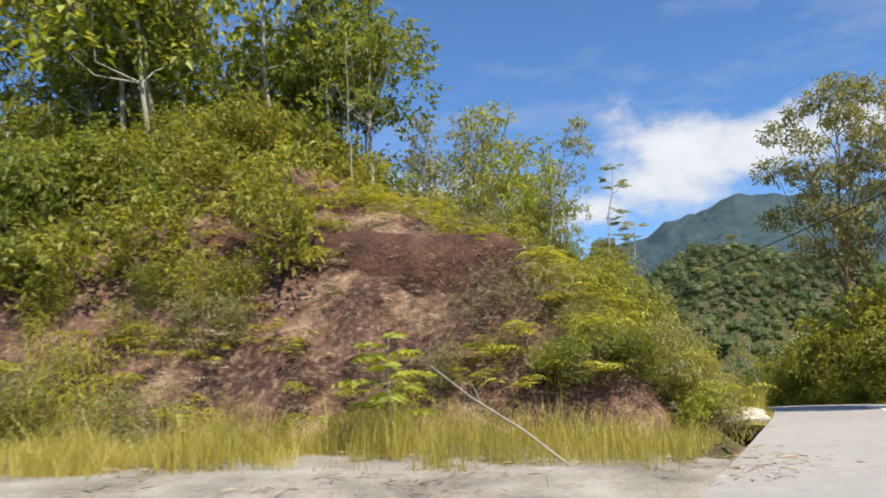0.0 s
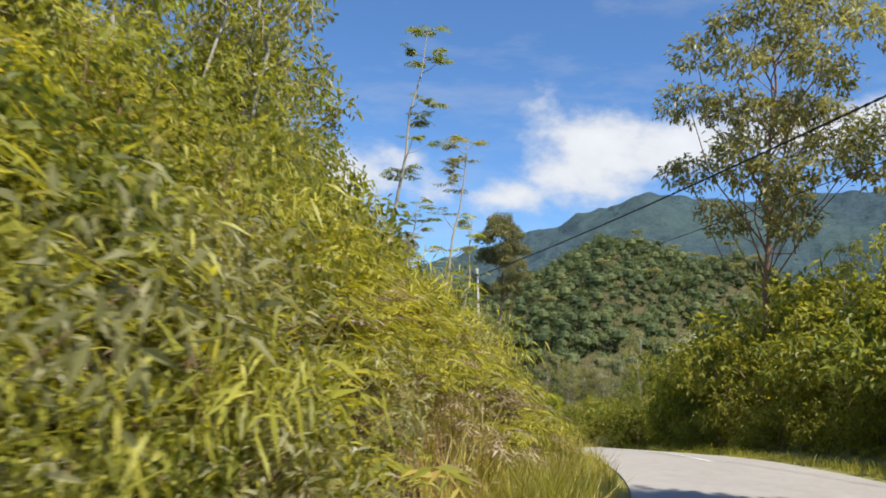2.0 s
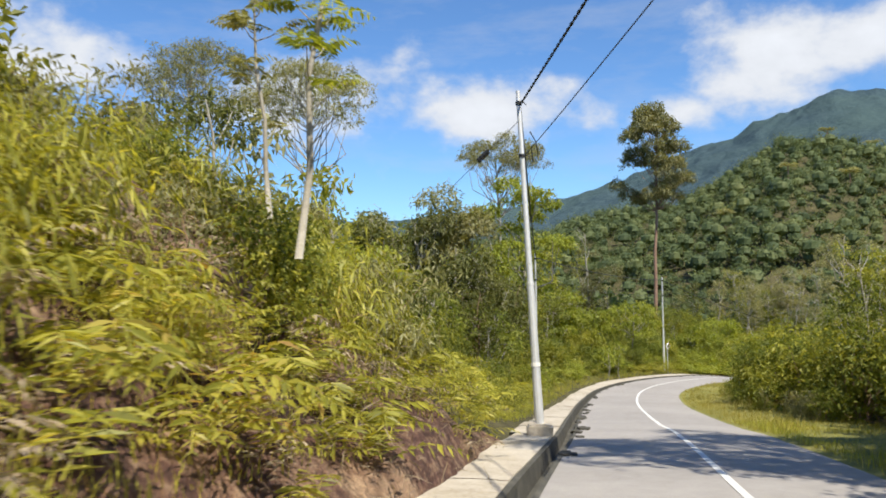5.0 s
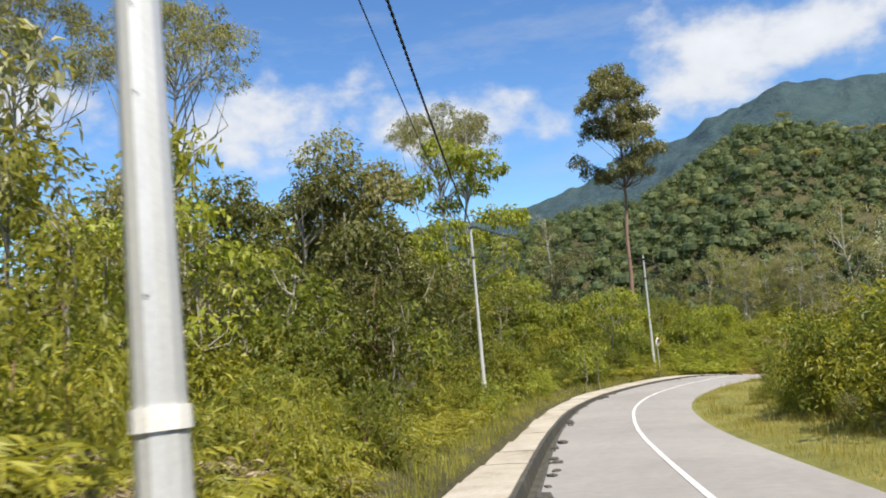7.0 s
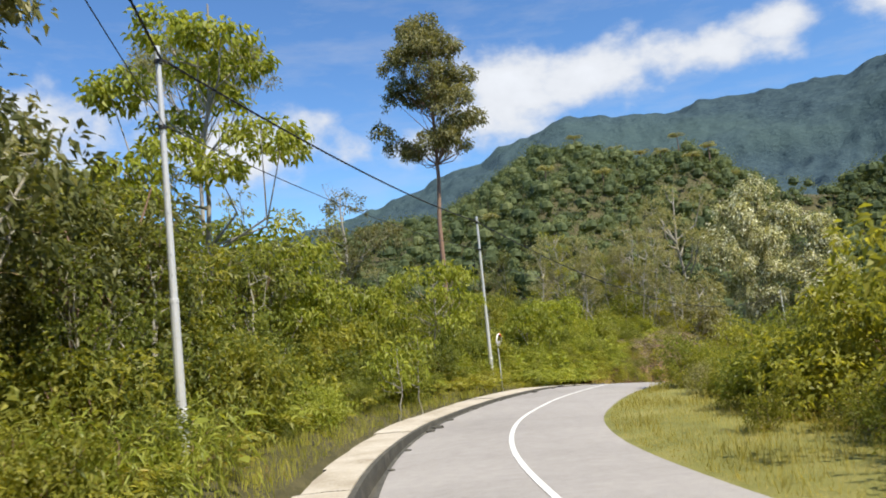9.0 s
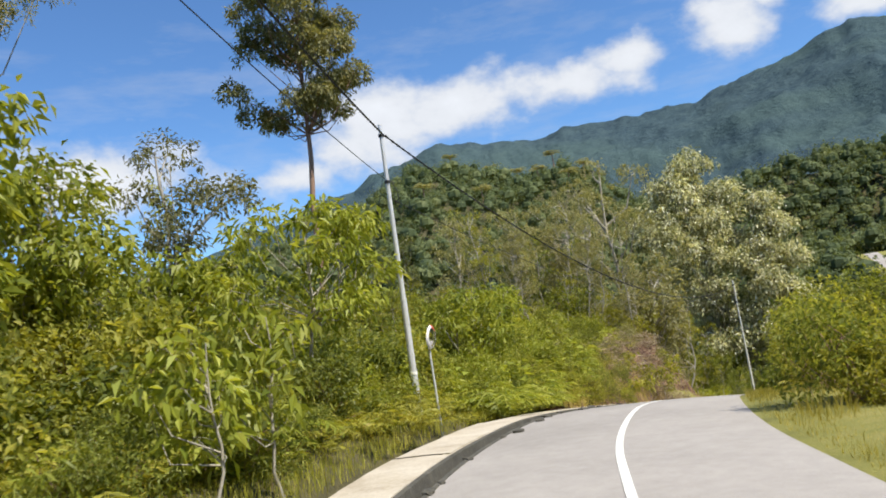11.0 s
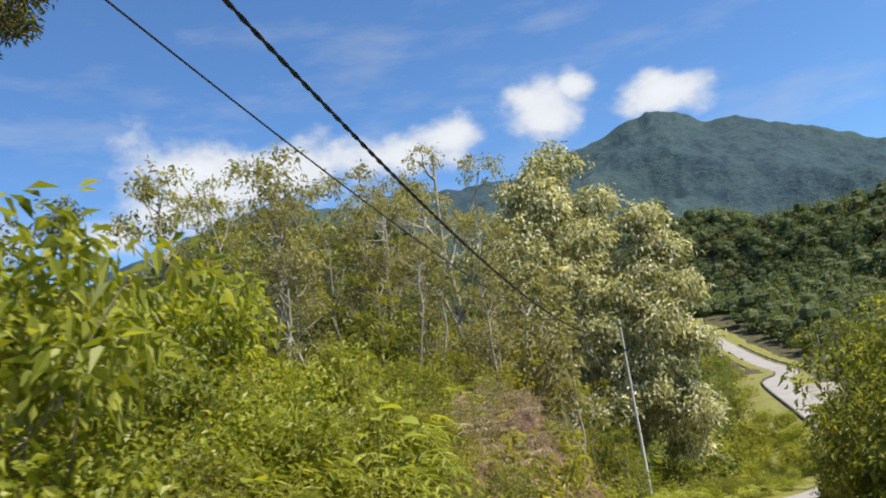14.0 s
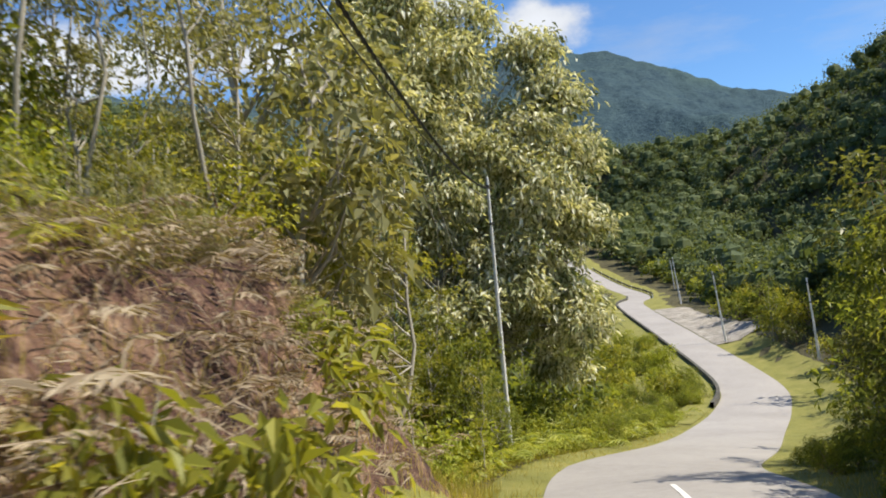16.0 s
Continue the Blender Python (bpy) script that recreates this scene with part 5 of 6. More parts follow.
# layered bright tree behind the second pole
g0 = land_at(11.5, 101)
layer = []
for k in range(16):
    a, d = r9.uniform(0, 6.28), r9.uniform(1.0, 4.0)
    layer.append(((d * math.cos(a), d * math.sin(a), r9.uniform(4.0, 12.5) - g0), (r9.uniform(1.0, 1.6), r9.uniform(1.0, 1.6), 0.45)))
special("layered_tree", 11.5, 101.0, 12.5 - g0, 0.15, layer, 54, 8, 0.36, BARK_PALE, TREE_BRIGHT, "umbrella-layered tree with bright broad leaves", 82, 0.5, 0.8, 0.8, 0.35)
# umbrella-crowned tree with a bare pale stem beside the third pole
g0 = land_at(21.4, 105.2)
layer = []
for k in range(12):
    a, d = r9.uniform(0, 6.28), 1.7 * math.sqrt(r9.uniform(0.02, 1))
    layer.append(((d * math.cos(a), d * math.sin(a), 0.85 - g0 - 0.22 * d * d), (r9.uniform(0.4, 0.6), r9.uniform(0.4, 0.6), 0.28)))
for k in range(15):
    a, d = r9.uniform(0, 6.28), r9.uniform(0.7, 2.4)
    layer.append(((d * math.cos(a), d * math.sin(a), r9.uniform(-1.9, 0.1) - g0 - 0.15 * d), (r9.uniform(0.45, 0.75), r9.uniform(0.45, 0.75), 0.26)))
special("umbrella_tree", 21.4, 105.2, 0.7 - g0, 0.07, layer, 62, 8, 0.3, BARK_PALE, TREE_BRIGHT, "young umbrella-crowned tree with drooping bright leaves on a bare pale stem", 97, 0.36, 0.9, 0.35, 0.5)
# drooping broad-leaved sapling close behind the apron
for x, y, top, seed in ((19.1, 96.5, -2.2, 361), (18.0, 95.2, -2.5, 362)):
    g0 = land_at(x, y)
    r8 = np.random.default_rng(seed)
    lobes = [((d * math.cos(a), d * math.sin(a), z - g0), (0.3, 0.3, 0.2)) for a, d, z in zip(r8.uniform(0, 6.28, 13), r8.uniform(0.1, 0.85, 13), r8.uniform(-3.9, top, 13))]
    special("drooping_sapling", x, y, top - g0, 0.035, lobes, 60, 7, 0.25, BARK_PALE, TREE_BRIGHT, "sapling with broad drooping yellow-green leaves by the apron", seed, 0.42, 1.1, 0.2, 0.3)
# wide feathery trees against the sky
for x, y, top, seed in ((-7.5, 98, 23.0, 83), (-18, 98, 25.0, 84), (8.5, 128, 22, 85), (-30, 90, 20, 86)):
    g0 = land_at(x, y)
    r8 = np.random.default_rng(seed)
    lobes = []
    for k in range(40):
        a, d = r8.uniform(0, 6.28), 5.7 * math.sqrt(r8.uniform(0.02, 1))
        lobes.append(((d * math.cos(a), d * math.sin(a), top - g0 - 0.11 * d * d - abs(r8.normal()) * 1.2), (r8.uniform(1.0, 1.7), r8.uniform(1.0, 1.7), 0.7)))
    special("feathery_tree", x, y, top - g0 - 3, 0.26, lobes, 32, 9, 0.28, BARK_PALE, TREE_GREY, "wide airy tree with a domed feathery crown", seed, 0.3, 0.4, 0.9, 0.45)
# broad tree whose shade falls across the road
shade = ball_lobes(np.random.default_rng(96), 12, 1.1, 8.0, 10.0, 0.8, 1.1, 0.8)
special("tree", 13.7, 16.8, 10.0, 0.16, shade, 60, 7, 0.34, BARK_BROWN, TREE_DARK, "broad dark-leaved tree beside the road", 96)
# tall slim trees left of the second pole
for x, y, top, mat, seed in ((7.5, 85.2, 9.3, TREE_GREY, 101), (6.0, 84.6, 9.2, TREE_GREY, 102), (4.4, 86.0, 8.2, TREE_DARK, 103), (1.5, 84.0, 8.5, TREE_DARK, 104), (-2.0, 82.0, 9.0, TREE_GREY, 105)):
    g0 = land_at(x, y)
    h = top - g0
    r8 = np.random.default_rng(seed)
    lobes = ball_lobes(r8, 9, 1.5, 0.62 * h, h - 0.5, 0.7, 1.2, 0.8) + ball_lobes(r8, 9, 2.0, 0.2 * h, 0.6 * h, 0.8, 1.4, 0.75)
    special("slim_tree", x, y, h - 0.8, 0.13, lobes, 40, 8, 0.3, BARK_PALE, mat, "tall slim tree in the dark roadside wood", seed, 0.4, 0.5, 0.6, 0.25)
for x, y, top, mat, seed in ((8.0, 92.5, 4.0, BUSH_YELLOW, 106), (5.5, 96.0, 5.6, BUSH, 107), (10.6, 90.0, 1.8, BUSH_YELLOW, 108), (9.0, 88.0, 3.0, TREE_DARK, 109)):
    g0 = land_at(x, y)
    h = top - g0
    r8 = np.random.default_rng(seed)
    lobes = ball_lobes(r8, 18, 2.2, 0.15 * h, h - 0.8, 0.8, 1.4, 0.8)
    special("bushy_tree", x, y, h - 1.0, 0.11, lobes, 40, 8, 0.26, BARK_PALE, mat, "bushy green tree in the roadside wood", seed, 0.42, 0.5, 0.5, 0.15)
for x, y, top, seed in ((15.3, 104.5, 1.6, 110), (13.6, 99.0, 2.4, 111), (18.0, 108.5, 0.2, 112)):
    g0 = land_at(x, y)
    r8 = np.random.default_rng(seed)
    lobes = [((dd * math.cos(a), dd * math.sin(a), z - g0), (rr, rr, 0.4)) for dd, a, z, rr in zip(r8.uniform(0.5, 2.4, 14), r8.uniform(0, 6.28, 14), r8.uniform(-1.5, top, 14), r8.uniform(0.7, 1.2, 14))]
    special("layered_tree", x, y, top - g0 - 0.2, 0.09, lobes, 44, 8, 0.3, BARK_PALE, TREE_BRIGHT, "small tree with flat sprays of bright leaves", seed, 0.45, 0.8, 0.5, 0.3)
# dark tree beside the drain, broad-leaved tree by the third pole, trees on the bank at the end
for x, y, top, mat, leaf, seed, label in ((8.8, 81.0, 5.0, TREE_DARK, 0.28, 131, "dark leafy tree close to the road"), (4.8, 83.5, 8.0, TREE_DARK, 0.28, 132, "tall dark leafy tree above the scrub"), (9.6, 75.0, 2.0, BUSH, 0.24, 133, "green leafy tree close to the road"), (7.3, 78.0, 6.0, TREE_DARK, 0.3, 87, "dark leafy tree close to the road"), (6.8, 72.0, 3.4, BUSH, 0.26, 88, "green leafy tree close to the road"), (-3.2, 66.0, 12.5, TREE_DARK, 0.3, 89, "tall dark leafy tree above the scrub"), (-7.0, 64.0, 11.5, TREE_DARK, 0.3, 98, "tall dark leafy tree above the scrub"),
                                          (18.6, 106.6, -2.2, TREE_BRIGHT, 0.3, 90, "bright tree with drooping broad leaves"), (17.0, 103.5, -1.4, TREE_BRIGHT, 0.3, 91, "bright tree with drooping broad leaves"),
                                          (18.7, 119.1, 7.4, OLIVE, 0.26, 92, "slender airy dark tree behind the scrub"), (43.0, 134.5, 3.5, TREE_GREY, 0.2, 94, "slender grey-green tree on the bank"),
                                          (53.7, 140.3, 10.0, TREE_GREY, 0.24, 95, "airy tall tree behind the silver-leaved one")):
    g0 = land_at(x, y)
    h = top - g0
    r8 = np.random.default_rng(seed)
    lobes = ball_lobes(r8, 14, (0.12 if mat is TREE_GREY else 0.17) * h + 0.5, (0.5 if mat is TREE_GREY else 0.35) * h, h - 0.8, 0.04 * h + 0.25, (0.07 if mat is TREE_GREY else 0.1) * h + 0.35, 0.75)
    special("tree", x, y, h - 1.0, 0.05 + 0.009 * h, lobes, 34, 7, leaf, BARK_PALE, mat, label, seed, 0.44, 0.6, 0.6, 0.3)


def frond_leaves(rng, base, heading, length, rise, pairs=9, slim=0.22, width=0.3):
    """Arching feather fronds: two rows of narrow leaflets along each."""
    n = len(base)
    flat = np.stack([np.cos(heading), np.sin(heading), 0 * heading], -1)
    side = np.stack([-np.sin(heading), np.cos(heading), 0 * heading], -1)
    vs = []
    for k in range(pairs):
        u = (k + 0.8) / pairs
        p = base + flat * (length * 0.8 * u)[:, None] + np.array([0, 0, 1.0]) * (length * rise * (1.25 * u - 1.15 * u * u))[:, None]
        way = flat * 0.8 + np.array([0, 0, 1.0]) * (rise * (1.25 - 2.3 * u))[:, None]
        ll = length * width * (0.35 + 1.1 * u) * (1.12 - u) * 1.6
        for s in (1, -1):
            d = unit(side * s + way * 0.45 + np.array([0, 0, -0.22]) + rng.normal(size=(n, 3)) * 0.08)
            vs.append(leaves(rng, p, d, ll, ll * slim, 0.1, 0.1))
    stem = []
    for k in range(3):
        u0, u1 = k / 3, (k + 1) / 3
        a, b = ([base + flat * (length * 0.8 * u)[:, None] + np.array([0, 0, 1.0]) * (length * rise * (1.25 * u - 1.15 * u * u))[:, None] for u in (u0, u1)])
        w = side * (length * 0.008)[:, None]
        stem.append((np.stack([a - w, a + w, b + w * 0.6, b - w * 0.6], 1).reshape(-1, 3), np.arange(4 * n).reshape(-1, 4)))
    return join(vs + stem)


def fern_field(rng, clumps, per, l0, l1, lift=0.0):
    clumps = off_scar(clumps)
    z = on_land(clumps, lift)
    base = np.repeat(z, per, 0) + rng.normal(size=(len(z) * per, 3)) * [0.12, 0.12, 0.05]
    base[:, 2] += np.repeat(rng.uniform(0.0, 0.55, len(z)), per)
    n = len(base)
    return frond_leaves(rng, base, rng.uniform(0, 6.28, n), rng.uniform(l0, l1, n), rng.uniform(0.45, 1.0, n), 8, 0.21, 0.3)


def patchy(rng, p, scale, cut, seed):
    return p[fbm(p[:, 0], p[:, 1], scale, 2, seed) > cut]


fern_at = np.concatenate([
    patchy(rng, spots(rng, 900, 1, 19, 50, 1.5, 12), 3.5, -0.25, 31), spots(rng, 80, 1, 17, 30, 1.5, 5), np.stack([rng.uniform(-16, -1, 160), rng.uniform(14.8, 24, 160)], -1), np.stack([rng.uniform(-3, 7, 120), rng.uniform(21, 30, 120)], -1), patchy(rng, np.stack([rng.uniform(0.5, 6.5, 150), rng.uniform(15.8, 21, 150)], -1), 1.5, 0.0, 35), np.stack([rng.uniform(2.2, 5.8, 44), rng.uniform(16.0, 18.6, 44)], -1), patchy(rng, spots(rng, 60, 1, 112, 126, 1.6, 8), 2, 0.15, 36), spots(rng, 200, 1, 46, 80, 3.2, 8),
    spots(rng, 520, 1, 44, 104, 3.2, 9), spots(rng, 220, 1, 44, 70, 4, 14), spots(rng, 200, 1, 98, 114, 2.2, 7.5), patchy(rng, spots(rng, 60, 1, 112, 126, 1.6, 8), 3, 0.2, 32),
    spots(rng, 60, 1, 122, 136, 1.8, 6), spots(rng, 90, -1, 20, 46, 2.6, 4.5), spots(rng, 60, -1, 104, 124, 1.6, 4)])
ferns = mesh_part("ferns", *fern_field(rng, fern_at, 6, 0.5, 1.1), FERN)
tagged(ferns, "thickets of bright yellow-green ferns on the banks", "ferns", kind="stuff")

lush_at = np.concatenate([spots(rng, 230, 1, 103.5, 112.0, 1.5, 7.0), spots(rng, 90, 1, 122, 138, 1.2, 6.5), spots(rng, 60, 1, 86, 104, 3.4, 7)])
lush = mesh_part("ferns", *fern_field(rng, lush_at, 7, 0.8, 1.6), TREE_BRIGHT)
tagged(lush, "lush bright green ferns beside the bend", "ferns", kind="stuff")
brown_at = np.concatenate([patchy(rng, spots(rng, 330, 1, 18, 46, 1.3, 8), 2.2, -0.15, 37), spots(rng, 120, 1, 18, 31, 1.3, 3.5), np.stack([rng.uniform(-3, 4, 70), rng.uniform(15.6, 20, 70)], -1), spots(rng, 130, 1, 113.5, 121.5, 1.3, 6), patchy(rng, spots(rng, 160, 1, 46, 62, 3.2, 8), 2.2, 0.0, 38)])
brown = mesh_part("dead_ferns", *fern_field(rng, brown_at, 6, 0.3, 0.75), DRY)
tagged(brown, "dry brown fern fronds hanging over the banks", "dead ferns", kind="stuff")

# dead fern stalks hanging over the soil
dead_at = np.concatenate([patchy(rng, spots(rng, 1500, 1, 16, 46, 1.0, 11), 3.0, -0.1, 33), np.stack([rng.uniform(-6, 6, 300), rng.uniform(15.2, 24, 300)], -1), patchy(rng, spots(rng, 900, 1, 113, 122, 1.2, 6), 2.5, -0.2, 34), spots(rng, 200, 1, 40, 56, 2.5, 7), spots(rng, 120, -1, 22, 46, 2.8, 4.2)])
heap = np.stack([rng.normal(1.9, 1.0, 420), rng.normal(17.2, 0.9, 420)], -1)
heap_two = np.stack([rng.normal(4.1, 0.8, 260), rng.normal(16.7, 0.6, 260)], -1)
dead_at = np.concatenate([dead_at, heap, heap_two, heap + rng.normal(size=heap.shape) * 0.1, np.stack([rng.normal(42.5, 0.9, 300), rng.normal(120.6, 0.9, 300)], -1)])
base = np.repeat(on_land(dead_at, 0.22), 13, 0) + rng.normal(size=(len(dead_at) * 13, 3)) * [0.34, 0.34, 0.16]
size = rng.uniform(0.06, 0.34, len(base))
dead = mesh_part("dead_ferns", *leaves(rng, base, unit(rng.normal(size=base.shape) * [1, 1, 0.5] + [0, 0, -0.25]), size, size * 0.055, 0.2, 0.12), DRY)
tagged(dead, "matted grey-brown dead ferns and twigs on the soil bank", "dead ferns", kind="stuff")


litter_at = np.stack([rng.uniform(-14, 5, 520), 8.2 + 4.2 * rng.beta(2.2, 1.4, 520)], -1)
litter_at = litter_at[fbm(litter_at[:, 0], litter_at[:, 1], 1.3, 2, 51) > -0.05]
base = np.repeat(on_land(litter_at, 0.13), 7, 0) + rng.normal(size=(len(litter_at) * 7, 3)) * [0.25, 0.14, 0.012]
size = rng.uniform(0.05, 0.3, len(base))
litter = mesh_part("twig_litter", *leaves(rng, base, unit(rng.normal(size=base.shape) * [1, 1, 0.08]), size, size * 0.1, 0.1, 0.02), DRY)
tagged(litter, "dry twigs and grass litter scattered over the gravel", "litter", kind="stuff")


def blades(rng, p, h0, h1, width):
    z = on_land(p, -0.02)
    n = len(z)
    h = rng.uniform(h0, h1, n) * (0.45 + 0.75 * step(fbm(p[:, 0], p[:, 1], 1.8, 3, 47), -0.6, 0.7))
    a = rng.uniform(0, 6.28, n)
    side = np.stack([np.cos(a), np.sin(a), 0 * a], -1) * (width * rng.uniform(0.6, 1.4, n))[:, None]
    bend = np.stack([np.cos(a * 3 + 1), np.sin(a * 3 + 1), 0 * a], -1) * (h * rng.uniform(0.1, 0.55, n))[:, None]
    up = np.array([0, 0, 1.0]) * h[:, None]
    if h1 < 0.3:
        tip = z + up + bend
        return np.stack([z - side, z + side, tip + side * 0.15, tip - side * 0.15], 1).reshape(-1, 3), np.arange(4 * n).reshape(-1, 4)
    mid = z + up * 0.62 + bend * 0.35
    tip = z + up * (0.85 + 0.15 * rng.uniform(0, 1, n))[:, None] + bend
    v = np.stack([z - side, z + side, mid + side * 0.7, mid - side * 0.7, tip + side * 0.12, tip - side * 0.12], 1).reshape(-1, 3)
    k = np.arange(n)[:, None] * 6
    return v, np.concatenate([k + [0, 1, 2, 3], k + [3, 2, 4, 5]])


front = np.stack([rng.uniform(-16, 6.5, 30000), 10.2 + 5.0 * rng.beta(1.7, 2.4, 30000)], -1)
front = front[(fbm(front[:, 0], front[:, 1], 1.6, 2, 41) > -0.05) | (front[:, 1] < 13.6)]
front = front[fbm(front[:, 0], front[:, 1], 1.1, 3, 43) > 0.45 - 0.95 * step(front[:, 1] + 0.06 * front[:, 0], 9.9, 12.2)]
front = front[beside(front[:, 0], front[:, 1])[1] > HALF + 0.5]
tall_grass = mesh_part("tall_grass", *blades(rng, np.concatenate([front, spots(rng, 4200, 1, 17, 26.5, 0.2, 1.7), spots(rng, 5000, 1, 108, 124, 0.9, 2.2)]), 0.18, 0.9, 0.005), GRASS)
tagged(tall_grass, "tall straw-green grass at the foot of the bank", "grass", kind="stuff")
golden = np.stack([rng.uniform(-16, -0.5, 15000), 10.2 + 3.8 * rng.beta(2.0, 2.0, 15000)], -1)
golden = golden[fbm(golden[:, 0], golden[:, 1], 1.4, 2, 44) > -0.35 + 0.5 * step(golden[:, 0], -4, -0.5)]
golden_grass = mesh_part("tall_grass", *blades(rng, golden, 0.5, 1.25, 0.006), GRASS)
tagged(golden_grass, "waist-high golden grass between the lay-by and the bank", "grass", kind="stuff")
lawn = mesh_part("verge_grass", *blades(rng, spots(rng, 26000, 1, 30, 116, 1.9, 4.6), 0.1, 0.38, 0.006), FERN)
tagged(lawn, "fresh yellow-green grass between the apron and the scrub", "grass", kind="stuff")
lawn = mesh_part("verge_grass", *blades(rng, spots(rng, 14000, -1, 14, 60, 0.1, 2.6), 0.08, 0.34, 0.006), FERN)
tagged(lawn, "fresh yellow-green grass on the narrow road verge", "grass", kind="stuff")
lawn = mesh_part("verge_grass", *blades(rng, spots(rng, 12000, 1, 121, 146, 1.0, 9.0), 0.1, 0.4, 0.007), FERN)
tagged(lawn, "fresh yellow-green grass sloping down beside the road", "grass", kind="stuff")
turf_at = np.concatenate([spots(rng, 8000, -1, 12, 60, 0.02, 3.2), spots(rng, 30000, -1, 56, 104, 0.02, 5.0), spots(rng, 7000, -1, 100, 125, 0.02, 2.2), spots(rng, 4000, 1, 12, 32, 0.05, 1.6), spots(rng, 6000, 1, 114, 140, 0.05, 2.2)])
turf = mesh_part("verge_grass", *blades(rng, turf_at, 0.04, 0.2, 0.007), GRASS)
tagged(turf, "short yellow-green grass on the road verges", "grass", kind="stuff")

for x, y, h, n in ((7.75, 20.0, 0.85, 420), (8.3, 21.6, 0.7, 300), (11.6, 33.6, 0.8, 300), (11.9, 35.4, 0.6, 200), (10.9, 32.2, 0.7, 260)):
    clump = rng.normal(size=(n, 2)) * [0.24, 0.24] + [x, y]
    tuft = mesh_part("grass_tuft", *blades(rng, clump, h * 0.7, h * 1.3, 0.006), BUSH_YELLOW)
    tagged(tuft, "tall fresh green tuft of grass at the road edge", "grass tuft", "tufts at the road edge", kind="stuff")

# young palm-like sapling with bright leaf sprays in front of the bank
g0 = land_at(-0.8, 12.6)
sapling = new("sapling")
sapling.location = (-0.8, 12.6, g0)
tagged(sapling, "young sapling with bright yellow-green feathered leaves", "sapling")
mesh_part("trunk", *tube([(0, 0, -0.2), (0.03, 0, 0.8), (0.0, 0.02, 1.6), (0.02, 0, 2.1)], [0.022, 0.02, 0.015, 0.008], 7), BARK_PALE, sapling)
for k in range(11):
    z = 0.7 + 0.13 * k
    r7 = np.random.default_rng(100 + k)
    v, q = frond_leaves(r7, np.array([[0.0, 0.0, z]]), np.array([k * 2.4]), np.array([1.15 if k < 8 else 0.8]), np.array([0.3]), 7, 0.46, 0.36)
    mesh_part("leaf_spray", v, q, TREE_BRIGHT, sapling)
# pale dead branch leaning out of the scrub over the grass
branch = new("dead_branch")
foot = Vector((1.95, 10.75, land_at(1.95, 10.75) + 0.06))
branch.location = foot
tagged(branch, "thin pale dead branch leaning from the bank over the grass", "branch")
reach = Vector((-0.1, 13.05, 2.62)) - foot
mesh_part("stick", *tube([-0.06 * reach, 0.3 * reach + Vector((0.02, 0, 0.03)), 0.65 * reach - Vector((0.02, 0, 0.02)), reach], [0.02, 0.018, 0.014, 0.008], 7), BARK_PALE, branch, smooth=True)
twig = 0.6 * reach
mesh_part("twig", *tube([twig, twig + Vector((-0.05, 0.1, 0.16)), twig + Vector((-0.16, 0.16, 0.34))], [0.008, 0.006, 0.003], 5), BARK_PALE, branch)
# thin bare saplings on the bank
r7 = np.random.default_rng(55)
for x, y, h in ((3.2, 24.0, 4.2), (4.4, 29.5, 5.6), (2.0, 20.5, 3.0), (3.6, 33.5, 5.5), (-3.0, 24.5, 6.0)):
    lobes = ball_lobes(r7, 6, 0.55, h * 0.6, h, 0.3, 0.5, 0.7)
    wood, green = tree_meshes(r7, h * 0.95, 0.035, lobes, 26, 8, 0.3, 0.3, 0.7, 0.3, 0.5)
    plant("sapling", r7, (x, y, land_at(x, y)), "thin pale-stemmed sapling on the soil bank", "sapling", "saplings on the bank", wood, green, BARK_PALE, TREE_BRIGHT)

def round_leaf(rng, foot, way, length, width):
    """One broad leaf folded along its midrib, with a rounded outline."""
    way = unit(np.asarray(way, float))
    side = unit(np.cross(way, [0, 0, 1.0]) + rng.normal(size=3) * 0.15)
    face = np.cross(side, way)
    v = []
    for u, w in ((0.0, 0.0), (0.18, 0.36), (0.45, 0.5), (0.72, 0.36), (1.0, 0.0)):
        c = foot + way * length * u - np.array([0, 0, 1.0]) * length * 0.28 * u * u
        v += [c - side * width * w + face * width * w * 0.3, c, c + side * width * w + face * width * w * 0.3]
    q = [[3 * i + j, 3 * i + j + 1, 3 * i + j + 4, 3 * i + j + 3] for i in range(4) for j in range(2)]
    return np.array(v), np.array(q)


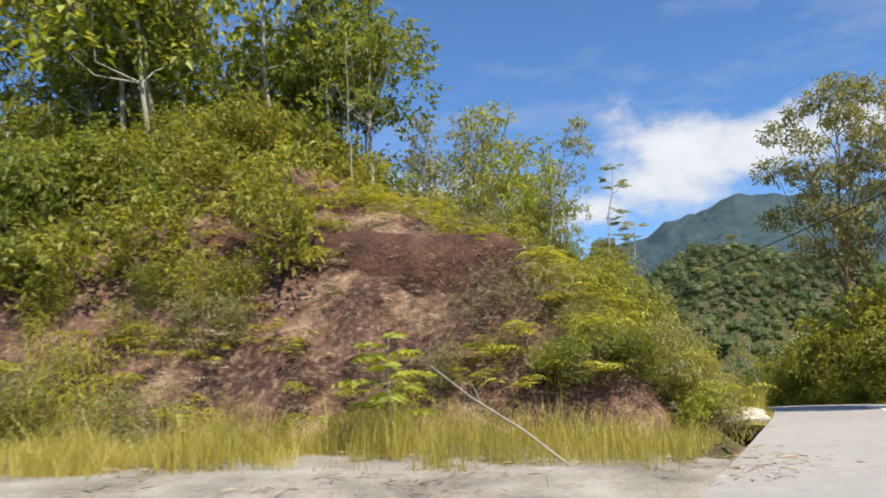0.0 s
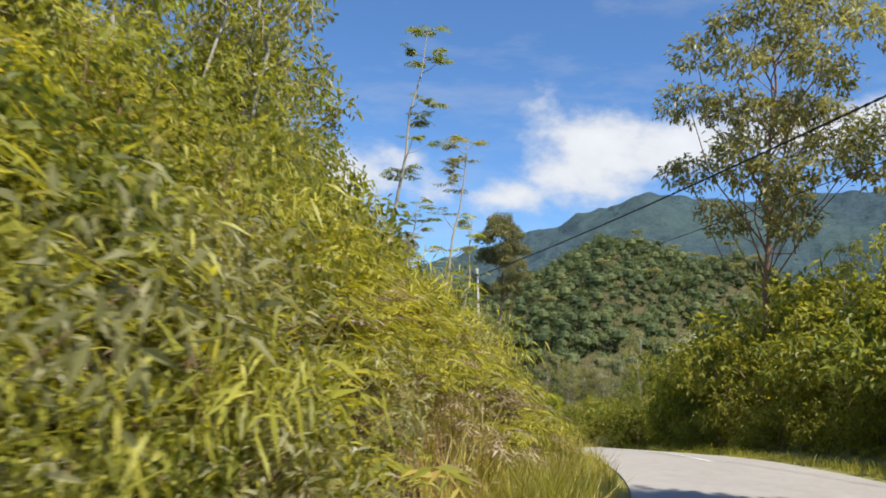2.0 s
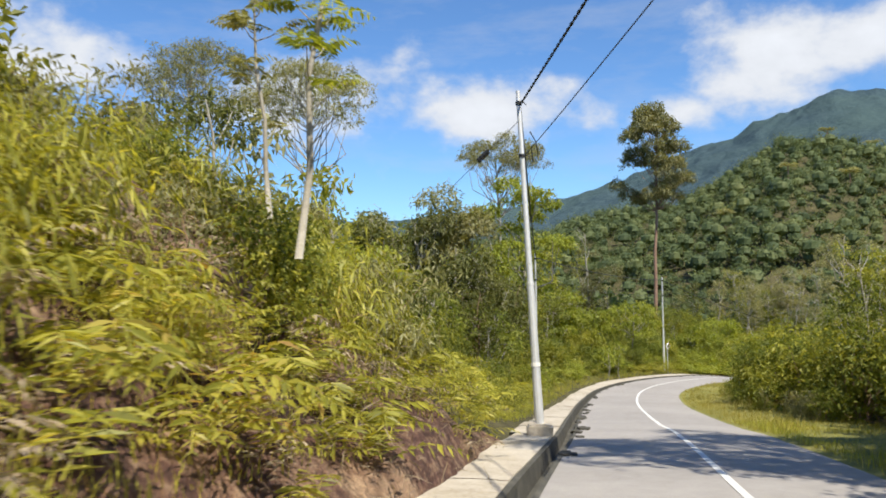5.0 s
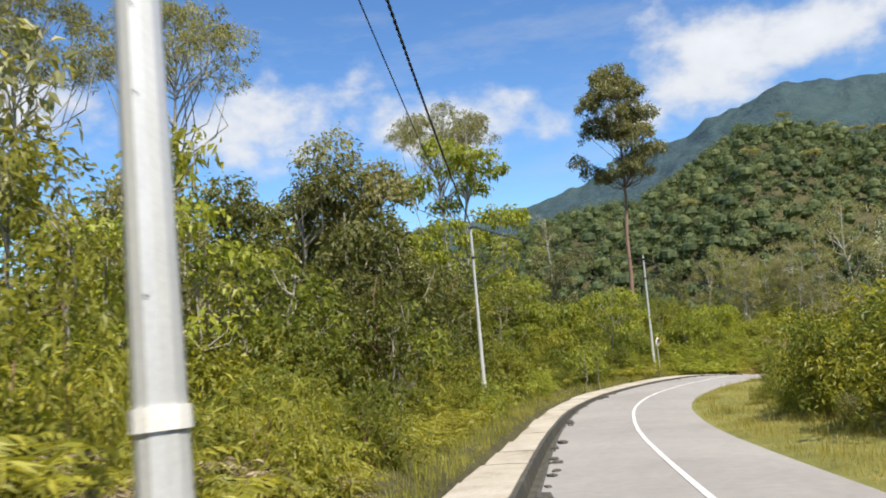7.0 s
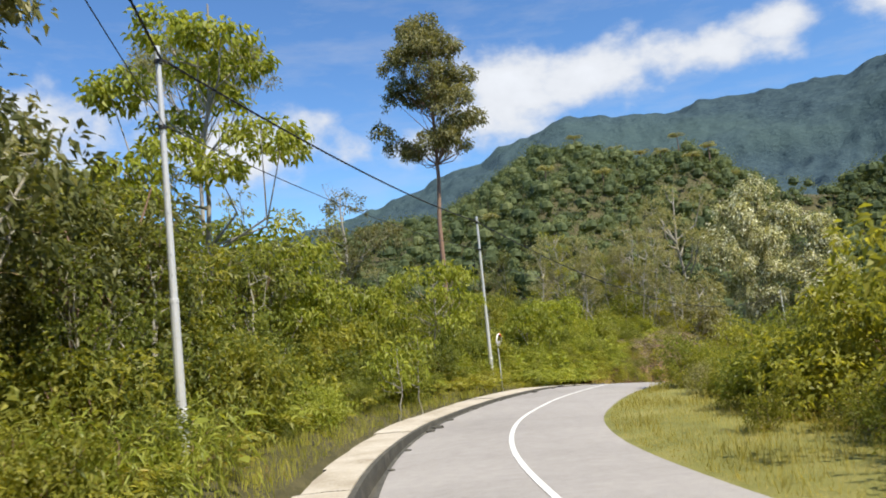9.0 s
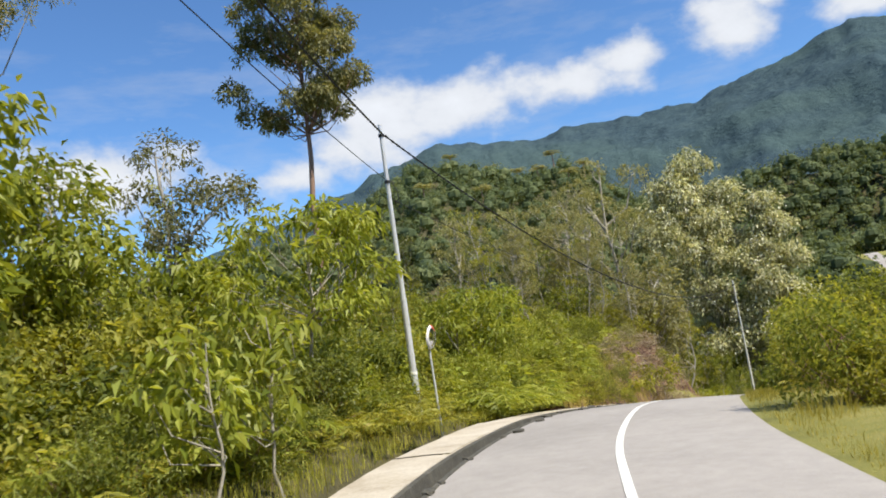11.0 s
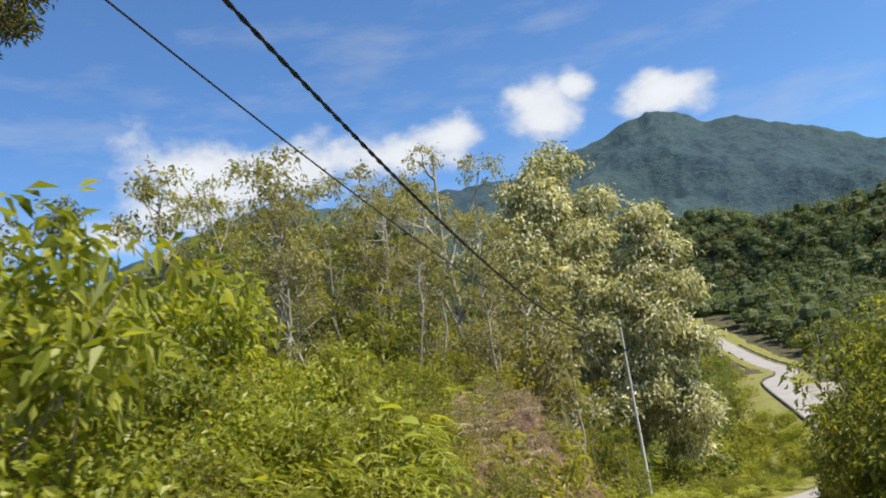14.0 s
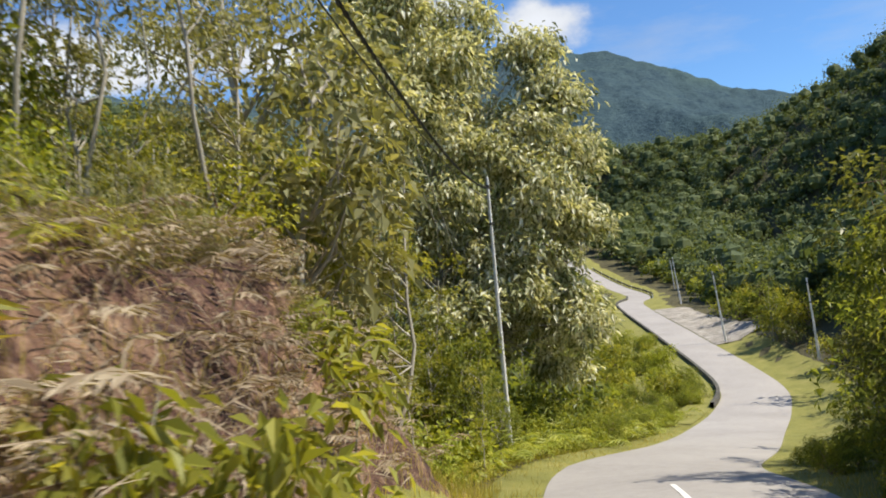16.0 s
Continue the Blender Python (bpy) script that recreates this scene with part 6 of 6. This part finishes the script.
# broad-leaved plant by the drain
r7 = np.random.default_rng(66)
for x, y, n, s in ((29.1, 109.6, 22, 0.38), (28.1, 108.7, 9, 0.32), (30.6, 111.2, 9, 0.32), (26.6, 107.4, 7, 0.32), (9.8, 77.0, 9, 0.36), (13.2, 82.0, 9, 0.36), (33.5, 113.6, 12, 0.34), (39.0, 118.9, 7, 0.3)):
    base = np.array([[x, y, land_at(x, y) + 0.1]])
    ang = r7.uniform(0, 6.28, n)
    hi = r7.uniform(0.5, 1.7, n)
    d = np.stack([np.cos(ang), np.sin(ang), 0 * ang], -1)
    foot = base + d * r7.uniform(0.1, 0.6, n)[:, None] + np.array([0, 0, 1.0]) * hi[:, None]
    ob = new("broadleaf_plant")
    tagged(ob, "clump of large round pale-green leaves on stalks", "plant", "broad-leaved plants")
    for f in foot:
        mesh_part("stalk", *tube([base[0] - [0, 0, 0.3], (base[0] + f) / 2 + [0, 0, 0.15], f], [0.009, 0.008, 0.005], 5), BUSH, ob)
    for k in range(n):
        w = s * r7.uniform(0.7, 1.2)
        mesh_part("leaf", *round_leaf(r7, foot[k], d[k] + [0, 0, 0.15], w, w * 0.8), TREE_BRIGHT, ob, smooth=True)

# ---------------- distant forest ----------------
def forest(rng, n, az0, az1, r0, r1, crown0, crown1, per, leaf):
    az = np.radians(rng.uniform(az0, az1, n))
    r = np.sqrt(rng.uniform(r0**2, r1**2, n))
    x, y = CENTRE[0] + r * np.sin(az), CENTRE[1] + r * np.cos(az)
    i, d = beside(x, y)
    size = rng.uniform(crown0, crown1, n)
    ok = np.abs(d) > HALF + 7 + size * 0.8
    x, y, size = x[ok], y[ok], size[ok]
    z = land(x, y) + size * rng.uniform(0.5, 1.5, len(x))
    c = np.repeat(np.stack([x, y, z], -1), per, 0)
    s = np.repeat(size, per)[:, None]
    way = unit(rng.normal(size=c.shape) + [0, 0, 0.35])
    lobed = 1 + 0.3 * np.sin(way[:, :1] * 5 + c[:, :1]) * np.cos(way[:, 1:2] * 6 + c[:, 1:2])
    base = c + way * s * lobed * rng.uniform(0.55, 1.1, (len(c), 1)) * [1, 1, 0.85]
    d = unit(way * 0.2 + rng.normal(size=c.shape) * 0.9 + [0, 0, -0.25])
    ll = leaf * rng.uniform(0.6, 1.3, len(c))
    cards = leaves(rng, base, d, ll, ll * 0.7, 0.2, 0.2, way * 0.7 + [0, 0, 0.5])
    return join([cards, dome(rng, np.stack([x, y, z], -1), size[:, None] * [0.58, 0.58, 0.5], 7, 4)])


rf = np.random.default_rng(9)
wood_far = mesh_part("hill_forest", *join([forest(rf, 2800, -8, 45, 140, 430, 1.8, 5.6, 64, 0.85), forest(rf, 1000, 40, 62, 250, 490, 3.0, 7.0, 44, 1.2), forest(rf, 1700, 58, 92, 75, 420, 2.2, 6.0, 58, 0.95), forest(rf, 700, 46, 80, 120, 330, 2.2, 5.0, 50, 1.0), forest(rf, 650, 46, 63, 370, 485, 2.8, 5.6, 44, 1.2), forest(rf, 200, -60, -8, 90, 300, 3.5, 6.5, 26, 2.0)]), FOREST)
tagged(wood_far, "dense dark rainforest canopy over the hills beyond the road", "forest", kind="stuff")
scrub = mesh_part("valley_scrub", *join([forest(rf, 700, -5, 60, 60, 150, 1.4, 3.0, 50, 0.8), forest(rf, 400, 40, 66, 130, 260, 1.6, 3.4, 36, 1.1)]), BUSH)
tagged(scrub, "green scrub and low trees filling the valley", "scrub", kind="stuff")


def palm(x, y, h, seed):
    r = np.random.default_rng(seed)
    ob = new("palm_tree")
    ob.location = (x, y, land_at(x, y))
    tagged(ob, "tall wild palm with a dark feathery head above the forest", "palm tree", "palms on the hill")
    mesh_part("trunk", *tube([(0, 0, -0.5), (0.2, 0.1, h * 0.5), (0.1, 0.2, h)], [0.4, 0.3, 0.25], 7), BARK_BROWN, ob)
    n = 18
    base = np.repeat(np.array([[0.1, 0.2, h]]), n, 0)
    mesh_part("fronds", *frond_leaves(r, base, r.uniform(0, 6.28, n), r.uniform(4.5, 6.5, n), r.uniform(0.1, 1.0, n), 9, 0.22, 0.34), TREE_GREY, ob)


for k, (a, r, h) in enumerate(((22.0, 388, 11), (25.0, 392, 9), (29.8, 375, 12), (30.8, 330, 9), (32.0, 360, 11), (33.3, 345, 8), (28.5, 340, 9), (19.5, 300, 9), (14.5, 260, 9), (24.0, 300, 8), (34.6, 330, 9), (27.0, 370, 10))):
    palm(CENTRE[0] + r * math.sin(radians(a)), CENTRE[1] + r * math.cos(radians(a)), h, 200 + k)

# shrubs climbing the slope at the outside of the bend, low in front and taller behind
fill = np.random.default_rng(640)
scatter(FINE, [4, 5, 4, 2], fill, spots(fill, 34, 1, 100, 111, 3.8, 5.6, 22.5), 0.6, 1.0)
scatter(BUSHES, [4, 1, 0, 4], fill, spots(fill, 34, 1, 101, 112, 5.0, 9.5, 22.5), 0.7, 1.15, tall=BIG)
scatter(BUSHES, [0, 4, 2, 1], fill, spots(fill, 26, 1, 103, 114, 10.5, 18, 22.5), 1.0, 1.5, tall=BIG)
scatter(TREES, [4, 7, 3, 5], fill, spots(fill, 9, 1, 106, 120, 12, 22, 26), 0.3, 0.45)
# saplings and tall shrubs over the flank of the first bank
flank = np.stack([fill.uniform(1.5, 7.0, 34), fill.uniform(25.0, 38, 34)], -1)
flank = flank[beside(flank[:, 0], flank[:, 1])[1] > HALF + 3.2]
scatter(TREES, [4, 7, 0, 7, 4], fill, flank[:14] * [0.62, 1.0], 0.42, 0.6)
scatter(SHRUBS, [0, 5, 1, 0], fill, flank[14:26], 0.7, 1.15, tall=BIG_SHRUBS)


def feather_sapling(x, y, top, lean, seed, mat):
    """A slender stem with side shoots that end in sprays of feathered leaves."""
    r = np.random.default_rng(seed)
    g = land_at(x, y)
    h = top - g
    ob = new("feathery_sapling")
    tagged(ob, "slender sapling with feathered leaf sprays against the sky", "sapling", "feathery saplings")
    ob.location = (x, y, g)
    zz = np.linspace(-0.3, h - 0.3, 8)
    line = np.stack([lean[0] * (zz / h) ** 1.5 + r.normal(size=8) * 0.05, lean[1] * (zz / h) ** 1.5 + r.normal(size=8) * 0.05, zz], -1)
    stem = mesh_part("trunk", *tube(line, np.linspace(0.06, 0.012, 8), 7), BARK_PALE, ob, smooth=True)
    for k in range(15):
        z = h * r.uniform(0.42, 0.97)
        p0 = np.array([np.interp(z, zz, line[:, i]) for i in range(3)])
        a, ln = r.uniform(0, 6.28), r.uniform(0.25, 1.1) * (1.25 - z / h)
        p1 = p0 + np.array([math.cos(a) * ln, math.sin(a) * ln, 0.35 * ln + 0.1])
        mesh_part("shoot", *tube([p0, (p0 + p1) / 2 - [0, 0, 0.04], p1], [0.014, 0.01, 0.006], 5), BARK_PALE, stem)
        n = int(r.integers(4, 7))
        v, q = frond_leaves(r, np.repeat(p1[None], n, 0), a + r.normal(size=n) * 1.1, r.uniform(0.35, 0.7, n), r.uniform(-0.2, 0.7, n), 7, 0.34, 0.34)
        mesh_part("leaf_spray", v, q, mat, ob)


for x, y, top, lean, seed, mat in ((6.6, 31.0, 11.4, (0.7, 0.1), 301, BUSH), (8.3, 34.3, 9.6, (0.5, 0.0), 302, TREE_GREY), (9.6, 40.0, 8.3, (0.3, 0.2), 303, TREE_BRIGHT), (7.4, 37.0, 8.2, (0.2, 0.1), 304, BUSH), (8.0, 43.5, 8.0, (-0.3, 0.1), 305, TREE_GREY)):
    feather_sapling(x, y, top, lean, seed, mat)
# bushes close behind the apron before the bend
scatter(BUSHES, [0, 4, 1, 4, 0], fill, spots(fill, 40, 1, 80, 103, 4.6, 10), 0.7, 1.25, tall=BIG)
scatter(FINE, [4, 0, 2, 5], fill, spots(fill, 26, 1, 78, 103, 3.4, 5.5), 0.5, 0.9)
# airy trees over the second bank, layered young trees before it
for x, y, top, wide, mat, seed in ((34.1, 126.9, 3.4, 1.0, TREE_GREY, 321), (37.5, 124.5, 3.2, 0.95, TREE_GREY, 322), (42.6, 130.0, 5.0, 1.3, TREE_GREY, 323), (45.5, 133.5, 5.2, 1.2, TREE_GREY, 324), (40.0, 128.6, 2.2, 1.0, BUSH, 325), (48.5, 136.0, 6.0, 1.3, TREE_GREY, 326), (31.5, 129.5, 3.0, 1.1, TREE_DARK, 327), (29.8, 130.5, 1.6, 1.2, TREE_GREY, 328)):
    g0 = land_at(x, y)
    h = top - g0
    r8 = np.random.default_rng(seed)
    lobes = ball_lobes(r8, 11, wide, h - 2.6, h - 0.3, 0.3, 0.55, 0.75) + ball_lobes(r8, 6, wide * 0.8, 0.3 * h, h - 2.6, 0.25, 0.5, 0.75)
    special("airy_tree", x, y, h - 0.5, 0.06, lobes, 60, 8, 0.2, BARK_PALE, mat, "thin-stemmed tree with a small open crown above the bank", seed, 0.42, 0.5, 0.6, 0.35)
for x, y, top, seed in ((28.8, 113.4, -1.8, 122), (33.6, 120.6, -1.5, 123)):
    g0 = land_at(x, y)
    r8 = np.random.default_rng(seed)
    lobes = [((dd * math.cos(a), dd * math.sin(a), z - g0), (rr, rr, 0.35)) for dd, a, z, rr in zip(r8.uniform(0.3, 1.9, 14), r8.uniform(0, 6.28, 14), r8.uniform(-3.4, top, 14), r8.uniform(0.6, 1.0, 14))]
    special("layered_tree", x, y, top - g0 - 0.2, 0.07, lobes, 46, 8, 0.28, BARK_PALE, TREE_BRIGHT, "young tree with flat sprays of bright leaves", seed, 0.42, 0.8, 0.5, 0.3)
# dead brush, hanging fronds and low ferns over the soil of the first bank
brush = np.concatenate([np.stack([fill.uniform(0.4, 4.4, 120), fill.uniform(14.9, 17.6, 120)], -1), np.stack([fill.uniform(3.0, 5.9, 150), fill.uniform(14.6, 17.2, 150)], -1)])
base = np.repeat(on_land(brush, 0.1), 14, 0) + fill.normal(size=(len(brush) * 14, 3)) * [0.2, 0.2, 0.1]
size = fill.uniform(0.18, 0.55, len(base))
heap2 = np.concatenate([spots(fill, 110, 1, 113, 120.5, 1.5, 6), np.stack([fill.normal(42.5, 0.8, 70), fill.normal(120.6, 0.8, 70)], -1)])
far_base = np.repeat(on_land(heap2, 0.2), 16, 0) + fill.normal(size=(len(heap2) * 16, 3)) * [0.28, 0.28, 0.15]
base = np.concatenate([base, far_base])
size = np.concatenate([size, fill.uniform(0.25, 0.9, len(far_base))])
stalks = mesh_part("dead_brush", *leaves(fill, base, unit(fill.normal(size=base.shape) * [0.8, 0.8, 0.3] + [0, 0, 0.55]), size, size * 0.028, 0.2, 0.35), DRY)
tagged(stalks, "tangled grey-brown dead brush at the foot of the bank", "dead brush", kind="stuff")
scatter(FINE, [3, 3, 0, 1], fill, np.stack([fill.uniform(-1.0, 4.5, 14), fill.uniform(15.0, 17.5, 14)], -1), 0.3, 0.55)
scatter(FINE, [0, 3, 2, 1], fill, np.stack([fill.uniform(3.4, 5.7, 14), fill.uniform(14.8, 16.8, 14)], -1), 0.35, 0.6)
hang = np.concatenate([np.stack([fill.uniform(-9, 4.5, 90), fill.uniform(15.4, 23, 90)], -1), spots(fill, 160, 1, 113.5, 121.0, 1.4, 6)])
p = on_land(hang, 0.3)
p = np.repeat(p, 4, 0) + fill.normal(size=(len(p) * 4, 3)) * [0.25, 0.25, 0.12]
fronds = mesh_part("dead_ferns", *frond_leaves(fill, p, fill.uniform(3.6, 5.8, len(p)), fill.uniform(0.4, 1.0, len(p)), fill.uniform(-0.2, 0.6, len(p)), 8, 0.2, 0.28), DRY)
tagged(fronds, "long dry brown fern fronds hanging down the soil banks", "dead ferns", kind="stuff")
low = patchy(fill, np.concatenate([np.stack([fill.uniform(-9, -3.5, 60), fill.uniform(15.0, 21, 60)], -1), np.stack([fill.uniform(-1, 5, 60), fill.uniform(14.9, 16.2, 60)], -1), np.stack([fill.uniform(2.5, 6, 50), fill.uniform(16, 20, 50)], -1), np.stack([fill.uniform(3.2, 5.8, 50), fill.uniform(14.6, 16.6, 50)], -1)]), 2.0, -0.1, 61)
ferns_low = mesh_part("ferns", *fern_field(fill, low, 6, 0.35, 0.8), FERN)
tagged(ferns_low, "patches of small yellow-green ferns on the soil bank", "ferns", kind="stuff")
scatter(FINE, [4, 2, 4, 5], fill, np.concatenate([np.stack([fill.uniform(54, 61, 12), fill.uniform(137.5, 141, 12)], -1), np.stack([fill.uniform(63.5, 68, 8), fill.uniform(136.8, 140, 8)], -1)]), 1.2, 1.8)
# low shrubs and ferns scattered over the second bank
scatter(FINE, [3, 3, 1, 4], fill, spots(fill, 11, 1, 113, 121, 1.8, 7), 0.25, 0.42)
west_end = mesh_part("ferns", *fern_field(fill, spots(fill, 90, 1, 107, 111.8, 1.6, 9), 6, 0.5, 1.0), FERN)
tagged(west_end, "bright ferns covering the end of the second bank", "ferns", kind="stuff")
west = np.stack([fill.uniform(34.5, 42, 40), fill.uniform(114, 125, 40)], -1)
west = west[(beside(west[:, 0], west[:, 1])[1] > HALF + 4.2) & (west[:, 0] + west[:, 1] < 162)]
scatter(FINE, [4, 2, 0, 3, 2], fill, west, 0.5, 0.95)
scatter(FINE, [4, 2, 1, 3], fill, spots(fill, 26, 1, 106.5, 112.5, 2.4, 6.5), 0.45, 0.8)
scatter(FINE, [4, 4, 5, 2], fill, spots(fill, 46, 1, 123.5, 133, 1.4, 9, 51, 66), 0.4, 0.5)
# close green growth between the bend and the brown brush, and lit shrubs along the brow above it
scatter(FINE, [2, 0, 4, 0, 5], fill, spots(fill, 34, 1, 108.5, 112.6, 1.7, 6.0), 0.4, 0.8)
scatter(FINE, [4, 0, 5, 4], fill, spots(fill, 30, 1, 109.5, 116, 5.5, 9.5), 0.7, 1.15)
scatter(FINE, [0, 4, 5, 4], fill, spots(fill, 40, 1, 115, 121.5, 5.6, 9.5), 0.55, 1.0)
scatter(SHRUBS, [1, 3, 0, 5], fill, spots(fill, 20, 1, 115, 121, 8.0, 12), 0.6, 0.95)
brow_ferns = mesh_part("ferns", *fern_field(fill, np.concatenate([spots(fill, 110, 1, 107, 112.5, 1.6, 8), spots(fill, 60, 1, 114, 121, 4.5, 8)]), 6, 0.7, 1.4), TREE_BRIGHT)
tagged(brow_ferns, "large bright ferns over the brow of the second bank", "ferns", kind="stuff")
bank_ferns = mesh_part("ferns", *fern_field(fill, np.concatenate([patchy(fill, np.stack([fill.uniform(1.0, 6.0, 150), fill.uniform(14.7, 17.6, 150)], -1), 1.3, 0.22, 63), spots(fill, 60, 1, 45, 53, 1.9, 6)]), 6, 0.5, 1.0, 0.3), FERN)
tagged(bank_ferns, "yellow-green ferns hanging over the foot of the bank", "ferns", kind="stuff")
# thin trees and lit shrubs crowding the hollow behind the second bank
hollow_a = np.stack([fill.uniform(40, 48, 16), fill.uniform(125, 132, 16)], -1)
scatter(TREES, [6, 6, 7], fill, hollow_a[hollow_a[:, 1] > 0.91 * hollow_a[:, 0] + 84.5], 0.5, 0.8)
hollow_b = np.stack([fill.uniform(46.5, 55, 46), fill.uniform(126, 139, 46)], -1)
hollow_b = hollow_b[hollow_b[:, 1] > 0.91 * hollow_b[:, 0] + 83.2]
scatter(TREES, [6, 6, 7, 0], fill, hollow_b, 0.75, 1.15)
hollow_c = np.stack([fill.uniform(44, 54, 70), fill.uniform(123, 136, 70)], -1)
hollow_c = hollow_c[hollow_c[:, 1] > 0.91 * hollow_c[:, 0] + 84.0]
scatter(SHRUBS, [1, 0, 4, 5], fill, hollow_c, 0.7, 1.3, tall=BIG_SHRUBS)
scatter(FINE, [2, 3, 2, 0], fill, spots(fill, 9, 1, 111.5, 114.5, 1.5, 4.0), 0.35, 0.6)
scatter(FINE, [2, 0, 2], fill, np.array([(34.6, 113.0), (35.3, 114.3), (35.5, 113.3), (36.2, 115.0), (34.9, 115.2)]), 0.5, 0.75)
# leafy saplings on thin stems up the face of the second bank
for x, y, h, seed in ((39.0, 117.8, 1.5, 347), (38.4, 116.6, 1.1, 348), (42.0, 119.3, 1.7, 341), (43.3, 120.6, 1.5, 342), (41.2, 119.6, 1.3, 343), (44.6, 122.2, 1.6, 344), (40.6, 118.6, 1.2, 345), (45.6, 123.4, 1.4, 346)):
    r8 = np.random.default_rng(seed)
    lobes = ball_lobes(r8, 5, 0.25, h * 0.6, h, 0.16, 0.28, 0.8)
    wood, green = tree_meshes(r8, h, 0.016, lobes, 40, 6, 0.24, 0.4, 0.6, 0.2, 0.5)
    plant("sapling", r8, (x, y, land_at(x, y)), "thin leafy sapling on the brown soil bank", "sapling", "saplings on the bank", wood, green, BARK_PALE, BUSH_YELLOW)
scatter(FINE, [0, 2, 4, 0], fill, np.stack([fill.uniform(1.2, 5.2, 13), fill.uniform(14.8, 16.4, 13)], -1), 0.3, 0.55, sink=-0.3)
big_ferns = mesh_part("ferns", *fern_field(fill, spots(fill, 40, 1, 19, 34, 2.6, 6.0), 6, 0.7, 1.2, 0.2), FERN)
tagged(big_ferns, "large arching yellow-green ferns over the first bank", "ferns", kind="stuff")
foot_straw = mesh_part("tall_grass", *blades(fill, spots(fill, 4500, 1, 18, 31, 0.7, 2.3), 0.35, 1.0, 0.006), GRASS)
tagged(foot_straw, "straw-coloured grass leaning out from the foot of the bank", "grass", kind="stuff")
foot_dry = mesh_part("dead_ferns", *fern_field(fill, spots(fill, 30, 1, 19, 32, 1.2, 3.0), 6, 0.3, 0.65, 0.3), DRY)
tagged(foot_dry, "dry straw-brown fern fronds at the foot of the bank", "dead ferns", kind="stuff")
straw = mesh_part("tall_grass", *blades(fill, patchy(fill, spots(fill, 16000, -1, 54, 104, 0.5, 5.0), 2.5, -0.3, 64), 0.15, 0.5, 0.006), GRASS)
tagged(straw, "dry straw-coloured grass on the inside of the bend", "grass", kind="stuff")
scatter(FINE, [0, 2, 0, 3], fill, spots(fill, 22, -1, 62, 98, 2.8, 4.4), 0.35, 0.75)
# low shrubs over the slope between the far road and the valley
scatter(FINE, [4, 2, 4, 2], fill, spots(fill, 80, 1, 128, 150, 1.1, 9, 63, 104), 0.45, 0.9)
scatter(TREES, [7, 6, 5, 7], fill, np.stack([fill.uniform(44, 55, 14), fill.uniform(130, 138, 14)], -1), 0.5, 0.85)
# bushes and small trees crowding the right edge of the road beyond the bend
scatter(BUSHES, [2, 0, 5, 2], fill, spots(fill, 34, -1, 111, 128, 1.7, 4.2, 44, 80), 0.8, 1.4, tall=BIG)
scatter(TREES, [2, 3, 5], fill, spots(fill, 9, -1, 114, 130, 2.6, 5.0, 47, 76), 0.5, 0.68)
scatter(FINE, [2, 0, 2, 0], fill, spots(fill, 40, -1, 113, 127, 0.7, 2.0, 42, 64), 0.45, 0.85)
# wooded slope behind the right-hand bank
east = np.stack([fill.uniform(36, 54, 20), fill.uniform(34, 70, 20)], -1)
scatter(TREES, [3, 5, 4, 1], fill, east, 0.9, 1.25)

# ferns and bushes in front of the soil of both banks
extra = np.random.default_rng(500)
front_ferns = mesh_part("ferns", *fern_field(extra, np.concatenate([spots(extra, 90, 1, 19, 32, 1.2, 3.2), spots(extra, 40, 1, 32, 44, 1.6, 4.0)]), 6, 0.4, 0.85), FERN)
tagged(front_ferns, "small bright ferns at the foot of the bank", "ferns", kind="stuff")
scatter(FINE, [3, 3, 1], extra, spots(extra, 9, 1, 113.5, 122, 2.2, 6), 0.3, 0.5)

scatter(FINE, [3, 0, 2, 3, 1], extra, np.stack([extra.uniform(2.6, 5.6, 11), extra.uniform(15.4, 17.4, 11)], -1), 0.4, 0.7, sink=-0.35)
toe = np.stack([extra.uniform(1.5, 5.8, 240), extra.uniform(15.2, 17.6, 240)], -1)
base = np.repeat(on_land(toe, 0.42), 12, 0) + extra.normal(size=(len(toe) * 12, 3)) * [0.25, 0.25, 0.14]
size = extra.uniform(0.08, 0.4, len(base))
toe_twigs = mesh_part("dead_ferns", *leaves(extra, base, unit(extra.normal(size=base.shape) * [1, 1, 0.6]), size, size * 0.05, 0.2, 0.1), DRY)
tagged(toe_twigs, "grey-brown dead fern stalks heaped at the foot of the bank", "dead ferns", kind="stuff")

# the patterns that were copied stand out of sight no longer
for ob in BUSHES + BIG + SHRUBS + BIG_SHRUBS + SPARSE + BIG_SPARSE + FINE + TREES:
    for o in [*ob.children_recursive, ob]:
        bpy.data.objects.remove(o)
